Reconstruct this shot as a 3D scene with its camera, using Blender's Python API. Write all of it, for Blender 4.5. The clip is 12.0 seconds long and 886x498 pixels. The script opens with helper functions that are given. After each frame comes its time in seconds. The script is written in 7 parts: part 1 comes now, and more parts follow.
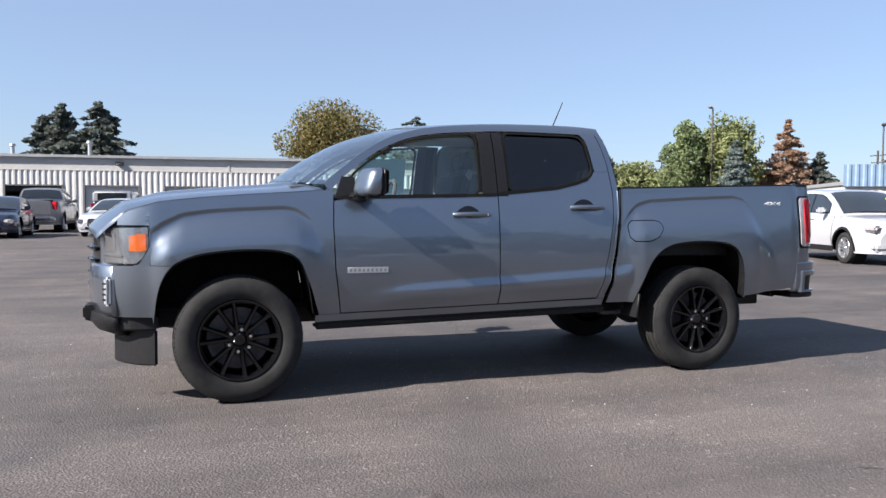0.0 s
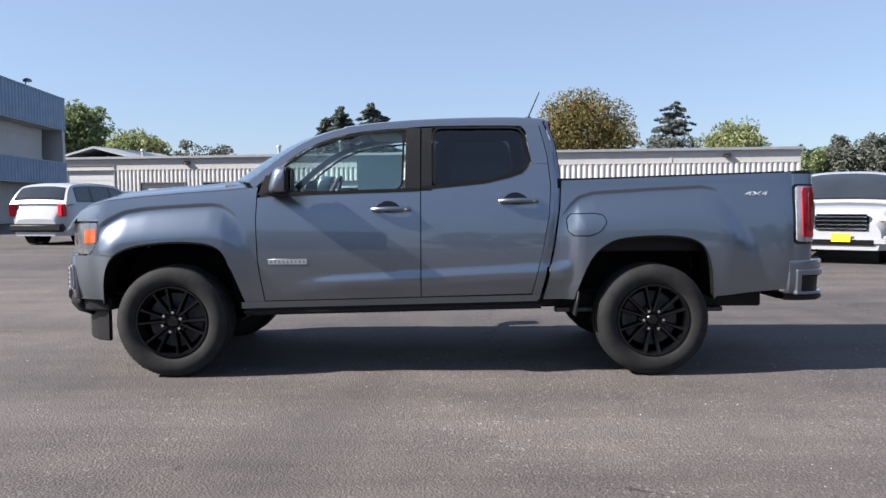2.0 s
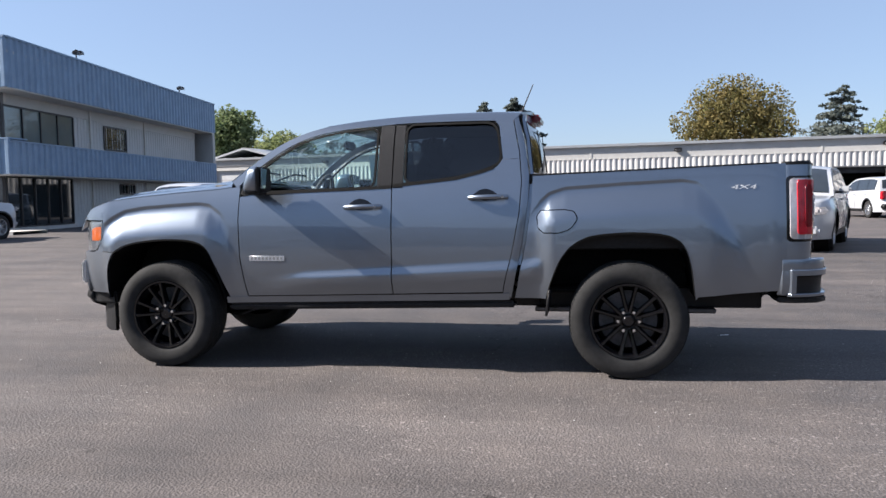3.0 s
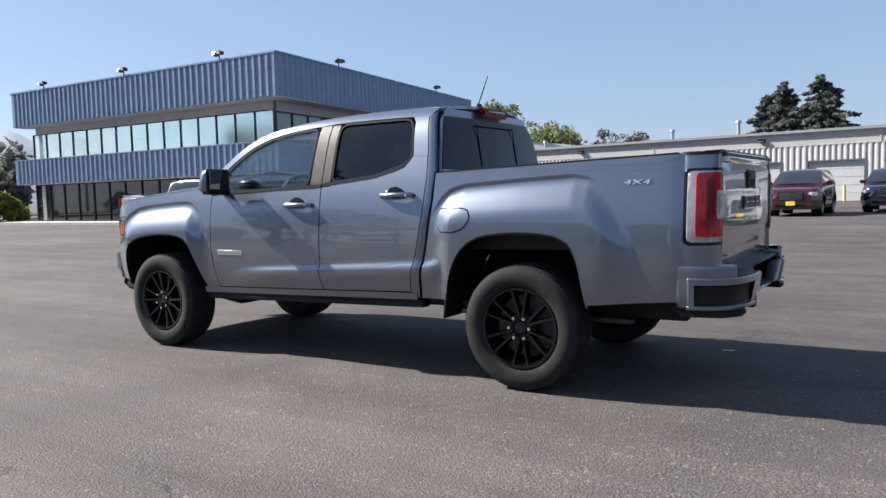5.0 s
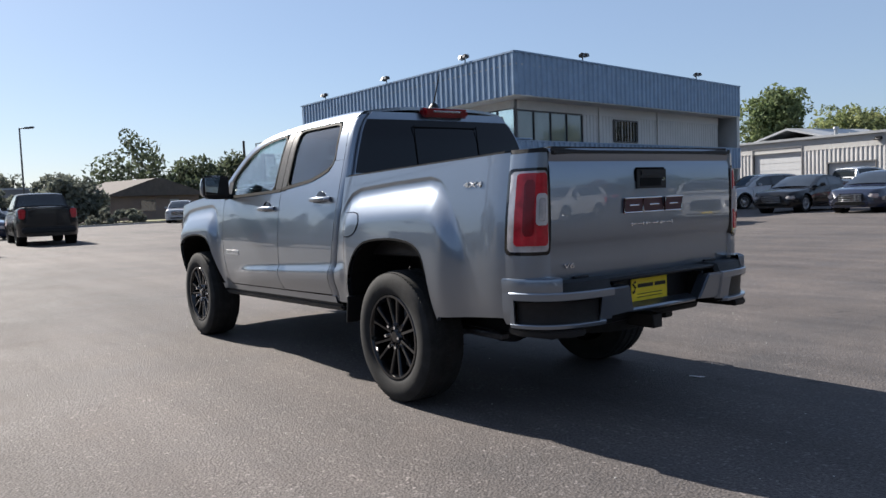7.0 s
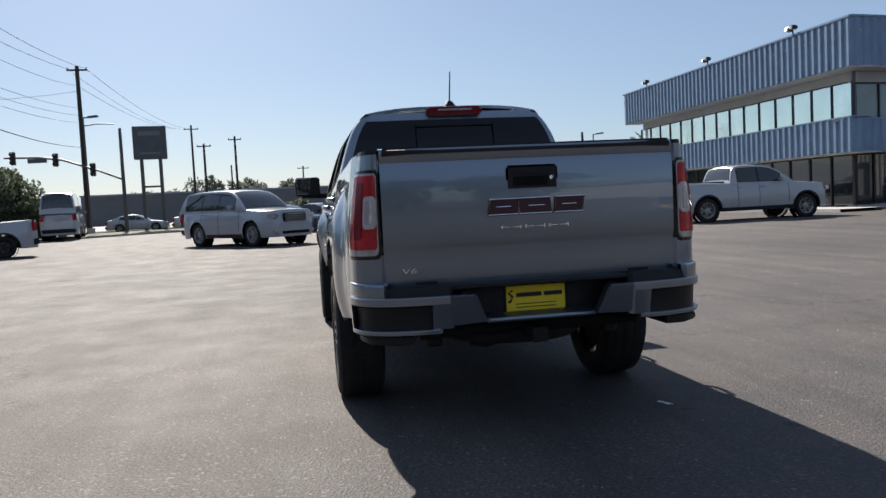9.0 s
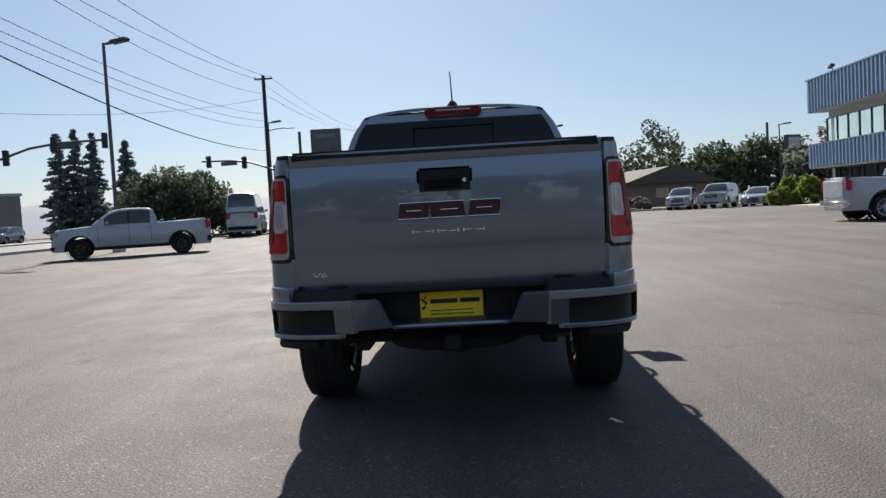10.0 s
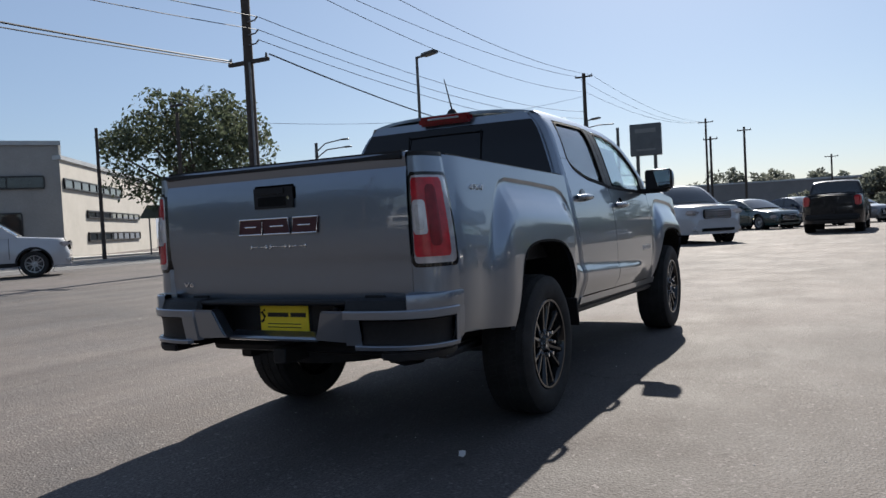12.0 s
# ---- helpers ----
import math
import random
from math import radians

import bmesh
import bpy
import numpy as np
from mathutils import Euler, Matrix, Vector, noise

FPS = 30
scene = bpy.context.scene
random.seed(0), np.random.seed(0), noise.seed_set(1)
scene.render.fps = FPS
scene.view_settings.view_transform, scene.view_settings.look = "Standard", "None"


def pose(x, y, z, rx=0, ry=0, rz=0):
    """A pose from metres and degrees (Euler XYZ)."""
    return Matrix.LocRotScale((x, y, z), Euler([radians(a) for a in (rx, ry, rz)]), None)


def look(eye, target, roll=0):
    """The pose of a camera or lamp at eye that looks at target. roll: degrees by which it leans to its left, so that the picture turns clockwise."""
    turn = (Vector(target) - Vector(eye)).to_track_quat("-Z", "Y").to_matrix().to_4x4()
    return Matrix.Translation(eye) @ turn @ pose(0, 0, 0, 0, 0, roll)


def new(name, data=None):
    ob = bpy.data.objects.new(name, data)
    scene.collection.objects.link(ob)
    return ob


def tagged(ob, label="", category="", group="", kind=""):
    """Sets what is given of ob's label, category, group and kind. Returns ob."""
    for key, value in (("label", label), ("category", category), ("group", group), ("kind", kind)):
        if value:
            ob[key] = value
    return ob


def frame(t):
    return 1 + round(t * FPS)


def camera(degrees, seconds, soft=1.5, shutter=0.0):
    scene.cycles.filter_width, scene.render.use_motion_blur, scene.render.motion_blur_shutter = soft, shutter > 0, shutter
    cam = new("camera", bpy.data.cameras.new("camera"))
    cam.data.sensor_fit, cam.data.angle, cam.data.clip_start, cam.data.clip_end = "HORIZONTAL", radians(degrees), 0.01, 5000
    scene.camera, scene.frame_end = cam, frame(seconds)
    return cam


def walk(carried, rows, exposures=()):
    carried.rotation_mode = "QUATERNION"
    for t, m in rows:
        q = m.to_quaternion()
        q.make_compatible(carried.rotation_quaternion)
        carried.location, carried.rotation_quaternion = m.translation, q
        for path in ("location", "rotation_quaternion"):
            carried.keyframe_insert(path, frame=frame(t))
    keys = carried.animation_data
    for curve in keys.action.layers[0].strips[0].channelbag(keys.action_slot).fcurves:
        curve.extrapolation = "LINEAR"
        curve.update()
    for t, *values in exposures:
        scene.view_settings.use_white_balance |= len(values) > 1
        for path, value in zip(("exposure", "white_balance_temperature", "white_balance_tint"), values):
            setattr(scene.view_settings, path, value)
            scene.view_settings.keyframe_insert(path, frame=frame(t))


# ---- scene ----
cam = camera(60.0, 12.0)
PATH = [
    (0, (-1.962, -5.565, 1.162), (-1.313, -3.677, 1.060), 0.4),
    (0.5, (-1.464, -5.73, 1.179), (-0.965, -3.796, 1.069), 0.3),
    (1, (-0.902, -5.911, 1.181), (-0.566, -3.943, 1.064), 0.1),
    (1.5, (-0.349, -5.988, 1.186), (-0.181, -3.999, 1.064), -0.1),
    (2, (0.222, -6.03, 1.194), (0.215, -4.035, 1.066), -0.3),
    (2.5, (0.815, -6.002, 1.180), (0.622, -4.016, 1.046), -0.6),
    (3, (1.394, -5.891, 1.196), (1.011, -3.933, 1.059), -0.9),
    (5, (3.65, -4.949, 1.194), (2.587, -3.262, 1.048), -1.5),
    (5.5, (4.136, -4.567, 1.189), (2.928, -2.98, 1.045), -1.7),
    (6, (4.566, -4.147, 1.176), (3.222, -2.672, 1.035), -1.8),
    (6.5, (4.957, -3.718, 1.193), (3.481, -2.375, 1.054), -2),
    (7, (5.311, -3.243, 1.168), (3.705, -2.058, 1.034), -2.2),
    (9, (6.216, -1.07, 1.125), (4.251, -0.713, 1.005), -2.9),
    (9.5, (6.227, -0.472, 1.107), (4.234, -0.342, 0.994), -3.1),
    (10, (6.234, 0.154, 1.094), (4.239, 0.052, 0.990), -3.2),
    (10.5, (6.119, 0.735, 1.075), (4.151, 0.398, 0.977), -3.1),
    (11, (5.987, 1.277, 1.068), (4.066, 0.728, 0.984), -2.7),
    (11.5, (5.776, 1.808, 1.054), (3.925, 1.052, 0.983), -2.8),
    (12, (5.552, 2.379, 1.065), (3.789, 1.436, 0.998), -3),
]
walk(cam, [(t, look(eye, target, roll)) for t, eye, target, roll in PATH],
     exposures=[(0, 1.52, 5800, 11), (3, 1.50, 5800, 11), (5, 1.34, 5800, 10), (7, 1.22, 5850, 9), (9, 0.97, 5900, 8), (12, 1.00, 5900, 8)])

# ---------- light ----------
SUN_TO = Vector((-1.8, -0.35, 1.33)).normalized()
world = bpy.data.worlds.new("sky")
scene.world = world
world.use_nodes = True
wn = world.node_tree
wn.nodes.clear()
sky = wn.nodes.new("ShaderNodeTexSky")
sky.sky_type = "NISHITA"
sky.sun_disc = False
sky.sun_elevation = math.asin(SUN_TO.z)
sky.sun_rotation = math.atan2(SUN_TO.x, SUN_TO.y)
sky.altitude = 400
sky.air_density, sky.dust_density, sky.ozone_density = 1.0, 0.85, 2.0
haze = wn.nodes.new("ShaderNodeMix")
haze.data_type = "RGBA"
haze.inputs["Factor"].default_value = 0.50
haze.inputs["B"].default_value = (3.50, 4.00, 5.00, 1)
wn.links.new(sky.outputs[0], haze.inputs["A"])
bgd = wn.nodes.new("ShaderNodeBackground")
bgd.inputs[1].default_value = 0.053
wout = wn.nodes.new("ShaderNodeOutputWorld")
wn.links.new(haze.outputs["Result"], bgd.inputs[0])
wn.links.new(bgd.outputs[0], wout.inputs[0])
sun = new("sun", bpy.data.lights.new("sun", "SUN"))
sun.data.energy, sun.data.angle, sun.data.color = 5.0, radians(0.6), (1.0, 0.87, 0.72)
sun.matrix_world = look(SUN_TO * 50, (0, 0, 0))


# ---------- materials ----------
def mat(name, color, rough=0.5, metal=0.0, coat=0.0, vary=0.0, scale=8.0, bump=0.0, bump_scale=60.0, spec=0.5, color2=None, fine=0.0, emit=None):
    """A node material: base colour with variation at two scales, and fine relief."""
    m = bpy.data.materials.new(name)
    m.use_nodes = True
    n, l = m.node_tree.nodes, m.node_tree.links
    b = n["Principled BSDF"]
    b.inputs["Roughness"].default_value = rough
    b.inputs["Metallic"].default_value = metal
    b.inputs["Specular IOR Level"].default_value = spec
    b.inputs["Coat Weight"].default_value = coat
    b.inputs["Coat Roughness"].default_value = 0.02
    b.inputs["Base Color"].default_value = (*color, 1)
    if emit:
        b.inputs["Emission Color"].default_value = (*color, 1)
        b.inputs["Emission Strength"].default_value = emit
    tc = n.new("ShaderNodeTexCoord")
    if vary or color2:
        t = n.new("ShaderNodeTexNoise")
        t.inputs["Scale"].default_value = scale
        t.inputs["Detail"].default_value = 6
        t.inputs["Roughness"].default_value = 0.65
        l.new(tc.outputs["Object"], t.inputs["Vector"])
        r = n.new("ShaderNodeValToRGB")
        r.color_ramp.elements[0].position, r.color_ramp.elements[1].position = 0.32, 0.7
        c2 = color2 or [min(1, c * (1 + vary)) for c in color]
        c1 = color if color2 else [c * (1 - vary) for c in color]
        r.color_ramp.elements[0].color, r.color_ramp.elements[1].color = (*c1, 1), (*c2, 1)
        l.new(t.outputs["Fac"], r.inputs["Fac"])
        last = r.outputs["Color"]
        if fine:
            t2 = n.new("ShaderNodeTexNoise")
            t2.inputs["Scale"].default_value = scale * 23
            t2.inputs["Detail"].default_value = 3
            l.new(tc.outputs["Object"], t2.inputs["Vector"])
            mx = n.new("ShaderNodeMix")
            mx.data_type, mx.blend_type = "RGBA", "OVERLAY"
            mx.inputs["Factor"].default_value = fine
            l.new(last, mx.inputs["A"])
            l.new(t2.outputs["Fac"], mx.inputs["B"])
            last = mx.outputs["Result"]
        l.new(last, b.inputs["Base Color"])
    if bump:
        t3 = n.new("ShaderNodeTexNoise")
        t3.inputs["Scale"].default_value = bump_scale
        t3.inputs["Detail"].default_value = 4
        l.new(tc.outputs["Object"], t3.inputs["Vector"])
        bp = n.new("ShaderNodeBump")
        bp.inputs["Strength"].default_value = bump
        bp.inputs["Distance"].default_value = 0.01
        l.new(t3.outputs["Fac"], bp.inputs["Height"])
        l.new(bp.outputs["Normal"], b.inputs["Normal"])
    return m


def glass_mat(name, tint, f0=0.06, rough=0.0):
    """Thin tinted pane: straight-through tint plus surface gloss that grows towards grazing angles."""
    m = bpy.data.materials.new(name)
    m.use_nodes = True
    n, l = m.node_tree.nodes, m.node_tree.links
    n.clear()
    out = n.new("ShaderNodeOutputMaterial")
    tr = n.new("ShaderNodeBsdfTransparent")
    tr.inputs[0].default_value = (*tint, 1)
    gl = n.new("ShaderNodeBsdfGlossy")
    gl.inputs["Roughness"].default_value = rough
    gl.inputs["Color"].default_value = (1, 1, 1, 1)
    lw = n.new("ShaderNodeLayerWeight")
    lw.inputs["Blend"].default_value = 0.5
    pw = n.new("ShaderNodeMath")
    pw.operation = "POWER"
    pw.inputs[1].default_value = 3.5
    l.new(lw.outputs["Facing"], pw.inputs[0])
    ma = n.new("ShaderNodeMath")
    ma.operation = "MULTIPLY_ADD"
    ma.inputs[1].default_value, ma.inputs[2].default_value = 0.9 - f0, f0
    l.new(pw.outputs[0], ma.inputs[0])
    mx = n.new("ShaderNodeMixShader")
    l.new(ma.outputs[0], mx.inputs[0])
    l.new(tr.outputs[0], mx.inputs[1])
    l.new(gl.outputs[0], mx.inputs[2])
    l.new(mx.outputs[0], out.inputs[0])
    return m


def thin_paper(name, color):
    """Paper that lets light through from behind."""
    m = mat(name, color, 0.7, vary=0.06, scale=12)
    n, l = m.node_tree.nodes, m.node_tree.links
    tr = n.new("ShaderNodeBsdfTranslucent")
    tr.inputs["Color"].default_value = (*color, 1)
    mx = n.new("ShaderNodeMixShader")
    mx.inputs[0].default_value = 0.65
    l.new(n["Principled BSDF"].outputs[0], mx.inputs[1])
    l.new(tr.outputs[0], mx.inputs[2])
    l.new(mx.outputs[0], n["Material Output"].inputs["Surface"])
    return m


def paint_mat(name, color, metal=0.55, rough=0.34, flake=0.25):
    """Car paint: flaked base under a clear coat."""
    m = mat(name, color, rough, metal, coat=1.0)
    n, l = m.node_tree.nodes, m.node_tree.links
    b = n["Principled BSDF"]
    tc = n.new("ShaderNodeTexCoord")
    t = n.new("ShaderNodeTexNoise")
    t.inputs["Scale"].default_value = 700
    l.new(tc.outputs["Object"], t.inputs["Vector"])
    t2 = n.new("ShaderNodeTexNoise")
    t2.inputs["Scale"].default_value = 2.5
    t2.inputs["Detail"].default_value = 5
    l.new(tc.outputs["Object"], t2.inputs["Vector"])
    ad = n.new("ShaderNodeMath")
    ad.operation = "MULTIPLY_ADD"
    ad.inputs[1].default_value = 0.35
    l.new(t2.outputs["Fac"], ad.inputs[0])
    l.new(t.outputs["Fac"], ad.inputs[2])
    r = n.new("ShaderNodeMapRange")
    r.inputs[1].default_value, r.inputs[2].default_value = 0.4, 1.0
    r.inputs[3].default_value, r.inputs[4].default_value = 1 - flake, 1 + flake
    l.new(ad.outputs[0], r.inputs[0])
    mx = n.new("ShaderNodeVectorMath")
    mx.operation = "SCALE"
    mx.inputs[0].default_value = color
    l.new(r.outputs[0], mx.inputs["Scale"])
    l.new(mx.outputs[0], b.inputs["Base Color"])
    return m


M_PAINT = paint_mat("grey_metallic_paint", (0.184, 0.215, 0.262), 0.90, 0.33, 0.10)
M_PAINT.node_tree.nodes["Principled BSDF"].inputs["Coat IOR"].default_value = 1.6
M_BLACK = mat("black_plastic", (0.009, 0.009, 0.010), 0.48, spec=0.28, vary=0.3, scale=40, bump=0.15, bump_scale=300)
M_GLOSSBLACK = mat("gloss_black", (0.004, 0.004, 0.005), 0.10, coat=0.15, spec=0.4, vary=0.2, scale=10)
M_LINER = mat("wheel_well_liner", (0.006, 0.006, 0.006), 0.7, spec=0.12, vary=0.4, scale=20)
M_TYRE = mat("tyre_rubber", (0.018, 0.018, 0.018), 0.82, vary=0.35, scale=14, bump=0.12, bump_scale=120, spec=0.3)
M_CHROME = mat("chrome", (0.78, 0.79, 0.8), 0.12, 1.0, vary=0.06, scale=20)
M_SILVER = mat("satin_silver", (0.6, 0.62, 0.65), 0.3, 0.8, vary=0.08, scale=20)
M_STEEL = mat("dull_steel", (0.10, 0.10, 0.105), 0.55, 0.7, vary=0.4, scale=12)
M_GLASS_F = glass_mat("front_glass", (0.90, 0.98, 0.97), 0.05)
M_GLASS_R = glass_mat("privacy_glass", (0.25, 0.27, 0.30), 0.05)
M_WSHIELD = glass_mat("windshield_glass", (0.90, 0.96, 0.96), 0.12)
M_LENS = glass_mat("clear_cover", (0.92, 0.93, 0.94))
M_MIRROR = mat("mirror_glass", (0.40, 0.42, 0.44), 0.02, 1.0)
M_REDLENS = mat("red_lens", (0.40, 0.014, 0.024), 0.16, coat=0.3, spec=0.3, vary=0.35, scale=14)
M_CLEARLENS = mat("clear_lens", (0.40, 0.38, 0.39), 0.16, 0.3, coat=1.0, vary=0.25, scale=16)
M_AMBER = mat("amber_lens", (0.50, 0.10, 0.010), 0.15, coat=1.0, vary=0.2, scale=30)
M_LAMPIN = mat("headlamp_reflector", (0.30, 0.31, 0.33), 0.25, 0.8, coat=1.0, vary=0.12, scale=12)
M_SEAT = mat("dark_seat_cloth", (0.045, 0.045, 0.048), 0.85, vary=0.3, scale=30, bump=0.2, bump_scale=200)
M_HEADLINER = mat("pale_headliner", (0.45, 0.45, 0.43), 0.9, vary=0.1, scale=10)
M_BADGERED = mat("dark_red_badge", (0.045, 0.004, 0.008), 0.5, coat=0.0, vary=0.2, scale=20)
M_PLATE = mat("yellow_paper_plate", (0.86, 0.66, 0.02), 0.6, vary=0.05, scale=20)
M_INK = mat("black_ink", (0.015, 0.012, 0.01), 0.6, vary=0.2, scale=30)
M_WHITEINK = mat("white_ink", (0.75, 0.75, 0.75), 0.6, vary=0.08, scale=30)


# ---------- building blocks ----------
def mesh_ob(name, verts, faces, material, parent=None, label="", smooth=True, sharp=40):
    me = bpy.data.meshes.new(name)
    me.from_pydata([tuple(v) for v in verts], [], faces)
    me.materials.append(material)
    me.validate()
    if smooth:
        me.polygons.foreach_set("use_smooth", [True] * len(me.polygons))
        me.set_sharp_from_angle(angle=radians(sharp))
    me.update()
    ob = new(name, me)
    if parent:
        ob.parent = parent
    if label:
        ob["label"] = label
    return ob


def part(name, bm, material, parent, label="", smooth=True, sharp=40):
    me = bpy.data.meshes.new(name)
    bmesh.ops.recalc_face_normals(bm, faces=bm.faces)
    bm.to_mesh(me)
    bm.free()
    me.materials.append(material)
    if smooth:
        me.polygons.foreach_set("use_smooth", [True] * len(me.polygons))
        me.set_sharp_from_angle(angle=radians(sharp))
    ob = new(name, me)
    if parent:
        ob.parent = parent
    if label:
        ob["label"] = label
    return ob


def thing(name, m, label, category, group="", kind=""):
    e = new(name)
    e.empty_display_size = 0.2
    e.matrix_world = m
    return tagged(e, label, category, group, kind)


def add_box(bm, c, s, bevel=0.0, rot=None, seg=1):
    r = bmesh.ops.create_cube(bm, size=1)["verts"]
    bmesh.ops.scale(bm, vec=s, verts=r)
    if bevel:
        es = list({e for v in r for e in v.link_edges})
        r = list({v for f in bmesh.ops.bevel(bm, geom=es, offset=bevel, segments=seg, affect="EDGES", clamp_overlap=True)["faces"] for v in f.verts} | {v for v in r if v.is_valid})
    if rot:
        bmesh.ops.rotate(bm, cent=(0, 0, 0), matrix=Euler([radians(a) for a in rot]).to_matrix(), verts=r)
    bmesh.ops.translate(bm, vec=c, verts=r)
    return r


def box(c, s, bevel=0.0, rot=None, seg=1):
    bm = bmesh.new()
    add_box(bm, c, s, bevel, rot, seg)
    return bm


def add_cyl(bm, p0, p1, r0, r1=None, seg=12):
    p0, p1 = Vector(p0), Vector(p1)
    r1 = r0 if r1 is None else r1
    d = p1 - p0
    q = d.to_track_quat("Z", "Y").to_matrix()
    rings = []
    for p, r in ((p0, r0), (p1, r1)):
        rings.append([bm.verts.new(p + q @ Vector((r * math.cos(2 * math.pi * i / seg), r * math.sin(2 * math.pi * i / seg), 0))) for i in range(seg)])
    for i in range(seg):
        bm.faces.new((rings[0][i], rings[0][(i + 1) % seg], rings[1][(i + 1) % seg], rings[1][i]))
    bm.faces.new(rings[0][::-1])
    bm.faces.new(rings[1])


def cyl(p0, p1, r0, r1=None, seg=12):
    bm = bmesh.new()
    add_cyl(bm, p0, p1, r0, r1, seg)
    return bm


def tube(pts, r, seg=8, closed=False):
    """A round bar along points."""
    bm = bmesh.new()
    pts = [Vector(p) for p in pts]
    n = len(pts)
    rings = []
    for i, p in enumerate(pts):
        a = pts[(i - 1) % n] if closed or i else p
        b = pts[(i + 1) % n] if closed or i < n - 1 else p
        q = (b - a).to_track_quat("Z", "Y").to_matrix()
        rings.append([bm.verts.new(p + q @ Vector((r * math.cos(2 * math.pi * k / seg), r * math.sin(2 * math.pi * k / seg), 0))) for k in range(seg)])
    for i in range(n if closed else n - 1):
        a, b = rings[i], rings[(i + 1) % n]
        for k in range(seg):
            bm.faces.new((a[k], a[(k + 1) % seg], b[(k + 1) % seg], b[k]))
    if not closed:
        bm.faces.new(rings[0][::-1])
        bm.faces.new(rings[-1])
    return bm


def lathe(profile, seg=48, axis="y"):
    """Profile of (r, h) turned round the axis."""
    bm = bmesh.new()
    rings = []
    for i in range(seg):
        a = 2 * math.pi * i / seg
        rings.append([bm.verts.new((r * math.cos(a), h, r * math.sin(a)) if axis == "y" else (r * math.cos(a), r * math.sin(a), h)) for r, h in profile])
    for i in range(seg):
        a, b = rings[i], rings[(i + 1) % seg]
        for k in range(len(profile) - 1):
            bm.faces.new((a[k], a[k + 1], b[k + 1], b[k]))
    bmesh.ops.remove_doubles(bm, verts=bm.verts, dist=1e-5)
    return bm


def prism(poly, y0, y1, axis="y", bevel=0.0):
    """A polygon in two axes, given thickness along the third."""
    bm = bmesh.new()
    put = {"y": lambda a, b, t: (a, t, b), "x": lambda a, b, t: (t, a, b), "z": lambda a, b, t: (a, b, t)}[axis]
    lo = [bm.verts.new(put(a, b, y0)) for a, b in poly]
    hi = [bm.verts.new(put(a, b, y1)) for a, b in poly]
    bm.faces.new(lo)
    bm.faces.new(hi[::-1])
    for i in range(len(poly)):
        j = (i + 1) % len(poly)
        bm.faces.new((lo[j], lo[i], hi[i], hi[j]))
    bmesh.ops.recalc_face_normals(bm, faces=bm.faces)
    if bevel:
        bmesh.ops.bevel(bm, geom=list(bm.edges), offset=bevel, segments=2, affect="EDGES", clamp_overlap=True)
    return bm


def sheet(name, P, material, parent, label="", back=None, sharp=50):
    """A grid of points as a smooth panel; back: the offset of its hidden side, which gives it thickness."""
    n, m = len(P), len(P[0])
    V = [Vector(p) for row in P for p in row]
    F = [(i * m + j, (i + 1) * m + j, (i + 1) * m + j + 1, i * m + j + 1) for i in range(n - 1) for j in range(m - 1)]
    if back is not None:
        o = len(V)
        V += [v + Vector(back) for v in V]
        F += [tuple(a + o for a in reversed(f)) for f in F]
        rim = [i * m for i in range(n)] + [(n - 1) * m + j for j in range(1, m)] + [i * m + m - 1 for i in range(n - 2, -1, -1)] + [j for j in range(m - 2, 0, -1)]
        for a, b in zip(rim, rim[1:] + rim[:1]):
            F.append((b, a, a + o, b + o))
    ob = mesh_ob(name, V, F, material, parent, label, True, sharp)
    return ob


def fix_normals(ob):
    bm = bmesh.new()
    bm.from_mesh(ob.data)
    bmesh.ops.recalc_face_normals(bm, faces=bm.faces)
    bm.to_mesh(ob.data)
    bm.free()


def lerp_table(tab, x):
    return float(np.interp(x, [a for a, _ in tab], [b for _, b in tab]))


def smooth01(a, b, x):
    t = min(1.0, max(0.0, (x - a) / (b - a)))
    return t * t * (3 - 2 * t)


def curve_pts(pts, n):
    """n points evenly spaced along a polyline, with rounded corners."""
    P = np.array(pts, float)
    for _ in range(2):
        Q = [P[0]]
        for a, b in zip(P[:-1], P[1:]):
            Q += [a * 0.75 + b * 0.25, a * 0.25 + b * 0.75]
        Q.append(P[-1])
        P = np.array(Q)
    d = np.concatenate([[0], np.cumsum(np.linalg.norm(np.diff(P, axis=0), axis=1))])
    s = np.linspace(0, d[-1], n)
    return np.stack([np.interp(s, d, P[:, k]) for k in range(P.shape[1])], 1)


def text_mesh(name, body, size, m, material, parent, depth=0.004, label="", shear=0.0, xscale=1.0):
    """Raised lettering in the built-in font, as a mesh."""
    cu = bpy.data.curves.new(name, "FONT")
    cu.body, cu.size, cu.extrude, cu.align_x, cu.align_y, cu.shear = body, size, depth, "CENTER", "CENTER", shear
    cu.resolution_u = 3
    tmp = bpy.data.objects.new(name, cu)
    scene.collection.objects.link(tmp)
    me = bpy.data.meshes.new_from_object(tmp.evaluated_get(bpy.context.evaluated_depsgraph_get()))
    bpy.data.objects.remove(tmp)
    me.transform(m @ Matrix.Diagonal((xscale, 1, 1, 1)))
    me.materials.clear()
    me.materials.append(material)
    ob = new(name, me)
    if parent:
        ob.parent = parent
    if label:
        ob["label"] = label
    return ob


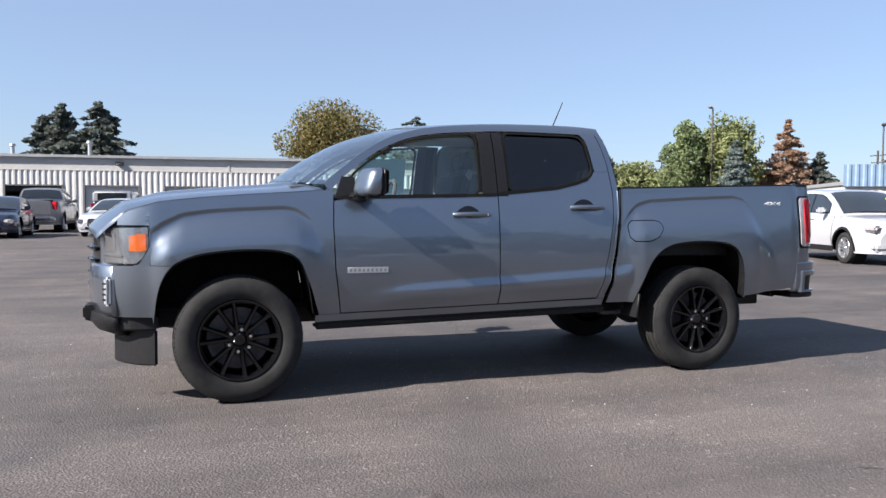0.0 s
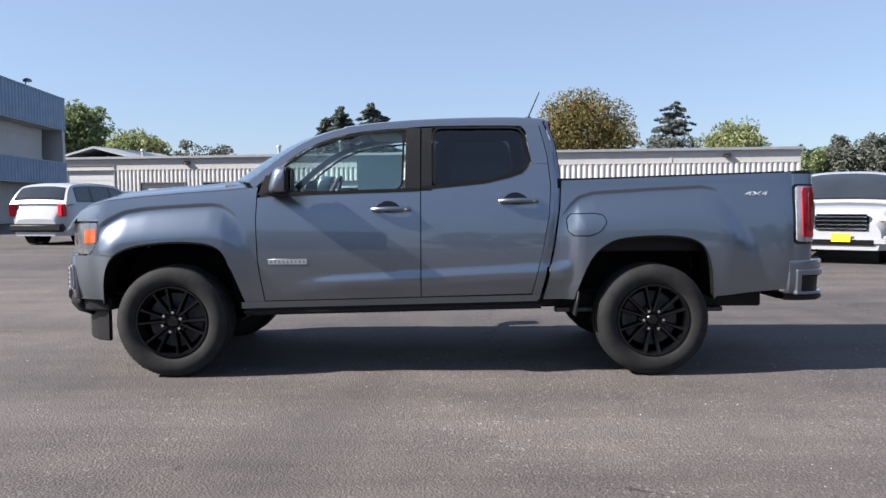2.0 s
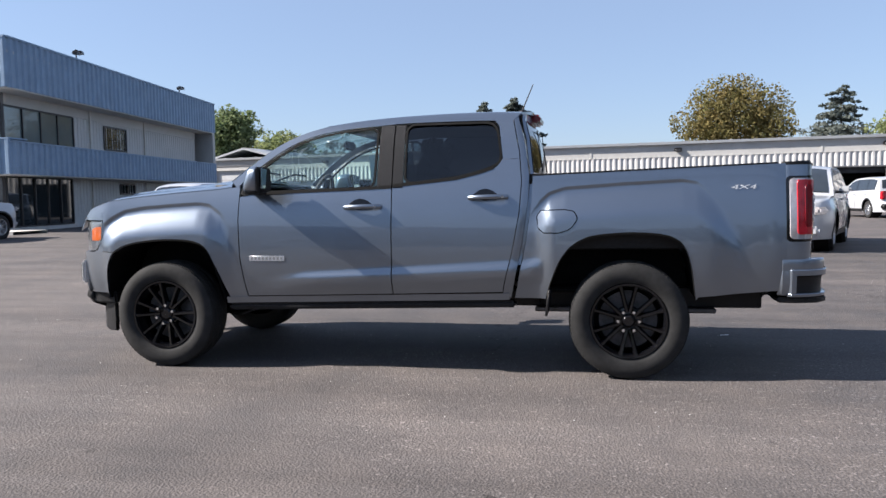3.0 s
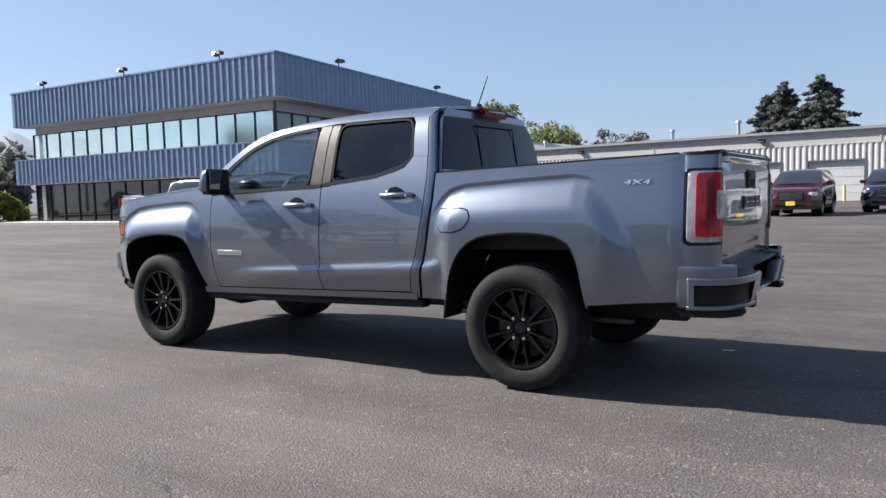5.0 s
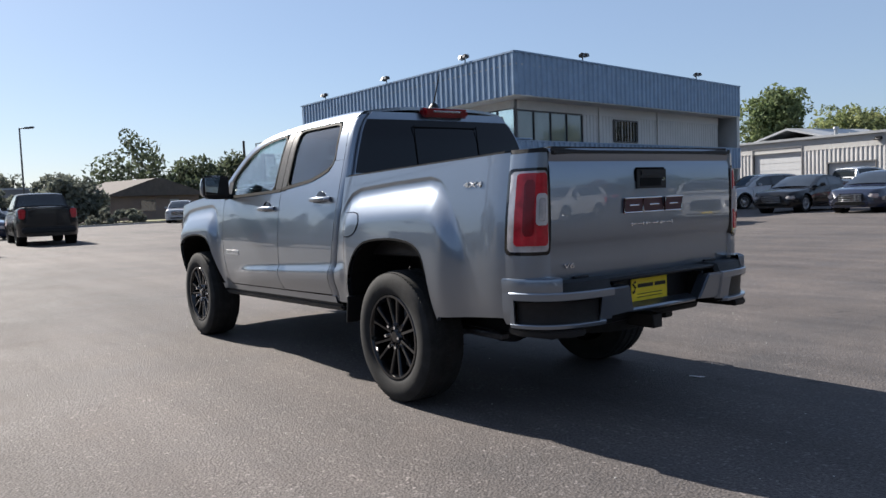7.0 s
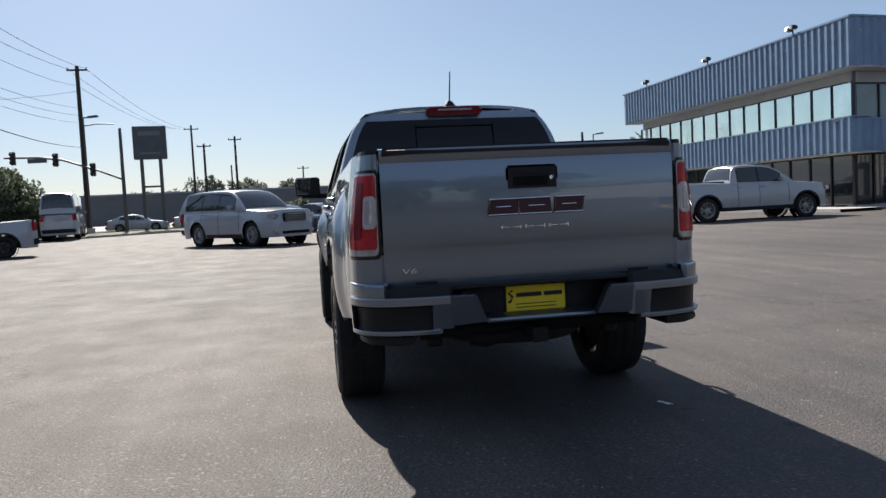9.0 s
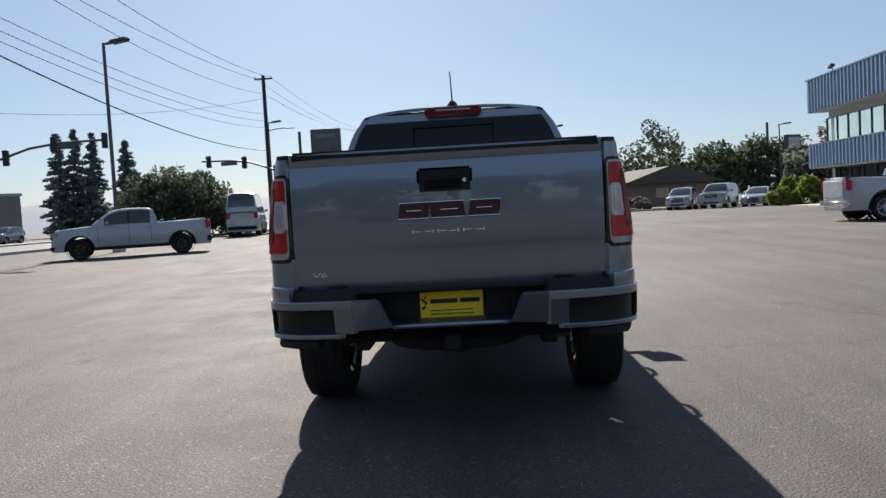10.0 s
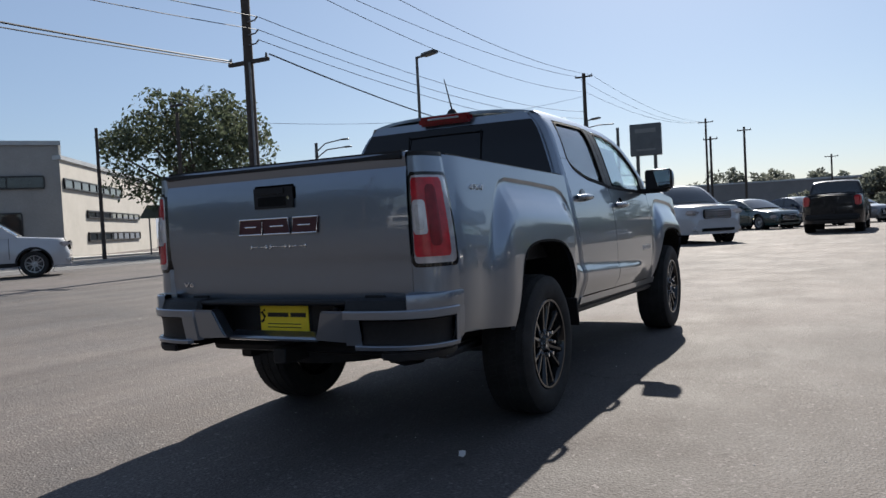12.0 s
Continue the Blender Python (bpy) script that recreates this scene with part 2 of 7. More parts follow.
# ---------- the grey pickup ----------
M_REDCORE = mat("deep_red_lens", (0.17, 0.004, 0.009), 0.2, coat=0.2, spec=0.3, vary=0.3, scale=20)
M_REVERSE = mat("reverse_lens_frame", (0.45, 0.43, 0.44), 0.3, 0.5, coat=0.5, vary=0.1, scale=20)
M_BADGE = mat("bright_badge", (0.72, 0.73, 0.75), 0.3, 0.25, coat=0.5, vary=0.05, scale=20)
M_FIXGREY = mat("badge_grey", (0.30, 0.31, 0.32), 0.4, 0.6, vary=0.1, scale=20)
SIDE = [(0.40, 0.79), (0.50, 0.82), (0.60, 0.852), (0.70, 0.868), (0.80, 0.870), (0.92, 0.872), (1.05, 0.862), (1.15, 0.848), (1.25, 0.828), (1.31, 0.81),
        (1.45, 0.775), (1.55, 0.742), (1.65, 0.698), (1.70, 0.668), (1.75, 0.63), (1.79, 0.57)]
SIDE_F = np.polynomial.polynomial.Polynomial.fit([a for a, _ in SIDE], [b for _, b in SIDE], 7)
FLARES = [  # front edge, rear edge, crease line over the wheel, depth
    (-2.16, -1.10, [(-2.16, 1.00), (-2.06, 1.075), (-1.95, 1.132), (-1.80, 1.155), (-1.60, 1.168), (-1.36, 1.180), (-1.28, 1.165), (-1.20, 1.11), (-1.10, 0.98)], 0.052),
    (1.00, 2.30, [(1.00, 1.06), (1.05, 1.155), (1.12, 1.215), (1.22, 1.245), (1.60, 1.268), (1.95, 1.283), (2.04, 1.265), (2.12, 1.20), (2.22, 1.06), (2.30, 0.95)], 0.048)]
CREASE = [(-0.95, 0.655), (-0.60, 0.700), (0.05, 0.732), (0.92, 0.776), (1.05, 0.79)]


def half_width(x, z):
    y = float(SIDE_F(min(1.79, max(0.42, z))))
    if x > 0.985 and z > 1.10:
        y = float(SIDE_F(1.10)) - 0.15 * (z - 1.10)
    if z < 1.32:
        for x0, x1, line, deep in FLARES:
            if x0 < x < x1:
                d = lerp_table(line, x) - z
                u = smooth01(x0, x0 + 0.16, x) * (1 - smooth01(x1 - 0.20, x1, x))
                y += deep * (-0.17 * smooth01(-0.011, 0.004, d) * (1 - smooth01(0.02, 0.11, d)) * smooth01(x0, x0 + 0.10, x) * (1 - smooth01(x1 - (0.40 if x0 > 0 else 0.20), x1 - (0.14 if x0 > 0 else 0.04), x)) + u * smooth01(0.006, 0.21, d))
        if -0.95 < x < 1.06:
            dz = lerp_table(CREASE, x) - z
            y += 0.022 * smooth01(-0.004, 0.05, dz) * smooth01(-0.93, -0.45, x) * (1 - smooth01(0.08, 0.2, dz))
    if x < -2.06:
        t = (-2.06 - x) / 0.30
        y -= 0.12 * t * t
    if x > 2.42:
        t = (x - 2.42) / 0.32
        y -= 0.10 * t ** 2.5
    return y


ARCH_F = curve_pts([(-2.110, 0.50), (-2.085, 0.70), (-2.03, 0.815), (-1.95, 0.872), (-1.83, 0.908), (-1.58, 0.93), (-1.36, 0.915), (-1.27, 0.86), (-1.222, 0.73), (-1.18, 0.50)], 56)
ARCH_R = curve_pts([(1.092, 0.53), (1.118, 0.626), (1.19, 0.80), (1.285, 0.897), (1.41, 0.943), (1.686, 0.958), (1.91, 0.93), (1.99, 0.815), (2.03, 0.53)], 56)
HOOD_Z = [(-2.42, 1.04), (-2.36, 1.10), (-2.25, 1.19), (-2.07, 1.243), (-1.86, 1.268), (-1.57, 1.292), (-1.24, 1.314), (-1.05, 1.335)]


def side_panel(name, truck, s, xs, zlo, zhi, n=18, label="", xl=None, xr=None, material=None, off=0.0, lead=None, snap=None):
    """Columns at xs from zlo to zhi on the body side; xl, xr: edges that lean with height."""
    x0, x1 = xs[0], xs[-1]
    P = []
    for x in xs:
        row = []
        lo, hi = zlo(x), zhi(x)
        for j in range(n):
            z = lo + (hi - lo) * j / (n - 1)
            if snap:
                c = min(hi - 0.03, max(lo + 0.06, lerp_table(snap, x))) if hi - lo > 0.15 else (lo + hi) / 2
                k = int(n * 0.66)
                e = 0.012 if hi - lo > 0.15 else 0.001
                z = lo + (c - e - lo) * j / (k - 1) if j < k else (c + e if j > k else c) + (hi - c - e) * max(0, j - k - 1) / (n - k - 2)
            u = (x - x0) / (x1 - x0)
            v = max(0.0, 1 - (x - x0) / lead) if lead else 1 - u
            xx = x + v * ((xl(z) - x0) if xl else 0) + u * ((xr(z) - x1) if xr else 0)
            row.append((xx, s * (half_width(xx, z) + off), z))
        P.append(row if s < 0 else row[::-1])
    return sheet(name, P, material or M_PAINT, truck, label, back=(0, -s * 0.022, 0))


def ring_panel(name, truck, s, inner, outer, material, off=0.0, label="", n=4, deep=0.015):
    """A band on the body side between two outlines with equally many points."""
    P = []
    for (a, b), (c, d) in zip(inner, outer):
        row = []
        for k in range(n):
            t = k / (n - 1)
            x, z = a + (c - a) * t, b + (d - b) * t
            row.append((x, s * (half_width(x, z) + off), z))
        P.append(row)
    ob = sheet(name, P, material, truck, label, back=(0, -s * deep, 0))
    fix_normals(ob)
    return ob


def inset(pts, d):
    """Outline moved outwards by d (points run one way round)."""
    P = np.array(pts)
    c = P.mean(0)
    out = []
    n = len(P)
    for i in range(n):
        t = P[(i + 1) % n] - P[i - 1]
        nn = np.array([t[1], -t[0]]) / max(1e-9, np.hypot(*t))
        if np.dot(nn, P[i] - c) < 0:
            nn = -nn
        out.append(P[i] + nn * d)
    return np.array(out)


def pane_panel(name, truck, s, outline, material, off=0.0, label="", rings=5, deep=0.006):
    P = np.array(outline)
    c = P.mean(0)
    rows = []
    for k in range(rings):
        t = 0.02 + 0.98 * k / (rings - 1)
        row = [c + (p - c) * t for p in list(P) + [P[0]]]
        rows.append([(q[0], s * (half_width(q[0], q[1]) + off), q[1]) for q in row])
    ob = sheet(name, rows, material, truck, label, back=(0, -s * deep, 0))
    fix_normals(ob)
    ob.visible_shadow = False
    return ob


def window_outline(pts, n=60):
    P = pts + [pts[0]]
    Q = []
    for a, b in zip(P[:-1], P[1:]):
        a, b = np.array(a), np.array(b)
        L = np.hypot(*(b - a))
        k = min(0.4, 0.03 / L)
        Q += [a + (b - a) * k, b - (b - a) * k]
    Q = np.array(Q + [Q[0]])
    d = np.concatenate([[0], np.cumsum(np.linalg.norm(np.diff(Q, axis=0), axis=1))])
    s = np.linspace(0, d[-1], n, endpoint=False)
    return np.stack([np.interp(s, d, Q[:, k]) for k in range(2)], 1)


def build_wheel(parent, x, y, z, s, R=0.380, W=0.265, RR=0.246, spokes=6, rim_mat=None, lugs=True, tread=True, name="wheel", cap_mat=None):
    """Tyre with tread blocks, rim with paired spokes, hub, nuts and disc; s: outward side."""
    w = new(name)
    w.parent = parent
    w.location = (x, y, z)
    h = W / 2
    prof = [(RR - 0.012, -h * 0.78), (RR + 0.004, -h * 0.9), (RR + 0.03, -h * 0.98), (RR + 0.055, -h * 1.0), (R - 0.06, -h * 1.0), (R - 0.034, -h * 0.955), (R - 0.014, -h * 0.86), (R - 0.006, -h * 0.68), (R - 0.004, 0),
            (R - 0.006, h * 0.68), (R - 0.014, h * 0.86), (R - 0.034, h * 0.955), (R - 0.06, h * 1.0), (RR + 0.055, h * 1.0), (RR + 0.03, h * 0.98), (RR + 0.004, h * 0.9), (RR - 0.012, h * 0.78)]
    bm = lathe(prof, 64)
    if tread:
        nb = 84
        for i in range(nb):
            a = 2 * math.pi * i / nb
            for k, (yy, ww, ln) in enumerate(((-0.765, 0.034, 0.020), (-0.44, 0.06, 0.026), (0.0, 0.05, 0.024), (0.44, 0.06, 0.026), (0.765, 0.034, 0.020))):
                aa = a + (k % 2) * math.pi / nb
                v = bmesh.ops.create_cube(bm, size=1)["verts"]
                bmesh.ops.scale(bm, vec=(0.014, W * ww * 2.3, ln), verts=v)
                rr = R - 0.0075 - (0.0085 if abs(yy) > 0.75 else 0)
                bmesh.ops.transform(bm, matrix=Matrix.Rotation(-aa, 4, "Y") @ Matrix.Translation((rr, yy * h, 0)) @ Matrix.Rotation(0.25 * (1 if k % 2 else -1), 4, "X"), verts=v)
    part("tyre", bm, M_TYRE, w, sharp=35)
    f = s * h
    rm = rim_mat or M_GLOSSBLACK
    bm = lathe([(RR + 0.003, f * 0.86), (RR - 0.004, f * 0.93), (RR - 0.016, f * 0.92), (RR - 0.028, f * 0.72), (RR - 0.034, -f * 0.75), (RR + 0.002, -f * 0.86)], 64)
    part("rim", bm, rm, w, sharp=50)
    bm = bmesh.new()
    for i in range(spokes):
        for dlt in (-0.16, 0.16):
            a0 = 2 * math.pi * i / spokes
            a1 = a0 + dlt * 6 / spokes
            p0 = Vector((0.055 * math.cos(a0 + dlt), f * 0.70, 0.055 * math.sin(a0 + dlt)))
            p1 = Vector(((RR - 0.018) * math.cos(a1 + dlt * 0.35), f * 0.84, (RR - 0.018) * math.sin(a1 + dlt * 0.35)))
            d = (p1 - p0)
            u = d.normalized()
            side = Vector((0, 1, 0)).cross(u).normalized()
            v = []
            for p, wd, th in ((p0, 0.019, 0.045), (p0.lerp(p1, 0.35), 0.0155, 0.045), (p0.lerp(p1, 0.85), 0.0155, 0.04), (p1, 0.024, 0.03)):
                v.append([bm.verts.new(p + side * (wd * q) + Vector((0, s * e, 0))) for q, e in ((-1, -th), (-0.75, -0.010), (-0.42, 0), (0.42, 0), (0.75, -0.010), (1, -th))])
            for a, b in zip(v, v[1:]):
                for k in range(5):
                    bm.faces.new((a[k], a[k + 1], b[k + 1], b[k]))
            bm.faces.new(v[0])
            bm.faces.new(v[-1][::-1])
    part("spokes", bm, rm, w, sharp=30)
    bm = lathe([(0.001, f * 0.80), (0.030, f * 0.80), (0.037, f * 0.75), (0.046, f * 0.64), (0.086, f * 0.60), (0.094, f * 0.3)], 32)
    part("hub_cap", bm, rm, w)
    bm = lathe([(0.001, f * 0.1), (RR - 0.06, f * 0.1), (RR - 0.06, f * 0.02), (0.001, f * 0.02)], 40)
    part("brake_disc", bm, M_STEEL, w)
    # black disc added to close off the lit barrel inside the rim
    bm = lathe([(0.001, -f * 0.55), (RR - 0.03, -f * 0.55), (RR - 0.03, -f * 0.6), (0.001, -f * 0.6)], 24)
    part("inner_black_disc", bm, M_LINER, w)
    if lugs:
        for i in range(6):
            a = 2 * math.pi * (i + 0.5) / 6
            c = Vector((0.066 * math.cos(a), f * 0.72, 0.066 * math.sin(a)))
            part("wheel_nut", cyl(c, c + Vector((0, s * 0.030, 0)), 0.0135, 0.010, 6), cap_mat or M_CHROME, w)
    return w


def build_truck():
    T = thing("pickup_truck", pose(0, 0, -0.014), "grey metallic crew cab pickup with black wheels, parked on asphalt", "pickup truck")
    win_f = window_outline([(-1.005, 1.262), (-0.93, 1.385), (-0.80, 1.488), (-0.66, 1.573), (-0.50, 1.632), (-0.30, 1.667), (-0.07, 1.684), (-0.078, 1.285)])
    win_r = window_outline([(0.150, 1.305), (0.146, 1.700), (0.71, 1.700), (0.757, 1.672), (0.793, 1.455), (0.765, 1.418), (0.66, 1.382), (0.50, 1.342)])
    door_bot = lambda x: 0.528 + 0.0215 * (x + 1.01)
    belt_f = lambda x: lerp_table([(-1.06, 1.225), (-0.98, 1.238), (-0.07, 1.262), (0.06, 1.268)], x)
    front_edge = lambda z: lerp_table([(0.50, -1.005), (0.80, -1.045), (1.07, -1.056), (1.36, -1.046)], z)
    rear_edge = lambda z: lerp_table([(0.5, 0.79), (0.62, 0.815), (0.85, 0.872), (1.10, 0.918), (1.30, 0.932), (1.5, 0.915), (1.72, 0.868)], z)
    gap = lambda z: lerp_table([(0.5, 0.858), (0.62, 0.885), (0.89, 0.940), (1.16, 0.978), (1.34, 0.988), (1.59, 0.950), (1.73, 0.908)], z)
    belt_r = lambda x: lerp_table([(0.05, 1.272), (0.15, 1.283), (0.5, 1.318), (0.66, 1.356), (0.765, 1.392), (0.81, 1.44), (0.8101, 1.45), (0.8102, 1.45), (0.86, 1.45), (0.94, 1.45)], x)
    for s in (-1, 1):
        # front wing
        xs = [-2.30, -2.27, -2.23, -2.19, -2.15, -2.126, -2.120] + [p[0] for p in ARCH_F] + [-1.165, -1.14, -1.11, -1.08, -1.055]
        az = {float(p[0]): float(p[1]) for p in ARCH_F}
        def wing_lo(x):
            if x < -2.122:
                return min(1.075, lerp_table(HOOD_Z, x) - 0.045)
            if x < ARCH_F[0][0]:
                return 0.845
            return max(az.get(float(x), 0.515), 0.845 if x < -2.0 else 0.515) if x < -1.6 else az.get(float(x), 0.515)
        side_panel("front_wing", T, s, xs, wing_lo, lambda x: lerp_table(HOOD_Z, x) - 0.035, 34, xr=lambda z: front_edge(z) - 0.007, snap=FLARES[0][2])
        # bumper corner
        xb = [-2.33, -2.30, -2.26, -2.22, -2.18, -2.14, -2.115] + [p[0] for p in ARCH_F if p[0] < -2.0 and p[1] < 0.86]
        side_panel("bumper_corner", T, s, xb, lambda x: az.get(float(x), 0.54), lambda x: 0.842, 12, off=0.001)
        # doors
        side_panel("front_door", T, s, list(np.linspace(-1.05, 0.051, 44)), door_bot, belt_f, 40, xl=front_edge)
        xr_ = list(np.linspace(0.058, 0.80, 30)) + list(np.linspace(0.812, 0.93, 8))
        side_panel("rear_door", T, s, xr_, door_bot, belt_r, 40, xr=lambda z: rear_edge(z))
        # frame post of the rear door behind its window
        P = []
        for z in np.linspace(1.452, 1.718, 14):
            a = lerp_table([(1.45, 0.8095), (1.68, 0.778), (1.72, 0.745)], z)
            b = rear_edge(z)
            P.append([(x, s * half_width(x, z), z) for x in np.linspace(a, b, 6)])
        fix_normals(sheet("door_post", P, M_PAINT, T, back=(0, -s * 0.02, 0)))
        # cab corner
        P = []
        for z in np.linspace(0.53, 1.76, 40):
            a, b = rear_edge(min(z, 1.72)) + 0.006, gap(min(z, 1.73)) - 0.004 - 0.05 * max(0, z - 1.73)
            P.append([(a + (b - a) * t, s * (half_width(a, z) - 0.01 * t * t), z) for t in (0, 0.3, 0.6, 0.85, 1)] + [(b + 0.002, s * (half_width(a, z) - 0.06), z)])
        fix_normals(sheet("cab_corner", P, M_PAINT, T, back=(0, -s * 0.03, 0)))
        # window seals, panes, posts
        for nm, o, g in (("front_window", win_f, M_GLASS_F), ("rear_window", win_r, M_GLASS_R)):
            big = inset(o, 0.014)
            ring_panel("window_trim", T, s, list(o) + [o[0]], list(big) + [big[0]], M_LINER, 0.002)
            pane_panel(nm, T, s, inset(o, 0.004), g, -0.012, "light tinted door glass" if g is M_GLASS_F else "dark privacy door glass")
        for a, b, c, d in ((-0.052, -0.045, 0.0515, 0.050), (0.0585, 0.060, 0.131, 0.128)):
            P = [[(x, s * (half_width(x, z) + 0.001), z) for x in np.linspace(a + (b - a) * t, c + (d - c) * t, 5)] for t, z in ((k / 11, 1.27 + 0.435 * k / 11) for k in range(12))]
            fix_normals(sheet("pillar_cover", P, M_BLACK, T, "matt black pillar cover", back=(0, -s * 0.012, 0)))
        # dark backing added to stop light leaking through the door seam
        fix_normals(sheet("seam_light_block", [[(x, s * (half_width(x, z) - 0.026), z) for x in (0.02, 0.055, 0.09)] for z in np.linspace(0.56, 1.70, 20)], M_LINER, T, back=(0, -s * 0.004, 0)))
        # mirror sail
        fix_normals(sheet("mirror_sail", [[(x, s * (half_width(x, z) + 0.004), z) for x in np.linspace(-1.045 + 0.35 * (z - 1.25), -0.915 + 0.0 * z, 5)] for z in np.linspace(1.245, 1.38, 7)], M_BLACK, T, back=(0, -s * 0.012, 0)))
        # roof rail: band above the windows up to the roof edge
        lo = curve_pts([(-1.075, 1.29), (-0.955, 1.408), (-0.815, 1.512), (-0.672, 1.598), (-0.505, 1.657), (-0.30, 1.691), (-0.06, 1.7075), (0.14, 1.7225), (0.70, 1.722), (0.80, 1.714), (0.872, 1.716)], 50)
        hi = curve_pts([(-1.115, 1.335), (-0.945, 1.475), (-0.785, 1.588), (-0.63, 1.662), (-0.44, 1.716), (-0.22, 1.748), (0.05, 1.770), (0.36, 1.782), (0.67, 1.785), (0.82, 1.780), (0.918, 1.768)], 50)
        ring_panel("roof_rail", T, s, lo, hi, M_PAINT, 0.0, n=6, deep=0.03)
        # belt strip
        for xa, xb_, fn in ((-1.03, 0.05, belt_f), (0.06, 0.75, belt_r)):
            xs_ = np.linspace(xa, xb_, 24)
            ring_panel("belt_strip", T, s, [(x, fn(x) + 0.001) for x in xs_], [(x, fn(x) + 0.024) for x in xs_], M_LINER, 0.004, n=3)
        # sill and side rail
        xs_ = list(np.linspace(-1.17, 0.85, 30))
        side_panel("sill", T, s, xs_, lambda x: door_bot(x) - 0.052, lambda x: door_bot(x) - 0.007, 5, material=M_PAINT, off=0.004)
        part("side_rail", box((-0.14, s * 0.765, 0.465), (2.06, 0.11, 0.046), 0.016, (0, -1.1, 0), 2), M_BLACK, T, "black side rail below the doors")
        # bed side
        xs = [1.0, 1.03, 1.06, 1.075] + [p[0] for p in ARCH_R] + [2.045, 2.08, 2.13, 2.18, 2.24, 2.31, 2.38, 2.44, 2.49, 2.53, 2.569]
        az2 = {float(p[0]): float(p[1]) for p in ARCH_R}
        bed_lo = lambda x: az2.get(float(x), 0.53 if x < 1.5 else lerp_table([(2.0, 0.548), (2.5, 0.59)], x))
        bed_hi = lambda x: lerp_table([(0.98, 1.332), (2.66, 1.384)], x)
        side_panel("bed_side", T, s, xs, bed_lo, bed_hi, 46, xl=lambda z: gap(z) + 0.022, lead=0.09, snap=FLARES[1][2])
        # bed corner above and below the tail lamp
        def corner(u, z):
            # plan curve of the bed's rear corner
            px = [2.568, 2.630, 2.680, 2.713, 2.731, 2.738]
            y0 = half_width(2.568, z)
            py = [0.724 + (y0 - 0.724) * f for f in (1, 0.95, 0.83, 0.62, 0.33, 0.0)]
            k = u * 5
            i = min(4, int(k))
            return px[i] + (px[i + 1] - px[i]) * (k - i), py[i] + (py[i + 1] - py[i]) * (k - i)
        def corner_patch(name, z0, z1, material, off=0.0, u0=0.0, u1=1.0, nz=8, label="", nu=13, rnd=0.0, du=0.0):
            # rnd: corner radius in metres, du: the same along the curve
            P = []
            zs = np.linspace(z0, z1, nz)
            if rnd:
                e = [rnd * (1 - math.cos(a)) for a in np.linspace(0.35, math.pi / 2, 5)]
                zs = [z0 + q for q in e] + list(np.linspace(z0 + rnd, z1 - rnd, nz))[1:-1] + [z1 - q for q in reversed(e)]
            for z in zs:
                w = 0.0
                if rnd:
                    q = max(0.0, 1 - min(z - z0, z1 - z) / rnd)
                    w = du * (1 - math.sqrt(max(0.0, 1 - q * q)))
                row = []
                for u in np.linspace(u0 + w, u1 - w, nu):
                    a, b = corner(u, z)
                    row.append((a + off * (0.3 + 0.7 * u), s * (b + off * (1 - 0.7 * u)), z))
                P.append(row)
            ob = sheet(name, P, material, T, label, back=(-0.02, -s * 0.02, 0))
            fix_normals(ob)
            return ob
        corner_patch("bed_corner", 0.72, 1.372, M_PAINT, nz=12)
        corner_patch("corner_cap", 1.373, 1.392, M_BLACK, -0.004, 0.0, 1.0, 4)
        lamp = corner_patch("tail_lamp", 0.895, 1.305, M_GLOSSBLACK, 0.003, 0.0, 1.0, 10, "red and clear tail lamp in a black surround", rnd=0.028, du=0.12)
        def lamp_piece(nm, z0, z1, u0, u1, material, off, label="", rnd=0.0, du=0.0):
            ob = corner_patch(nm, z0, z1, material, off, u0, u1, 8, label, rnd=rnd, du=du)
            ob.parent = lamp
        lamp_piece("clear_lens", 0.912, 1.290, 0.06, 0.95, M_CLEARLENS, 0.007, rnd=0.026, du=0.10)
        lamp_piece("red_lens", 0.940, 1.280, 0.19, 0.93, M_REDLENS, 0.012, rnd=0.024, du=0.08)
        lamp_piece("lamp_core", 0.985, 1.25, 0.36, 0.60, M_REDCORE, 0.0155, rnd=0.03, du=0.1)
        lamp_piece("reverse_lens", 1.035, 1.185, 0.64, 0.92, M_REVERSE, 0.017, rnd=0.02, du=0.08)
        lamp_piece("reverse_lens_core", 1.055, 1.165, 0.70, 0.87, M_CLEARLENS, 0.021, rnd=0.02, du=0.06)
        part("gate_gap", box((2.712, s * 0.7185, 1.08), (0.024, 0.012, 0.56), 0.002), M_BLACK, T)
        # bed rail cap and inner wall
        part("bed_rail_cap", box((1.77, s * 0.772, 1.360), (1.52, 0.055, 0.016), 0.006, (0, -1.75, 0), 2), M_BLACK, T)
        part("bed_wall", box((1.83, s * 0.755, 1.10), (1.70, 0.03, 0.50), 0.005), M_BLACK, T)
        # arch lips and liners
        for arch, xc in ((ARCH_F, -1.645), (ARCH_R, 1.555)):
            P = []
            for x, z in arch:
                yy = half_width(x, z)
                P.append([(x, s * (yy + 0.003), z), (x, s * (yy - 0.02), z + 0.0), (xc + (x - xc) * 1.03, s * 0.60, 0.45 + (z - 0.45) * 1.04), (xc + (x - xc) * 1.03, s * 0.45, 0.45 + (z - 0.45) * 1.04)])
            fix_normals(sheet("wheel_well", P, M_LINER, T, back=(0, 0, 0.012)))
            part("well_wall", prism([(x, z) for x, z in arch[::3]], s * 0.46, s * 0.45), M_LINER, T)
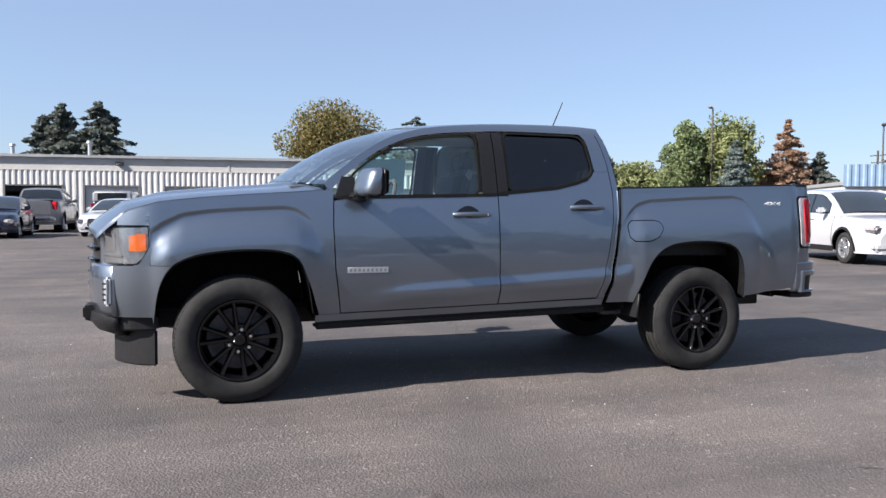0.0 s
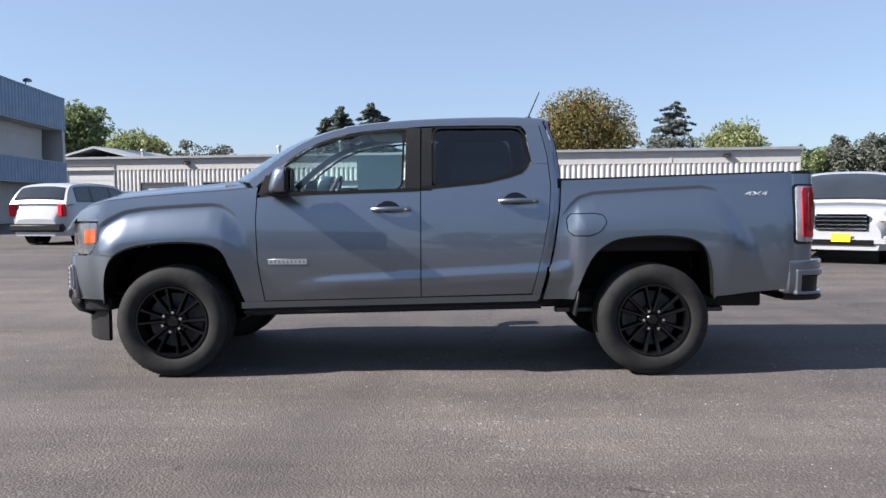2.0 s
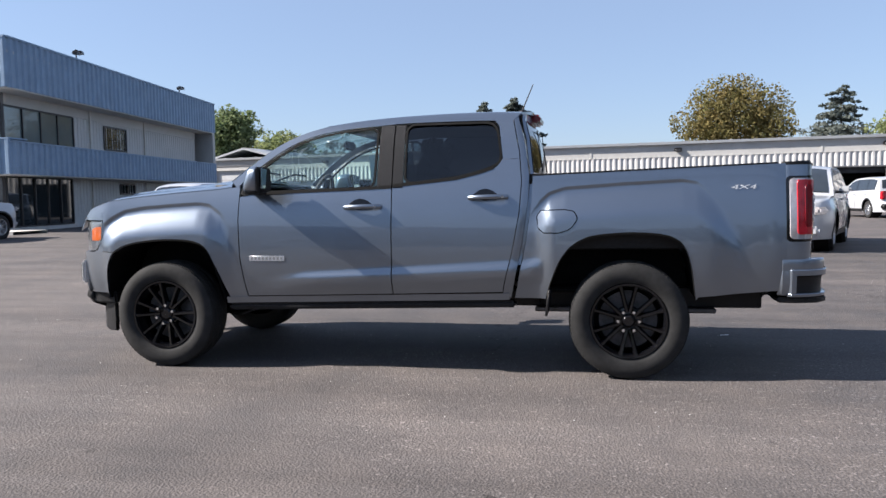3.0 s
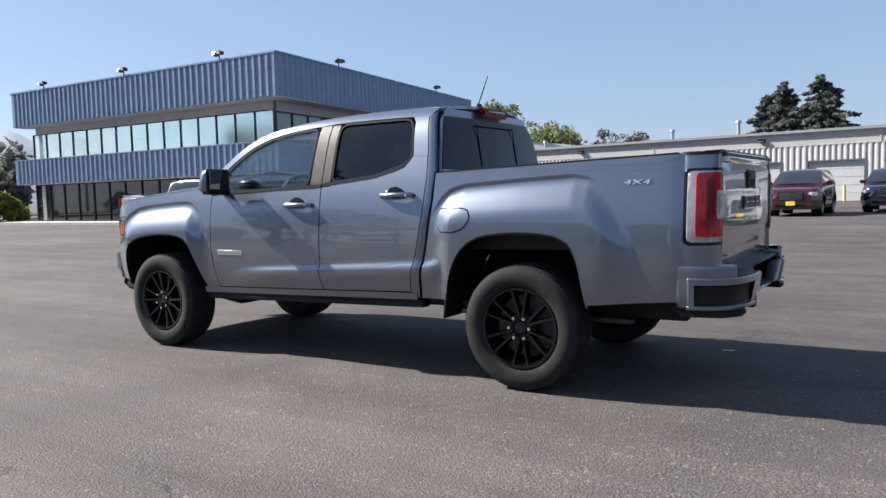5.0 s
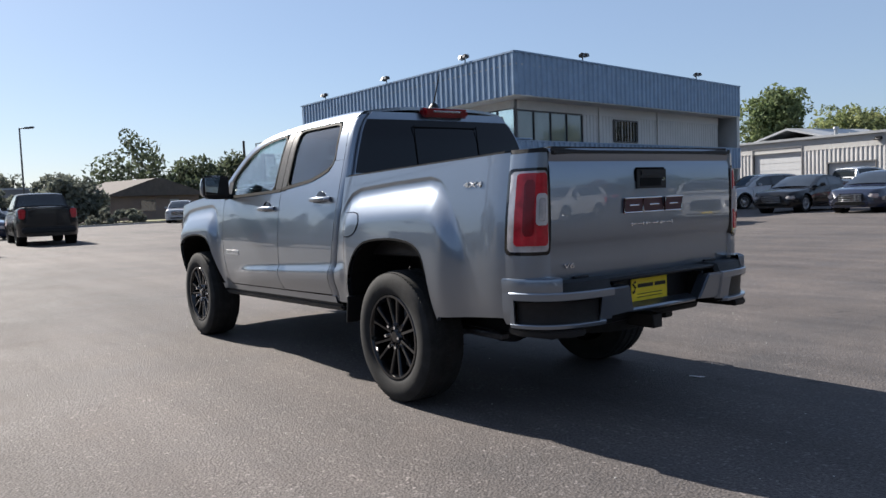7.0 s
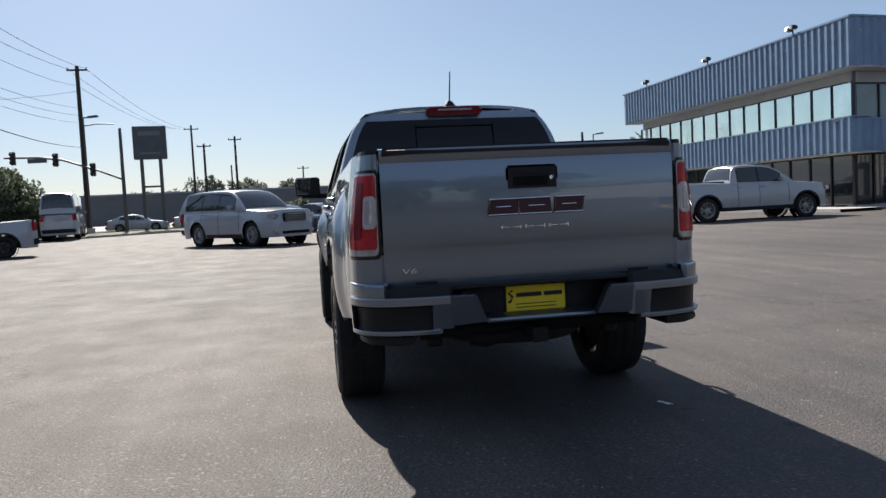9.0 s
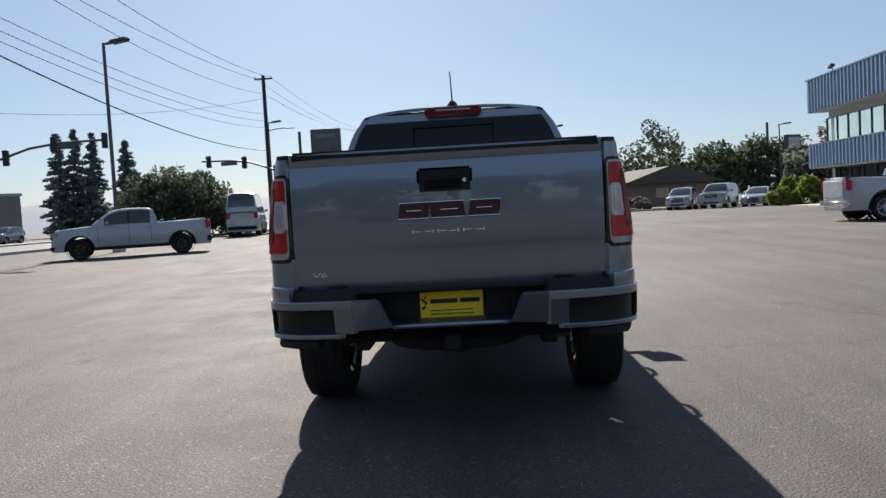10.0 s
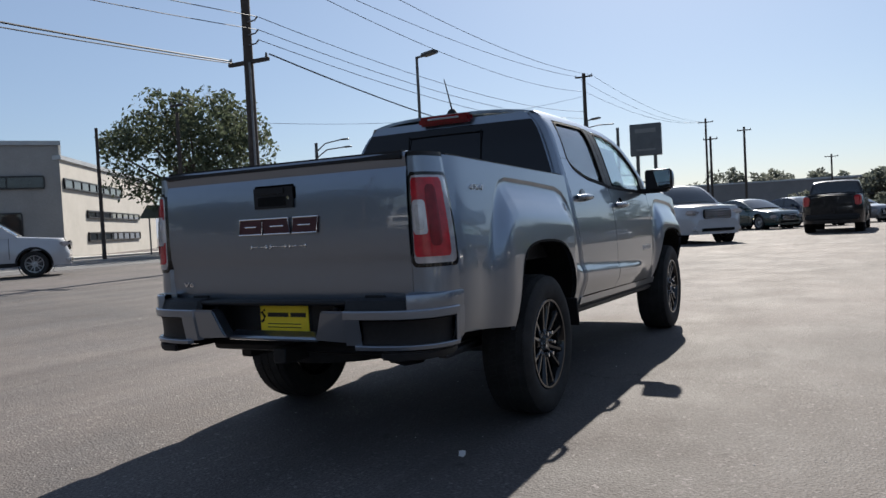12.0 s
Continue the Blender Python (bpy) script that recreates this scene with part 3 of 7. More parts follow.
        # black boxes added to block light leaking past the wheel wells
        for xx in (-1.105, 1.04):
            part("well_light_block", box((xx, s * 0.62, 0.70), (0.02, 0.36, 0.44), 0.004), M_LINER, T)
        # mud flap and front air dam
        part("mud_flap", box((1.106, s * 0.80, 0.505), (0.016, 0.21, 0.17), 0.004, (0, 8, 0)), M_BLACK, T)
        part("air_dam", prism([(-2.345, s * 0.53), (-2.285, s * 0.64), (-2.20, s * 0.735), (-2.098, s * 0.785), (-2.088, s * 0.755), (-2.185, s * 0.70), (-2.27, s * 0.61), (-2.325, s * 0.515)], 0.245, 0.46, "z", 0.008), M_BLACK, T)
        part("lip_side", prism([(-2.455, s * 0.50), (-2.385, s * 0.655), (-2.30, s * 0.745), (-2.20, s * 0.785), (-2.085, s * 0.79), (-2.085, s * 0.60), (-2.28, s * 0.55), (-2.40, s * 0.42)], 0.455, 0.545, "z", 0.012), M_BLACK, T)
        # door handles
        for hx, hz in ((-0.145, 1.147), (0.715, 1.200)):
            h = part("door_handle", tube([(hx - 0.125, s * (half_width(hx, hz) + 0.006), hz - 0.003), (hx - 0.09, s * (half_width(hx, hz) + 0.034), hz), (hx, s * (half_width(hx, hz) + 0.042), hz + 0.002), (hx + 0.09, s * (half_width(hx, hz) + 0.034), hz + 0.002), (hx + 0.125, s * (half_width(hx, hz) + 0.006), hz)], 0.0165, 10), M_PAINT, T)
            P = [[(hx - 0.02 + 0.08 * u, s * (half_width(hx, hz + 0.035 * v) + 0.003), hz + 0.018 + 0.038 * v * (1 - u * u)) for u in np.linspace(-1, 1, 9)] for v in (-1, -0.5, 0, 0.5, 1)]
            o = sheet("handle_recess", P, M_GLOSSBLACK, h, back=(0, -s * 0.004, 0))
            fix_normals(o)
            part("key_barrel", cyl((hx + 0.10, s * (half_width(hx, hz) + 0.03), hz), (hx + 0.10, s * (half_width(hx, hz) + 0.05), hz), 0.009, 0.008, 12), M_CHROME, h)
        # mirror
        mroot = part("mirror_arm", box((-0.915, s * 0.895, 1.258), (0.085, 0.20, 0.04), 0.014, None, 2), M_BLACK, T)
        P = []
        for k in range(15):
            v = math.pi * (k / 14 - 0.5)
            row = []
            for q in range(25):
                a = 2 * math.pi * q / 24
                ex = lambda f, e: math.copysign(abs(f) ** e, f)
                cx, cy, cz = ex(math.cos(v), 0.5) * ex(math.cos(a), 0.6), ex(math.cos(v), 0.5) * ex(math.sin(a), 0.55), ex(math.sin(v), 0.6)
                row.append((-0.858 + 0.066 * cx + (0.03 * cy * s if cx < 0 else 0) + (0.025 * cz if cx < 0 else 0), s * 1.0 + 0.112 * cy, 1.342 + 0.088 * cz))
            P.append(row)
        shell = sheet("mirror_shell", P, M_PAINT, mroot, "body-coloured mirror shell", sharp=80)
        fix_normals(shell)
        part("mirror_base", box((-0.856, s * 0.985, 1.266), (0.118, 0.19, 0.05), 0.02, None, 3), M_BLACK, mroot)
        part("mirror_frame", box((-0.796, s * 1.0, 1.342), (0.024, 0.216, 0.166), 0.011, None, 3), M_BLACK, mroot)
        part("mirror_glass", box((-0.783, s * 1.002, 1.344), (0.004, 0.190, 0.138), 0.0015, (0, 2, -s * 8)), M_MIRROR, mroot)
        # head lamp
        def hl(u, z):
            px = [-2.125, -2.20, -2.27, -2.33, -2.375, -2.41]
            py = [half_width(-2.125, z), half_width(-2.20, z), half_width(-2.27, z), 0.735, 0.66, 0.56]
            k = u * 5
            i = min(4, int(k))
            return px[i] + (px[i + 1] - px[i]) * (k - i), py[i] + (py[i + 1] - py[i]) * (k - i)
        def hl_patch(nm, u0, u1, zf0, zf1, material, off, par, label=""):
            P = []
            for k in range(9):
                row = []
                for u in np.linspace(u0, u1, 12):
                    z = zf0(u) + (zf1(u) - zf0(u)) * k / 8
                    a, b = hl(u, z)
                    row.append((a - off * 0.6, s * (b + off), z))
                P.append(row)
            ob = sheet(nm, P, material, par, label, back=(0.015, -s * 0.015, 0))
            fix_normals(ob)
            return ob
        top = lambda u: 1.073 - 0.012 * u
        bot = lambda u: 0.845 + 0.105 * max(0, 1 - u / 0.18) ** 1.2
        head = hl_patch("head_lamp", 0.0, 1.0, bot, top, M_GLOSSBLACK, -0.010, T, "clear head lamp with an amber side lens")
        hl_patch("lamp_reflector", 0.03, 0.97, lambda u: bot(u) + 0.010, lambda u: top(u) - 0.010, M_LAMPIN, -0.002, head)
        hl_patch("amber_lens", 0.05, 0.30, lambda u: 0.925 + 0.10 * max(0, 0.12 - u), lambda u: 1.024 - 0.10 * max(0, u - 0.16), M_AMBER, 0.001, head, "amber turn signal lens")
        hl_patch("lamp_divider", 0.42, 0.95, lambda u: 0.890, lambda u: 0.899, M_STEEL, 0.002, head)
        hl_patch("lamp_bowl", 0.55, 0.80, lambda u: 0.920, lambda u: 1.025, M_CHROME, 0.001, head)
        hl_patch("wing_corner", 0.0, 0.24, lambda u: 0.842, lambda u: bot(u) + 0.002, M_PAINT, -0.003, T)
        cv = hl_patch("lamp_cover", 0.02, 0.98, lambda u: bot(u) + 0.004, lambda u: top(u) - 0.004, M_LENS, 0.006, head, "clear lamp cover")
        cv.visible_shadow = False
        # fog lamp bezel
        bz = part("fog_bezel", box((-2.348, s * (half_width(-2.33, 0.69) - 0.022), 0.69), (0.045, 0.07, 0.17), 0.014, (0, 0, s * 38), 2), M_SILVER, T, "satin silver fog lamp bezel")
        for k in range(4):
            part("fog_slat", box((-2.362, s * (half_width(-2.33, 0.69) - 0.018), 0.643 + 0.031 * k), (0.03, 0.05, 0.014), 0.003, (0, 0, s * 38)), M_BLACK, bz)
        # rear side step of the bumper
        part("corner_step", prism([(2.53, 0.60 * s), (2.53, 0.815 * s), (2.62, 0.835 * s), (2.76, 0.80 * s), (2.84, 0.70 * s), (2.84, 0.60 * s)], 0.512, 0.548, "z", 0.008), M_BLACK, T, "black corner step")
        # badge on the bed side
        if s < 0:
            mm = pose(2.315, s * (half_width(2.315, 1.235) + 0.002), 1.238, 90, 0, 0)
        else:
            mm = pose(2.315, s * (half_width(2.315, 1.235) + 0.002), 1.238, 90, 0, 180)
        text_mesh("side_badge", "4X4", 0.038, mm, M_BADGE, T, 0.004, "chrome drive badge", 0.15, 2.3)
        # door name badge: bars of its size
        bd = part("door_badge", box((-0.845, s * (half_width(-0.845, 0.795) + 0.002), 0.796), (0.262, 0.004, 0.036), 0.001), M_SILVER, T, "silver name badge on the door")
        for k in range(9):
            part("badge_bar", box((-0.955 + 0.0275 * k, s * (half_width(-0.845, 0.795) + 0.004), 0.796), (0.016, 0.002, 0.018), 0.0), M_FIXGREY, bd)
        # wheels
        for wx in (-1.629, 1.618):
            wh = build_wheel(T, wx, s * 0.785, 0.394, s)
            wh.rotation_euler = (0, radians(9 if wx < 0 else 30), 0)
    # paper price sheet inside the passenger's window
    pane_panel("price_sheet", T, 1, [(-0.55, 1.30), (-0.55, 1.585), (-0.15, 1.60), (-0.15, 1.31)], thin_paper("price_sheet_paper", (0.62, 0.70, 0.70)), -0.03, "pale paper price sheet in the window")
    # fuel door on the driver's side
    fo = window_outline([(1.036, 1.104), (1.245, 1.11), (1.297, 1.086), (1.288, 1.02), (1.21, 0.966), (1.05, 0.966)], 40)
    fo2 = inset(fo, 0.007)
    pane_panel("fuel_door", T, -1, fo, M_PAINT, 0.004, deep=0.01).visible_shadow = True
    ring_panel("fuel_door_gap", T, -1, list(fo) + [fo[0]], list(fo2) + [fo2[0]], M_GLOSSBLACK, 0.0008, n=2)
    # hood
    P = []
    for x in list(np.linspace(-2.42, -2.2, 12)) + list(np.linspace(-2.16, -1.12, 24)):
        row = []
        ze = lerp_table(HOOD_Z, x) - 0.028
        we = half_width(max(x, -2.30), ze) - (0.10 * smooth01(-2.28, -2.44, x))
        for y in np.linspace(-1, 1, 41):
            a = abs(y)
            z = ze + 0.028 * (1 - a ** 6) + 0.022 * (1 - a * a) + 0.016 * (1 - smooth01(0.55, 0.68, a)) * smooth01(-2.35, -2.0, x)
            xx = x - 0.10 * (1 - a * a) * smooth01(-1.9, -2.42, x) - 0.19 * (1 - a * a) * smooth01(-1.5, -1.12, x)
            row.append((xx, y * (we - 0.004), z))
        P.append(row)
    fix_normals(sheet("hood", P, M_PAINT, T, back=(0, 0, -0.02)))
    # grille and nose
    P = []
    for z in np.linspace(0.60, 1.06, 10):
        P.append([(-2.50 + 0.13 * abs(y / 0.62) ** 2.2, y, z) for y in np.linspace(-0.62, 0.62, 25)])
    g = sheet("grille", P, M_GLOSSBLACK, T, "black front grille", back=(0.04, 0, 0))
    fix_normals(g)
    edge = [(y, 1.045) for y in np.linspace(-0.56, 0.56, 15)] + [(0.60, z) for z in np.linspace(1.02, 0.64, 8)] + [(y, 0.61) for y in np.linspace(0.56, -0.56, 15)] + [(-0.60, z) for z in np.linspace(0.64, 1.02, 8)]
    part("grille_frame", tube([(-2.492 + 0.13 * abs(y / 0.62) ** 2.2, y, z) for y, z in edge], 0.034, 10, True), M_PAINT, g, "body-coloured grille surround")
    for k in range(5):
        zz = 0.70 + 0.075 * k
        part("grille_bar", tube([(-2.515 + 0.13 * abs(y / 0.62) ** 2.2, y, zz) for y in np.linspace(-0.5, 0.5, 13)], 0.014), M_GLOSSBLACK, g)
    # front bumper: a bar right round the nose, black lower lip
    hc = half_width(-2.32, 0.70)
    path = curve_pts([(-2.315, -hc), (-2.39, -hc + 0.075), (-2.45, -0.55), (-2.50, -0.28), (-2.515, 0.0), (-2.50, 0.28), (-2.45, 0.55), (-2.39, hc - 0.075), (-2.315, hc)], 41)
    lip = curve_pts([(-2.30, -hc + 0.03), (-2.39, -hc + 0.09), (-2.47, -0.50), (-2.525, 0.0), (-2.47, 0.50), (-2.39, hc - 0.09), (-2.30, hc - 0.03)], 41)
    def swept(name, prof, material, label="", back=0.03, pth=None):
        P = []
        pp = path if pth is None else pth
        for i, (x, y) in enumerate(pp):
            a, b = pp[max(0, i - 1)], pp[min(len(pp) - 1, i + 1)]
            t = np.array(b) - np.array(a)
            nn = np.array([t[1], -t[0]]) / np.hypot(*t)
            if nn[0] * (x) + nn[1] * y < 0:
                nn = -nn
            P.append([(x + nn[0] * o, y + nn[1] * o, z) for o, z in prof])
        ob = sheet(name, P, material, T, label, back=None)
        m = ob.modifiers.new("thick", "SOLIDIFY")
        m.thickness = back
        m.offset = 0
        fix_normals(ob)
        return ob
    swept("front_bumper", [(-0.03, 0.842), (-0.01, 0.825), (0.0, 0.75), (-0.004, 0.62), (-0.012, 0.545)], M_PAINT, back=0.02)
    swept("bumper_lip", [(-0.03, 0.548), (0.0, 0.54), (0.006, 0.50), (-0.03, 0.455), (-0.09, 0.43)], M_BLACK, "black lower bumper lip", pth=lip)
    for sg in (-1, 1):
        part("bumper_guard", prism([(-2.52, 0.58), (-2.52, 0.50), (-2.42, 0.465), (-2.36, 0.47), (-2.38, 0.55), (-2.46, 0.585)], sg * 0.30, sg * 0.50, bevel=0.012), M_BLACK, T)
    # windshield
    edge = curve_pts([(-1.115, 1.335), (-0.945, 1.475), (-0.785, 1.588), (-0.63, 1.662), (-0.44, 1.716)], 16)
    P = []
    for i, (x, z) in enumerate(edge):
        w = half_width(x, z) - 0.004
        b = 0.24 - 0.13 * i / 15
        P.append([(x - b * (1 - (y * y)), y * w, z + 0.03 * (1 - y * y)) for y in np.linspace(-1, 1, 21)])
    ws = sheet("windshield", P, M_WSHIELD, T, "clear raked windshield", back=(0, 0, -0.006))
    fix_normals(ws)
    ws.visible_shadow = False
    for sx in (-1, 1):
        part("wiper", tube([(-1.25, sx * 0.3, 1.365), (-1.17, sx * 0.3 + 0.2, 1.42), (-1.16, sx * 0.3 + 0.45, 1.41)], 0.008), M_BLACK, T)
    part("cowl", box((-1.20, 0, 1.305), (0.22, 1.4, 0.03), 0.01), M_BLACK, T)
    # roof
    P = []
    redge = curve_pts([(-0.44, 1.716), (-0.22, 1.748), (0.05, 1.770), (0.36, 1.782), (0.67, 1.785), (0.90, 1.772)], 30)
    for i, (x, z) in enumerate(redge):
        w = half_width(x, z) - 0.001
        u = i / 29
        f0, f1 = 0.11 * (1 - smooth01(0, 0.35, u)), 0.075 * smooth01(0.75, 1, u)
        P.append([(x - f0 * (1 - y * y) + f1 * (1 - y ** 4), y * w, z + 0.032 * (1 - abs(y) ** 3.0)) for y in np.linspace(-1, 1, 31)])
    fix_normals(sheet("roof", P, M_PAINT, T, back=(0, 0, -0.02)))
    part("headliner", box((0.2, 0, 1.72), (1.15, 1.15, 0.03), 0.01), M_HEADLINER, T)
    # cab back wall with its window
    back_x = lambda z, y: gap(z) + 0.012 + 0.05 * (1 - (y / 0.85) ** 2) * 0.9
    P = []
    for z in np.linspace(0.75, 1.765, 24):
        w = half_width(0.93, z) - 0.05
        P.append([(back_x(z, y * w), y * w, z) for y in np.linspace(-1, 1, 21)])
    fix_normals(sheet("cab_back", P, M_PAINT, T, back=(-0.02, 0, 0)))
    P = []
    for z in np.linspace(1.36, 1.715, 12):
        w = half_width(0.93, z) - 0.058
        P.append([(back_x(z, y * w) + 0.006, y * w, z) for y in np.linspace(-1, 1, 25)])
    rw = sheet("back_window", P, mat("back_glass", (0.006, 0.007, 0.010), 0.04, vary=0.2, scale=3, spec=0.3), T, "dark sliding rear window", back=(-0.004, 0, 0))
    fix_normals(rw)
    for yy in (-0.27, 0.27):
        part("slider_edge", box((back_x(1.53, yy) + 0.010, yy, 1.53), (0.006, 0.008, 0.30), 0.002, (0, -8, 0)), M_LINER, rw)
    part("slider_edge", box((back_x(1.665, 0) + 0.010, 0, 1.665), (0.006, 0.55, 0.008), 0.002), M_LINER, rw)
    # high brake lamp, antenna
    ch = part("high_brake_lamp", box((0.985, 0.005, 1.768), (0.07, 0.385, 0.062), 0.016, (0, 10, 0), 2), M_REDCORE, T, "red high brake lamp")
    part("cargo_lens", box((1.017, 0.005, 1.772), (0.012, 0.24, 0.016), 0.004, (0, 10, 0)), M_LAMPIN, ch)
    an = part("antenna_base", lathe([(0.001, 0.045), (0.018, 0.043), (0.035, 0.02), (0.045, 0.0)], 20, "z"), M_BLACK, T)
    an.location = (0.87, 0.0, 1.806)
    part("antenna_mast", cyl((0.0, 0, 0.04), (0.085, -0.004, 0.235), 0.0055, 0.0035, 8), M_BLACK, an)
    # bed: floor, front wall, tailgate
    part("bed_floor", box((1.86, 0, 0.86), (1.72, 1.52, 0.03), 0.004), M_BLACK, T)
    part("bed_front", box((1.025, 0, 1.08), (0.03, 1.56, 0.50), 0.006), M_PAINT, T)
    P = []
    prof = [(2.700, 1.395), (2.715, 1.398), (2.738, 1.392), (2.746, 1.375), (2.742, 1.345), (2.737, 1.33), (2.745, 1.30), (2.748, 1.20), (2.747, 1.05), (2.744, 0.965), (2.739, 0.94), (2.735, 0.92), (2.734, 0.86), (2.731, 0.78), (2.728, 0.756), (2.710, 0.748)]
    for y in np.linspace(-0.712, 0.712, 31):
        P.append([(x - 0.006 * (y / 0.712) ** 4 - 0.004 * (y / 0.712) ** 2, y, z) for x, z in prof])
    tg = sheet("tailgate", P, M_PAINT, T, "grey tailgate with chrome and red badges", back=(-0.05, 0, 0), sharp=30)
    fix_normals(tg)
    part("gate_cap", box((2.716, 0, 1.374), (0.070, 1.425, 0.052), 0.018, None, 3), M_BLACK, tg, "black cap along the tailgate top")
    hd = part("gate_handle", box((2.747, 0.0, 1.238), (0.02, 0.252, 0.118), 0.012, None, 2), M_BLACK, tg, "black tailgate handle bezel")
    part("gate_grip", box((2.754, -0.01, 1.268), (0.018, 0.17, 0.04), 0.01, None, 2), M_BLACK, hd)
    part("gate_pocket", box((2.756, -0.01, 1.222), (0.006, 0.17, 0.045), 0.008), M_LINER, hd)
    part("gate_lock", cyl((2.757, 0.09, 1.235), (2.762, 0.09, 1.235), 0.009, 0.009, 12), M_CHROME, hd)
    # maker's mark as three plain blocks: dark red fill with a bright outline
    for y0, w, k in ((-0.150, 0.070, 0.010), (0.010, 0.078, -0.010), (0.170, 0.070, 0.010)):
        poly = [(-w, -0.036), (w, -0.036), (w + k, 0.036), (-w + k, 0.036)]
        o = part("badge_block", prism([(y0 + a, 1.106 + b) for a, b in poly], 2.745, 2.757, "x"), M_BADGERED, tg, "dark red block badge with chrome edge", smooth=False)
        part("chrome_edge", tube([(2.758, y0 + a, 1.106 + b) for a, b in poly], 0.004, 6, True), M_CHROME, o)
        part("chrome_edge", tube([(2.758, y0 - w * 0.45, 1.106), (2.758, y0 + w * 0.55, 1.106)], 0.0035, 6), M_CHROME, o)
    # model name: bars
    for k in range(6):
        part("badge_bar", box((2.747, -0.140 + 0.058 * k, 1.010), (0.006, 0.046, 0.006), 0.001), M_CHROME, tg)
        part("badge_bar", box((2.749, -0.140 + 0.058 * k + (0.016 if k % 2 else -0.016), 1.010), (0.007, 0.008, 0.020), 0.001), M_CHROME, tg)
    text_mesh("engine_badge", "V6", 0.034, pose(2.733, -0.60, 0.832, 90, 0, 90), M_CHROME, tg, 0.003, "", 0.1, 1.9)
    for yy in (-0.52, 0.52):
        part("gate_stop", box((2.732, yy, 0.772), (0.02, 0.10, 0.016), 0.004), M_BLACK, tg)
    # rear bumper
    bp = part("rear_bumper", box((2.655, 0, 0.655), (0.10, 1.50, 0.16), 0.02), M_BLACK, T, "grey rear bumper with black inserts")
    rpath = curve_pts([(2.545, -0.864), (2.65, -0.858), (2.755, -0.818), (2.83, -0.72), (2.860, -0.58), (2.866, -0.44)], 24)
    def bumper_wing(sg):
        # pieces as (name, profile of outward offset and height, material, stretch of the plan curve)
        for nm, prof, mt, i0, i1 in (("bumper_tier", [(-0.07, 0.787), (-0.010, 0.790), (-0.002, 0.786), (0.0, 0.779), (0.0, 0.745), (-0.002, 0.720)], M_PAINT, 0, 13),
                                     ("bumper_step", [(-0.12, 0.768), (-0.05, 0.770), (-0.030, 0.764), (-0.024, 0.755), (-0.020, 0.740), (-0.012, 0.722)], M_BLACK, 12, 24),
                                     ("bumper_end", [(-0.003, 0.723), (-0.001, 0.70), (-0.003, 0.64), (-0.008, 0.59), (-0.026, 0.562)], M_PAINT, 0, 4),
                                     ("bumper_band", [(-0.016, 0.7245), (0.004, 0.724), (0.009, 0.719), (0.009, 0.705), (0.008, 0.688), (0.002, 0.684)], M_PAINT, 2, 24),
                                     ("frame_post", [(0.008, 0.689), (0.006, 0.65), (0.004, 0.61), (0.002, 0.574)], M_PAINT, 2, 4),
                                     ("frame_post", [(0.008, 0.689), (0.000, 0.65), (-0.008, 0.61), (-0.014, 0.574)], M_PAINT, 20, 24),
                                     ("bumper_insert", [(0.004, 0.683), (-0.014, 0.678), (-0.019, 0.66), (-0.023, 0.60), (-0.020, 0.574)], M_BLACK, 3, 21),
                                     ("bumper_lip", [(-0.026, 0.576), (0.000, 0.575), (0.003, 0.571), (0.001, 0.556), (-0.040, 0.550)], M_PAINT, 2, 22)):
            P = []
            for i, (x, y) in enumerate(rpath):
                if not i0 <= i < i1:
                    continue
                a, b = rpath[max(0, i - 1)], rpath[min(len(rpath) - 1, i + 1)]
                t = b - a
                nn = np.array([t[1], -t[0]]) / np.hypot(*t)
                P.append([(x + nn[0] * o, sg * -(y + nn[1] * o), z) for o, z in prof])
            ob = sheet(nm, P, mt, bp, back=(-0.022, -0.018 * sg, 0), sharp=28)
            fix_normals(ob)
    for sg in (-1, 1):
        bumper_wing(sg)
        # painted plates framing the number plate recess
        bm = prism([(sg * 0.475, 0.724), (sg * 0.318, 0.724), (sg * 0.276, 0.618), (sg * 0.255, 0.590), (sg * 0.43, 0.582), (sg * 0.475, 0.590)], 2.80, 2.872, "x", 0.008)
        for v in bm.verts:
            v.co.x -= 0.20 * (0.724 - v.co.z)
        part("recess_frame", bm, M_PAINT, bp)
    part("bumper_bottom", box((2.795, 0, 0.598), (0.07, 0.53, 0.024), 0.008, (0, 20, 0)), M_PAINT, bp)
    part("plate_recess", box((2.708, 0, 0.665), (0.02, 0.70, 0.16), 0.006), M_BLACK, bp)
    for sg in (-1, 1):
        part("recess_cheek", box((2.755, sg * 0.355, 0.665), (0.10, 0.03, 0.14), 0.006), M_BLACK, bp)
    part("step_pad", box((2.775, 0, 0.752), (0.11, 1.10, 0.022), 0.008), M_BLACK, bp)
    pl = part("dealer_plate", box((2.790, 0, 0.664), (0.006, 0.290, 0.125), 0.002), M_PLATE, bp, "yellow paper dealer plate in a black holder")
    pl.location = (-0.064, 0, 0.004)
    part("plate_holder", box((2.784, 0, 0.664), (0.008, 0.312, 0.168), 0.006), M_BLACK, pl)
    for zz, n in ((0.737, 2), (0.591, 1)):
        for k in range(n):
            part("writing_bar", box((2.7905, (k - (n - 1) / 2) * 0.125, zz), (0.003, 0.10, 0.013), 0.001), M_WHITEINK, pl)
    part("writing_bar", box((2.794, -0.035, 0.683), (0.003, 0.125, 0.020), 0.001), M_INK, pl)
    part("writing_bar", box((2.794, 0.085, 0.683), (0.003, 0.09, 0.020), 0.001), M_INK, pl)
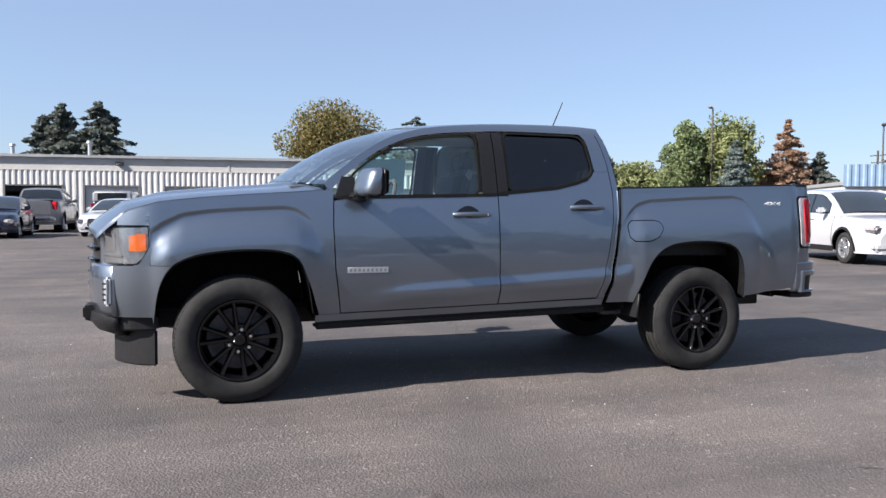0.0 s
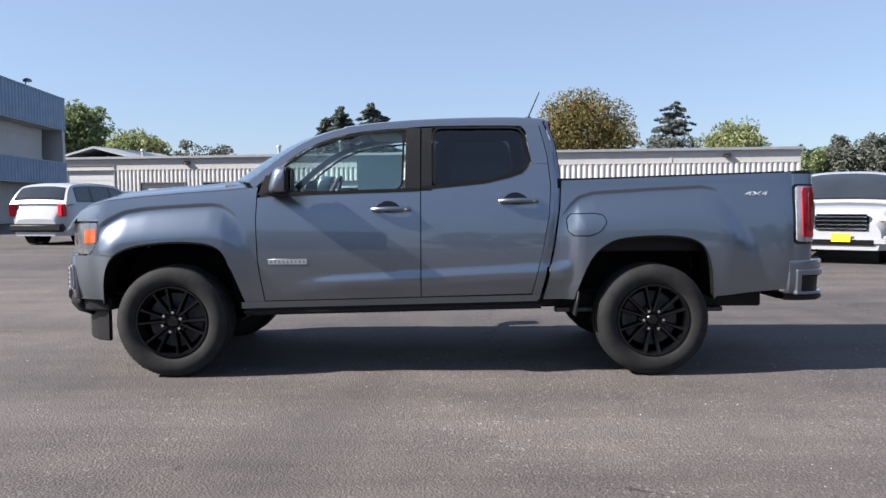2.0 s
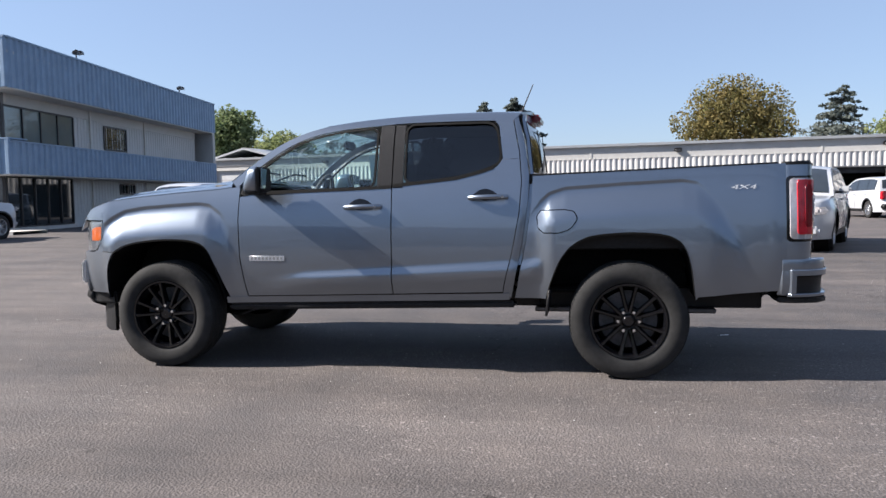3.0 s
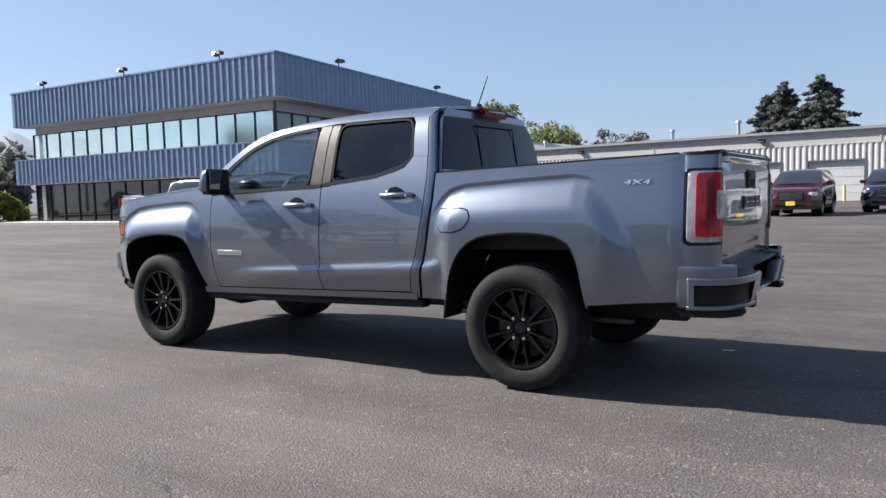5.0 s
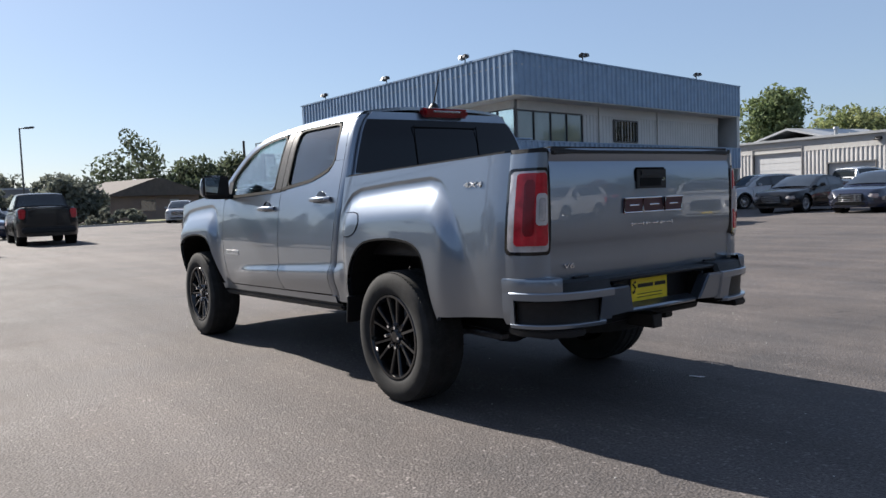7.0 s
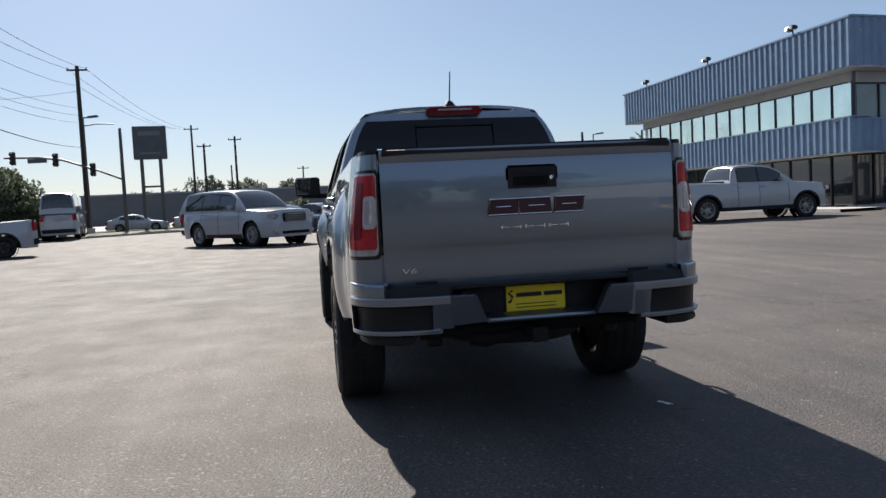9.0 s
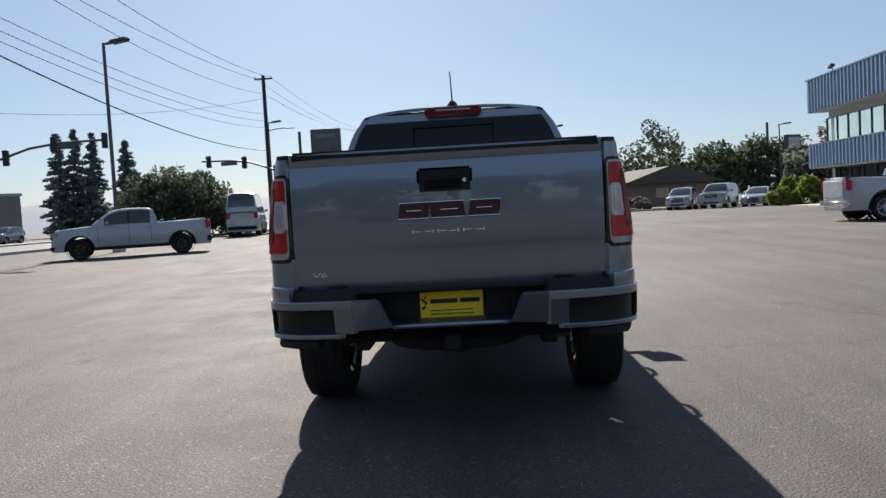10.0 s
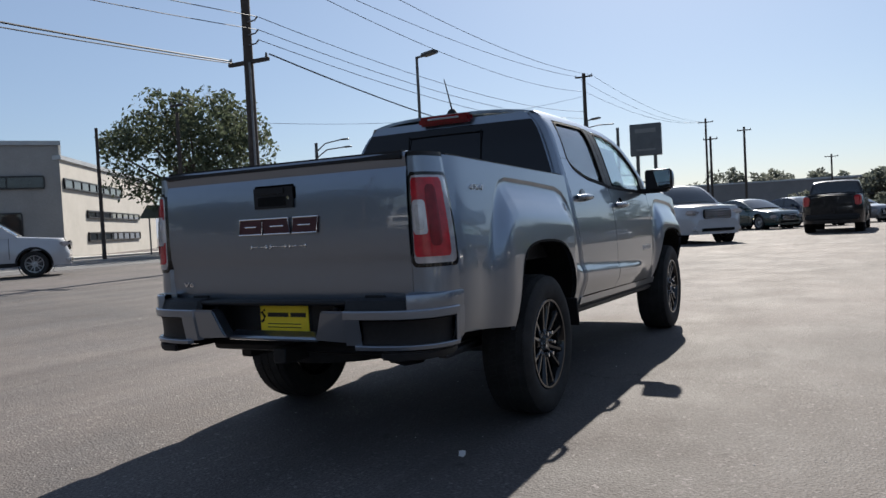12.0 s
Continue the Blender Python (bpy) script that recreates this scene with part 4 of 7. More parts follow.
    part("writing_swash", tube([(2.794, -0.115, 0.705), (2.794, -0.135, 0.695), (2.794, -0.115, 0.675), (2.794, -0.125, 0.655), (2.794, -0.137, 0.65)], 0.006, 6), M_INK, pl)
    for zz in (0.640, 0.624):
        part("writing_bar", box((2.794, 0.0, zz), (0.003, 0.20, 0.004), 0.001), M_INK, pl)
    # hitch, spare wheel, axle, exhaust, frame
    hit = part("tow_hitch", box((2.68, 0.0, 0.50), (0.20, 0.075, 0.075), 0.006), M_BLACK, T)
    part("hitch_bar", tube([(2.60, -0.55, 0.52), (2.60, 0.55, 0.52)], 0.032), M_BLACK, hit)
    sp = lathe([(0.12, -0.07), (0.25, -0.10), (0.34, -0.10), (0.37, -0.06), (0.37, 0.06), (0.34, 0.10), (0.25, 0.10), (0.12, 0.07)], 36, "z")
    bmesh.ops.translate(sp, vec=(2.24, 0, 0.53), verts=sp.verts)
    part("spare_tyre", sp, M_TYRE, T)
    ax = lathe([(0.001, -0.70), (0.045, -0.70), (0.045, -0.16), (0.13, -0.10), (0.15, 0), (0.13, 0.10), (0.045, 0.16), (0.045, 0.70), (0.001, 0.70)], 20)
    bmesh.ops.translate(ax, vec=(1.629, 0, 0.387), verts=ax.verts)
    part("rear_axle", ax, M_STEEL, T)
    for sg in (-1, 1):
        part("frame_rail", box((0.05, sg * 0.46, 0.50), (4.9, 0.08, 0.14), 0.01), M_BLACK, T)
        part("leaf_spring", box((1.6, sg * 0.55, 0.42), (1.2, 0.06, 0.035), 0.008), M_STEEL, T)
    part("exhaust_pipe", tube([(-0.8, 0.3, 0.42), (1.0, 0.32, 0.42), (1.5, 0.35, 0.50), (2.0, 0.42, 0.52), (2.30, 0.46, 0.52)], 0.032), M_STEEL, T)
    part("muffler", box((0.7, 0.3, 0.43), (0.6, 0.22, 0.14), 0.05, None, 3), M_STEEL, T)
    part("front_axle", tube([(-1.629, -0.7, 0.387), (-1.629, 0.7, 0.387)], 0.035), M_STEEL, T)
    part("underbody", box((-0.15, 0, 0.565), (4.2, 1.36, 0.03), 0.01), M_LINER, T)
    part("skid_plate", box((-1.75, 0, 0.38), (0.9, 0.7, 0.03), 0.01, (0, 8, 0)), M_BLACK, T)
    # cabin: dash, wheel, seats
    part("dashboard", box((-0.92, 0, 1.12), (0.42, 1.42, 0.30), 0.06, None, 3), M_SEAT, T)
    part("door_inner", box((-0.06, -0.765, 0.90), (1.8, 0.02, 0.62), 0.01), M_SEAT, T)
    part("door_inner", box((-0.06, 0.765, 0.90), (1.8, 0.02, 0.62), 0.01), M_SEAT, T)
    sw = part("steering_wheel", tube([(-0.62 + 0.07 * math.sin(a), -0.37 + 0.185 * math.cos(a), 1.20 + 0.175 * math.sin(a)) for a in np.linspace(0, 2 * math.pi, 28)[:-1]], 0.015, 8, True), M_SEAT, T)
    part("wheel_hub", box((-0.63, -0.37, 1.19), (0.06, 0.2, 0.1), 0.02, (0, 20, 0), 2), M_SEAT, sw)
    for yy in (-0.37, 0.37):
        st = part("front_seat", box((-0.12, yy, 0.92), (0.52, 0.50, 0.18), 0.06, None, 3), M_SEAT, T)
        part("seat_back", box((0.14, yy, 1.20), (0.16, 0.48, 0.60), 0.07, (0, 12, 0), 3), M_SEAT, st)
        part("head_rest", box((0.24, yy, 1.56), (0.11, 0.27, 0.17), 0.045, (0, 10, 0), 3), M_SEAT, st)
    rs = part("rear_bench", box((0.52, 0, 0.95), (0.42, 1.36, 0.18), 0.05, None, 3), M_SEAT, T)
    part("bench_back", box((0.80, 0, 1.22), (0.14, 1.36, 0.56), 0.05, (0, 10, 0), 3), M_SEAT, rs)
    part("cabin_floor", box((-0.05, 0, 0.62), (1.9, 1.5, 0.04), 0.01), M_SEAT, T)
    part("inner_mirror", box((-0.50, 0, 1.62), (0.03, 0.24, 0.07), 0.015, None, 2), M_BLACK, T)
    return T


TRUCK = build_truck()


# ---------- ground ----------
def ground_mat():
    m = mat("asphalt_lot", (0.052, 0.051, 0.052), 0.8, vary=0.0, bump=0.0, spec=0.34)
    n, l = m.node_tree.nodes, m.node_tree.links
    b = n["Principled BSDF"]
    b.inputs["Specular Tint"].default_value = (1.0, 0.90, 0.83, 1)
    tc = n.new("ShaderNodeTexCoord")
    def noise_tex(scale, detail=5, rough=0.6):
        t = n.new("ShaderNodeTexNoise")
        t.inputs["Scale"].default_value, t.inputs["Detail"].default_value, t.inputs["Roughness"].default_value = scale, detail, rough
        l.new(tc.outputs["Object"], t.inputs["Vector"])
        return t
    big, mid, fine = noise_tex(0.16), noise_tex(1.1, 6, 0.7), noise_tex(70, 4, 0.7)
    vo = n.new("ShaderNodeTexVoronoi")
    vo.inputs["Scale"].default_value = 85
    l.new(tc.outputs["Object"], vo.inputs["Vector"])
    r = n.new("ShaderNodeValToRGB")
    r.color_ramp.elements[0].position, r.color_ramp.elements[1].position = 0.35, 0.68
    r.color_ramp.elements[0].color, r.color_ramp.elements[1].color = (0.042, 0.042, 0.045, 1), (0.114, 0.100, 0.093, 1)
    mixf = n.new("ShaderNodeMix")
    mixf.inputs["Factor"].default_value = 0.45
    l.new(big.outputs["Fac"], mixf.inputs["A"])
    l.new(mid.outputs["Fac"], mixf.inputs["B"])
    l.new(mixf.outputs["Result"], r.inputs["Fac"])
    mr = n.new("ShaderNodeMapRange")
    mr.inputs[1].default_value, mr.inputs[2].default_value, mr.inputs[3].default_value, mr.inputs[4].default_value = 0.3, 0.72, 0.30, 1.9
    l.new(fine.outputs["Fac"], mr.inputs[0])
    sc = n.new("ShaderNodeVectorMath")
    sc.operation = "SCALE"
    l.new(r.outputs["Color"], sc.inputs[0])
    cell = n.new("ShaderNodeTexVoronoi")
    cell.inputs["Scale"].default_value = 60
    l.new(tc.outputs["Object"], cell.inputs["Vector"])
    spk = n.new("ShaderNodeMapRange")
    spk.inputs[1].default_value, spk.inputs[2].default_value, spk.inputs[3].default_value, spk.inputs[4].default_value = 0.76, 1.0, 1.0, 2.3
    l.new(cell.outputs["Color"], spk.inputs[0])
    wear = n.new("ShaderNodeMapRange")
    wear.inputs[1].default_value, wear.inputs[2].default_value, wear.inputs[3].default_value, wear.inputs[4].default_value = 0.38, 0.6, 0.30, 1.0
    l.new(noise_tex(0.45, 4).outputs["Fac"], wear.inputs[0])
    flat = n.new("ShaderNodeMix")
    flat.inputs["A"].default_value = 1.0
    l.new(wear.outputs[0], flat.inputs["Factor"])
    both = n.new("ShaderNodeMath")
    both.operation = "MULTIPLY"
    l.new(mr.outputs[0], both.inputs[0])
    l.new(spk.outputs[0], both.inputs[1])
    l.new(both.outputs[0], flat.inputs["B"])
    l.new(flat.outputs["Result"], sc.inputs["Scale"])
    # hairline cracks that wander, and small dark oil spots
    def remap(sock, a0, a1, b0, b1):
        q = n.new("ShaderNodeMapRange")
        q.inputs[1].default_value, q.inputs[2].default_value, q.inputs[3].default_value, q.inputs[4].default_value = a0, a1, b0, b1
        l.new(sock, q.inputs[0])
        return q.outputs[0]
    def times(a, c):
        q = n.new("ShaderNodeMath")
        q.operation = "MULTIPLY"
        l.new(a, q.inputs[0])
        l.new(c, q.inputs[1])
        return q.outputs[0]
    def largest(a, c):
        q = n.new("ShaderNodeMath")
        q.operation = "MAXIMUM"
        l.new(a, q.inputs[0])
        l.new(c, q.inputs[1])
        return q.outputs[0]
    wob = n.new("ShaderNodeVectorMath")
    wob.operation = "MULTIPLY_ADD"
    wob.inputs[1].default_value = (1.6, 1.6, 0)
    l.new(noise_tex(0.9, 5, 0.7).outputs["Color"], wob.inputs[0])
    l.new(tc.outputs["Object"], wob.inputs[2])
    ck = n.new("ShaderNodeTexVoronoi")
    ck.feature = "DISTANCE_TO_EDGE"
    ck.inputs["Scale"].default_value = 0.16
    l.new(wob.outputs[0], ck.inputs["Vector"])
    line = largest(remap(ck.outputs["Distance"], 0.0008, 0.0022, 0.45, 1.0), remap(noise_tex(0.35, 3).outputs["Fac"], 0.46, 0.54, 0.0, 1.0))
    spot = remap(noise_tex(5.5, 2, 0.5).outputs["Fac"], 0.70, 0.76, 1.0, 0.62)
    drag = n.new("ShaderNodeMapping")
    drag.inputs["Scale"].default_value = (0.12, 1.4, 1.0)
    drag.inputs["Rotation"].default_value = (0, 0, 0.35)
    l.new(tc.outputs["Object"], drag.inputs["Vector"])
    streak = noise_tex(1.0, 5, 0.65)
    l.new(drag.outputs[0], streak.inputs["Vector"])
    soil = times(times(line, spot), remap(streak.outputs["Fac"], 0.36, 0.62, 0.80, 1.12))
    sc2 = n.new("ShaderNodeVectorMath")
    sc2.operation = "SCALE"
    l.new(sc.outputs[0], sc2.inputs[0])
    l.new(soil, sc2.inputs["Scale"])
    l.new(sc2.outputs[0], b.inputs["Base Color"])
    bp = n.new("ShaderNodeBump")
    bp.inputs["Strength"].default_value, bp.inputs["Distance"].default_value = 0.6, 0.007
    l.new(vo.outputs["Distance"], bp.inputs["Height"])
    l.new(bp.outputs["Normal"], b.inputs["Normal"])
    rr = n.new("ShaderNodeMapRange")
    rr.inputs[1].default_value, rr.inputs[2].default_value, rr.inputs[3].default_value, rr.inputs[4].default_value = 0.3, 0.7, 0.74, 0.90
    l.new(mid.outputs["Fac"], rr.inputs[0])
    l.new(rr.outputs[0], b.inputs["Roughness"])
    return m


M_ASPHALT = ground_mat()
gx = [-2500, -300, -80, -30, -10, 0, 10, 30, 80, 300, 2500]
tagged(sheet("ground", [[(x, y, 0) for y in gx] for x in gx], M_ASPHALT, None), "dark worn asphalt lot with stains and grit", "ground", kind="structure")
fix_normals(bpy.data.objects["ground"])


# ---------- buildings ----------
M_BLUE = mat("blue_steel_cladding", (0.185, 0.262, 0.372), 0.45, 0.15, vary=0.12, scale=1.5, fine=0.25, spec=0.4)
M_CREAM = mat("cream_steel_wall", (0.43, 0.425, 0.41), 0.55, vary=0.06, scale=0.8, fine=0.15, bump=0.05, bump_scale=20)
M_WHITERIB = mat("white_ribbed_steel", (0.49, 0.485, 0.475), 0.5, vary=0.07, scale=1.2, fine=0.2)
M_BEIGE = mat("beige_band", (0.50, 0.48, 0.44), 0.7, vary=0.08, scale=2, fine=0.2)
M_DARKFRAME = mat("dark_bronze_frame", (0.02, 0.02, 0.022), 0.4, 0.3, vary=0.2, scale=10)
M_GREENGLASS = mat("pale_green_reflective_glass", (0.80, 0.92, 0.87), 0.10, 0.8, coat=0.5, vary=0.08, scale=0.7)
M_DARKGLASS = mat("dark_shop_glass", (0.02, 0.025, 0.028), 0.03, vary=0.3, scale=0.8, coat=0.5)
M_DOOR_W = mat("pale_roller_door", (0.50, 0.51, 0.52), 0.5, vary=0.06, scale=2, fine=0.1)
# near-black colour stands in for shade inside the bays and behind glazing
M_INNERSHADE = mat("interior_shade", (0.03, 0.03, 0.032), 0.9, vary=0.5, scale=1.5)
M_ROOFMETAL = mat("grey_metal_roof", (0.35, 0.36, 0.37), 0.45, 0.4, vary=0.1, scale=1.0)
M_CONCRETE = mat("pale_concrete", (0.42, 0.41, 0.39), 0.85, vary=0.15, scale=1.5, fine=0.3, bump=0.2, bump_scale=80)
M_FIXTURE = mat("fixture_grey", (0.16, 0.16, 0.165), 0.5, 0.4, vary=0.2, scale=10)


class Face:
    """A wall line from p0 to p1, with n pointing out of the building."""
    def __init__(self, p0, p1, flip=False):
        self.p0, d = Vector((*p0, 0)), Vector((*p1, 0)) - Vector((*p0, 0))
        self.L = d.length
        self.u = d.normalized()
        self.n = Vector((self.u.y, -self.u.x, 0)) * (-1 if flip else 1)

    def at(self, a, z, o=0.0):
        return self.p0 + self.u * a + self.n * o + Vector((0, 0, z))

    def slab(self, name, a0, a1, z0, z1, o0, o1, material, parent, label="", bevel=0.0):
        bm = bmesh.new()
        v = [bm.verts.new(self.at(a, z, o)) for a in (a0, a1) for z in (z0, z1) for o in (o0, o1)]
        for f in ((0, 1, 3, 2), (4, 6, 7, 5), (0, 4, 5, 1), (2, 3, 7, 6), (0, 2, 6, 4), (1, 5, 7, 3)):
            bm.faces.new([v[i] for i in f])
        if bevel:
            bmesh.ops.bevel(bm, geom=list(bm.edges), offset=bevel, segments=1, affect="EDGES")
        return part(name, bm, material, parent, label, smooth=False)

    def ribbed(self, name, a0, a1, z0, z1, o, pitch, deep, material, parent, label="", duty=0.5):
        """Folded cladding: each rib a real fold."""
        bm = bmesh.new()
        pts = []
        n = max(1, round((a1 - a0) / pitch))
        p = (a1 - a0) / n
        for i in range(n):
            b = a0 + i * p
            e = p * 0.09
            pts += [(b, 0), (b + p * (1 - duty) - e, 0), (b + p * (1 - duty) + e, deep), (b + p - e, deep)]
        pts.append((a1, 0))
        lo = [bm.verts.new(self.at(a, z0, o + d)) for a, d in pts]
        hi = [bm.verts.new(self.at(a, z1, o + d)) for a, d in pts]
        lb = [bm.verts.new(self.at(a, z0, o - 0.04)) for a, d in pts]
        hb = [bm.verts.new(self.at(a, z1, o - 0.04)) for a, d in pts]
        for i in range(len(pts) - 1):
            bm.faces.new((lo[i], lo[i + 1], hi[i + 1], hi[i]))
            bm.faces.new((lb[i + 1], lb[i], hb[i], hb[i + 1]))
            bm.faces.new((hi[i], hi[i + 1], hb[i + 1], hb[i]))
            bm.faces.new((lb[i], lb[i + 1], lo[i + 1], lo[i]))
        bm.faces.new((lo[0], hi[0], hb[0], lb[0]))
        bm.faces.new((lo[-1], lb[-1], hb[-1], hi[-1]))
        return part(name, bm, material, parent, label, smooth=False)

    def window(self, name, a0, a1, z0, z1, o, panes, glass, parent, bar=0.06, label=""):
        """Frame bars with single panes set between them."""
        w = self.slab(name, a0, a1, z0, z1, o - 0.16, o - 0.10, M_DARKFRAME, parent, label)
        self.slab("window_frame", a0, a1, z0, z0 + bar, o - 0.10, o + 0.02, M_DARKFRAME, w)
        self.slab("window_frame", a0, a1, z1 - bar, z1, o - 0.10, o + 0.02, M_DARKFRAME, w)
        p = (a1 - a0) / panes
        for i in range(panes + 1):
            c = a0 + p * i
            self.slab("mullion", c - bar / 2, c + bar / 2, z0 + bar, z1 - bar, o - 0.10, o + 0.02, M_DARKFRAME, w)
        for i in range(panes):
            self.slab("pane", a0 + p * i + bar / 2, a0 + p * (i + 1) - bar / 2, z0 + bar, z1 - bar, o - 0.06, o - 0.04, glass, w)
        return w


def blue_building():
    B = thing("dealership_building", pose(0, 0, 0), "two-storey dealership with blue ribbed steel fascias and pale green windows", "building")
    C, Lp, Rp = (-21.1, 20.7), (-42.6, 20.65), (-24.05, 43.2)
    S, E = Face(Lp, C), Face(C, Rp)
    for F, a0, a1 in ((S, 0, S.L), (E, 0, E.L)):
        F.ribbed("upper_fascia", a0, a1, 5.75, 7.66, 0, 0.42, 0.07, M_BLUE, B, "blue ribbed steel fascia")
        F.slab("fascia_cap", a0 - 0.02, a1 + 0.02, 7.66, 7.74, -0.3, 0.09, M_BLUE, B)
        F.ribbed("lower_fascia", a0, a1, 2.35, 3.72 if F is S else 3.62, 0, 0.42, 0.07, M_BLUE, B, "blue ribbed steel fascia")
        F.slab("fascia_cap", a0, a1, 3.72 if F is S else 3.62, 3.78 if F is S else 3.68, -0.98, 0.08, M_BLUE, B)
        for z in (5.702, 2.302):
            F.slab("soffit", a0 + (0.02 if F is S else 1.0), a1 - 0.02, z, z + 0.046, -1.02, -0.01, M_BEIGE, B)
    # core walls; sa, ea: where the two glazed faces meet
    den = S.u.x * E.u.y - S.u.y * E.u.x
    w0 = E.at(0, 0, -1.0) - S.at(0, 0, -1.0)
    sa = (w0.x * E.u.y - w0.y * E.u.x) / den
    ea = (w0.x * S.u.y - w0.y * S.u.x) / den
    S.slab("wall", 0.6, sa, 5.32, 5.745, -1.25, -1.0, M_BEIGE, B)
    S.slab("inner_wall", 0.6, S.L - 2.4, 0.0, 7.2, -2.1, -1.8, M_INNERSHADE, B)
    S.window("window", 0.3, sa - 0.03, 3.80, 5.32, -1.0, 15, M_GREENGLASS, B, 0.045, "row of pale green reflective panes")
    S.window("shop_front", 0.3, sa - 0.03, 0.08, 2.32, -1.0, 14, M_DARKGLASS, B, 0.08, "dark shop front glazing")
    S.slab("plinth", 0.2, S.L - 0.9, 0.0, 0.10, -1.3, -0.7, M_CONCRETE, B)
    E.window("window", ea + 0.03, 6.5, 3.72, 5.25, -1.0, 4, mat("grey_green_glass", (0.13, 0.16, 0.165), 0.05, coat=1.0, vary=0.15, scale=0.6), B, 0.07, "dark upper window band")
    E.window("shop_front", ea + 0.03, 6.2, 0.15, 2.32, -1.0, 5, M_DARKGLASS, B, 0.08)
    E.slab("plinth", 1.0, 6.2, 0.0, 0.16, -1.3, -0.8, M_CONCRETE, B)
    E.ribbed("upper_wall", 6.5, E.L - 1.0, 3.6, 5.75, -1.05, 0.30, 0.03, M_CREAM, B, "cream ribbed upper wall")
    E.ribbed("lower_wall", 6.2, E.L - 1.0, 0.0, 2.35, -1.05, 0.30, 0.03, M_CREAM, B, "cream ribbed lower wall")
    E.slab("wall", ea + 0.002, E.L - 1.0, 5.25, 5.74, -1.3, -1.0, M_CREAM, B)
    E.slab("inner_wall", 2.4, E.L - 1.0, 0, 7.2, -2.1, -1.8, M_INNERSHADE, B)
    for a in (8.0, 14.0):
        E.slab("downpipe", a - 0.05, a + 0.05, 0.05, 5.7, -1.0, -0.93, M_BEIGE, B)
    E.window("window", 9.4, 11.8, 3.85, 5.10, -0.98, 1, M_DARKGLASS, B, 0.08)
    E.window("window", 10.9, 12.6, 1.55, 2.15, -0.98, 2, M_DARKGLASS, B, 0.08)
    N = Face(Rp, (-45.0, 43.0))
    N.slab("rear_wall", 0, 20, 0, 7.66, -0.3, 0, M_CREAM, B)
    Wf = Face((-45.0, 43.0), Lp)
    Wf.slab("side_wall", 0.9, Wf.L - 0.9, 0, 5.75, -1.3, -1.0, M_CREAM, B)
    Wf.ribbed("upper_fascia", 0, Wf.L, 5.75, 7.66, 0, 0.42, 0.07, M_BLUE, B)
    Wf.ribbed("lower_fascia", 0, Wf.L, 2.35, 3.72, 0, 0.42, 0.07, M_BLUE, B)
    bm = prism([C, Rp, (-45.0, 43.0), Lp], 7.1, 7.2, "z")
    part("roof", bm, M_ROOFMETAL, B, smooth=False)
    # floodlights standing on the fascia
    for F, fr in ((S, (0.155, 0.495, 0.83)), (E, (0.235, 0.75))):
        for f in fr:
            q = F.at(F.L * f, 7.74, -0.05)
            fl = thing("floodlight", Matrix.Translation(q), "grey floodlight on the roof edge", "floodlight", "roof floodlights")
            yaw = math.degrees(math.atan2(F.n.y, F.n.x)) - 90
            part("bracket", cyl((0, 0, 0), (0, 0, 0.20), 0.035, 0.03, 8), M_DARKFRAME, fl)
            for q, tilt in ((-0.17, 24), (0.17, 8)):
                hd = part("lamp_head", box(F.n * 0.08 + F.u * q + Vector((0, 0, 0.27 + 0.03 * (q > 0))), (0.26, 0.28, 0.17), 0.04, (tilt, 0, yaw), 2), M_DARKFRAME, fl)
                part("lens", box(F.n * 0.225 + F.u * q + Vector((0, 0, 0.25 + 0.03 * (q > 0))), (0.20, 0.02, 0.11), 0.005, (tilt, 0, yaw)), M_FIXTURE, hd)
    # slim post at the glazed corner
    q = S.at(sa, 0, -1.0)
    part("corner_post", box((q.x - 0.05, q.y + 0.05, 2.9), (0.12, 0.12, 5.6), 0.01, (0, 0, 4)), M_FIXTURE, B)
    return B


blue_building()


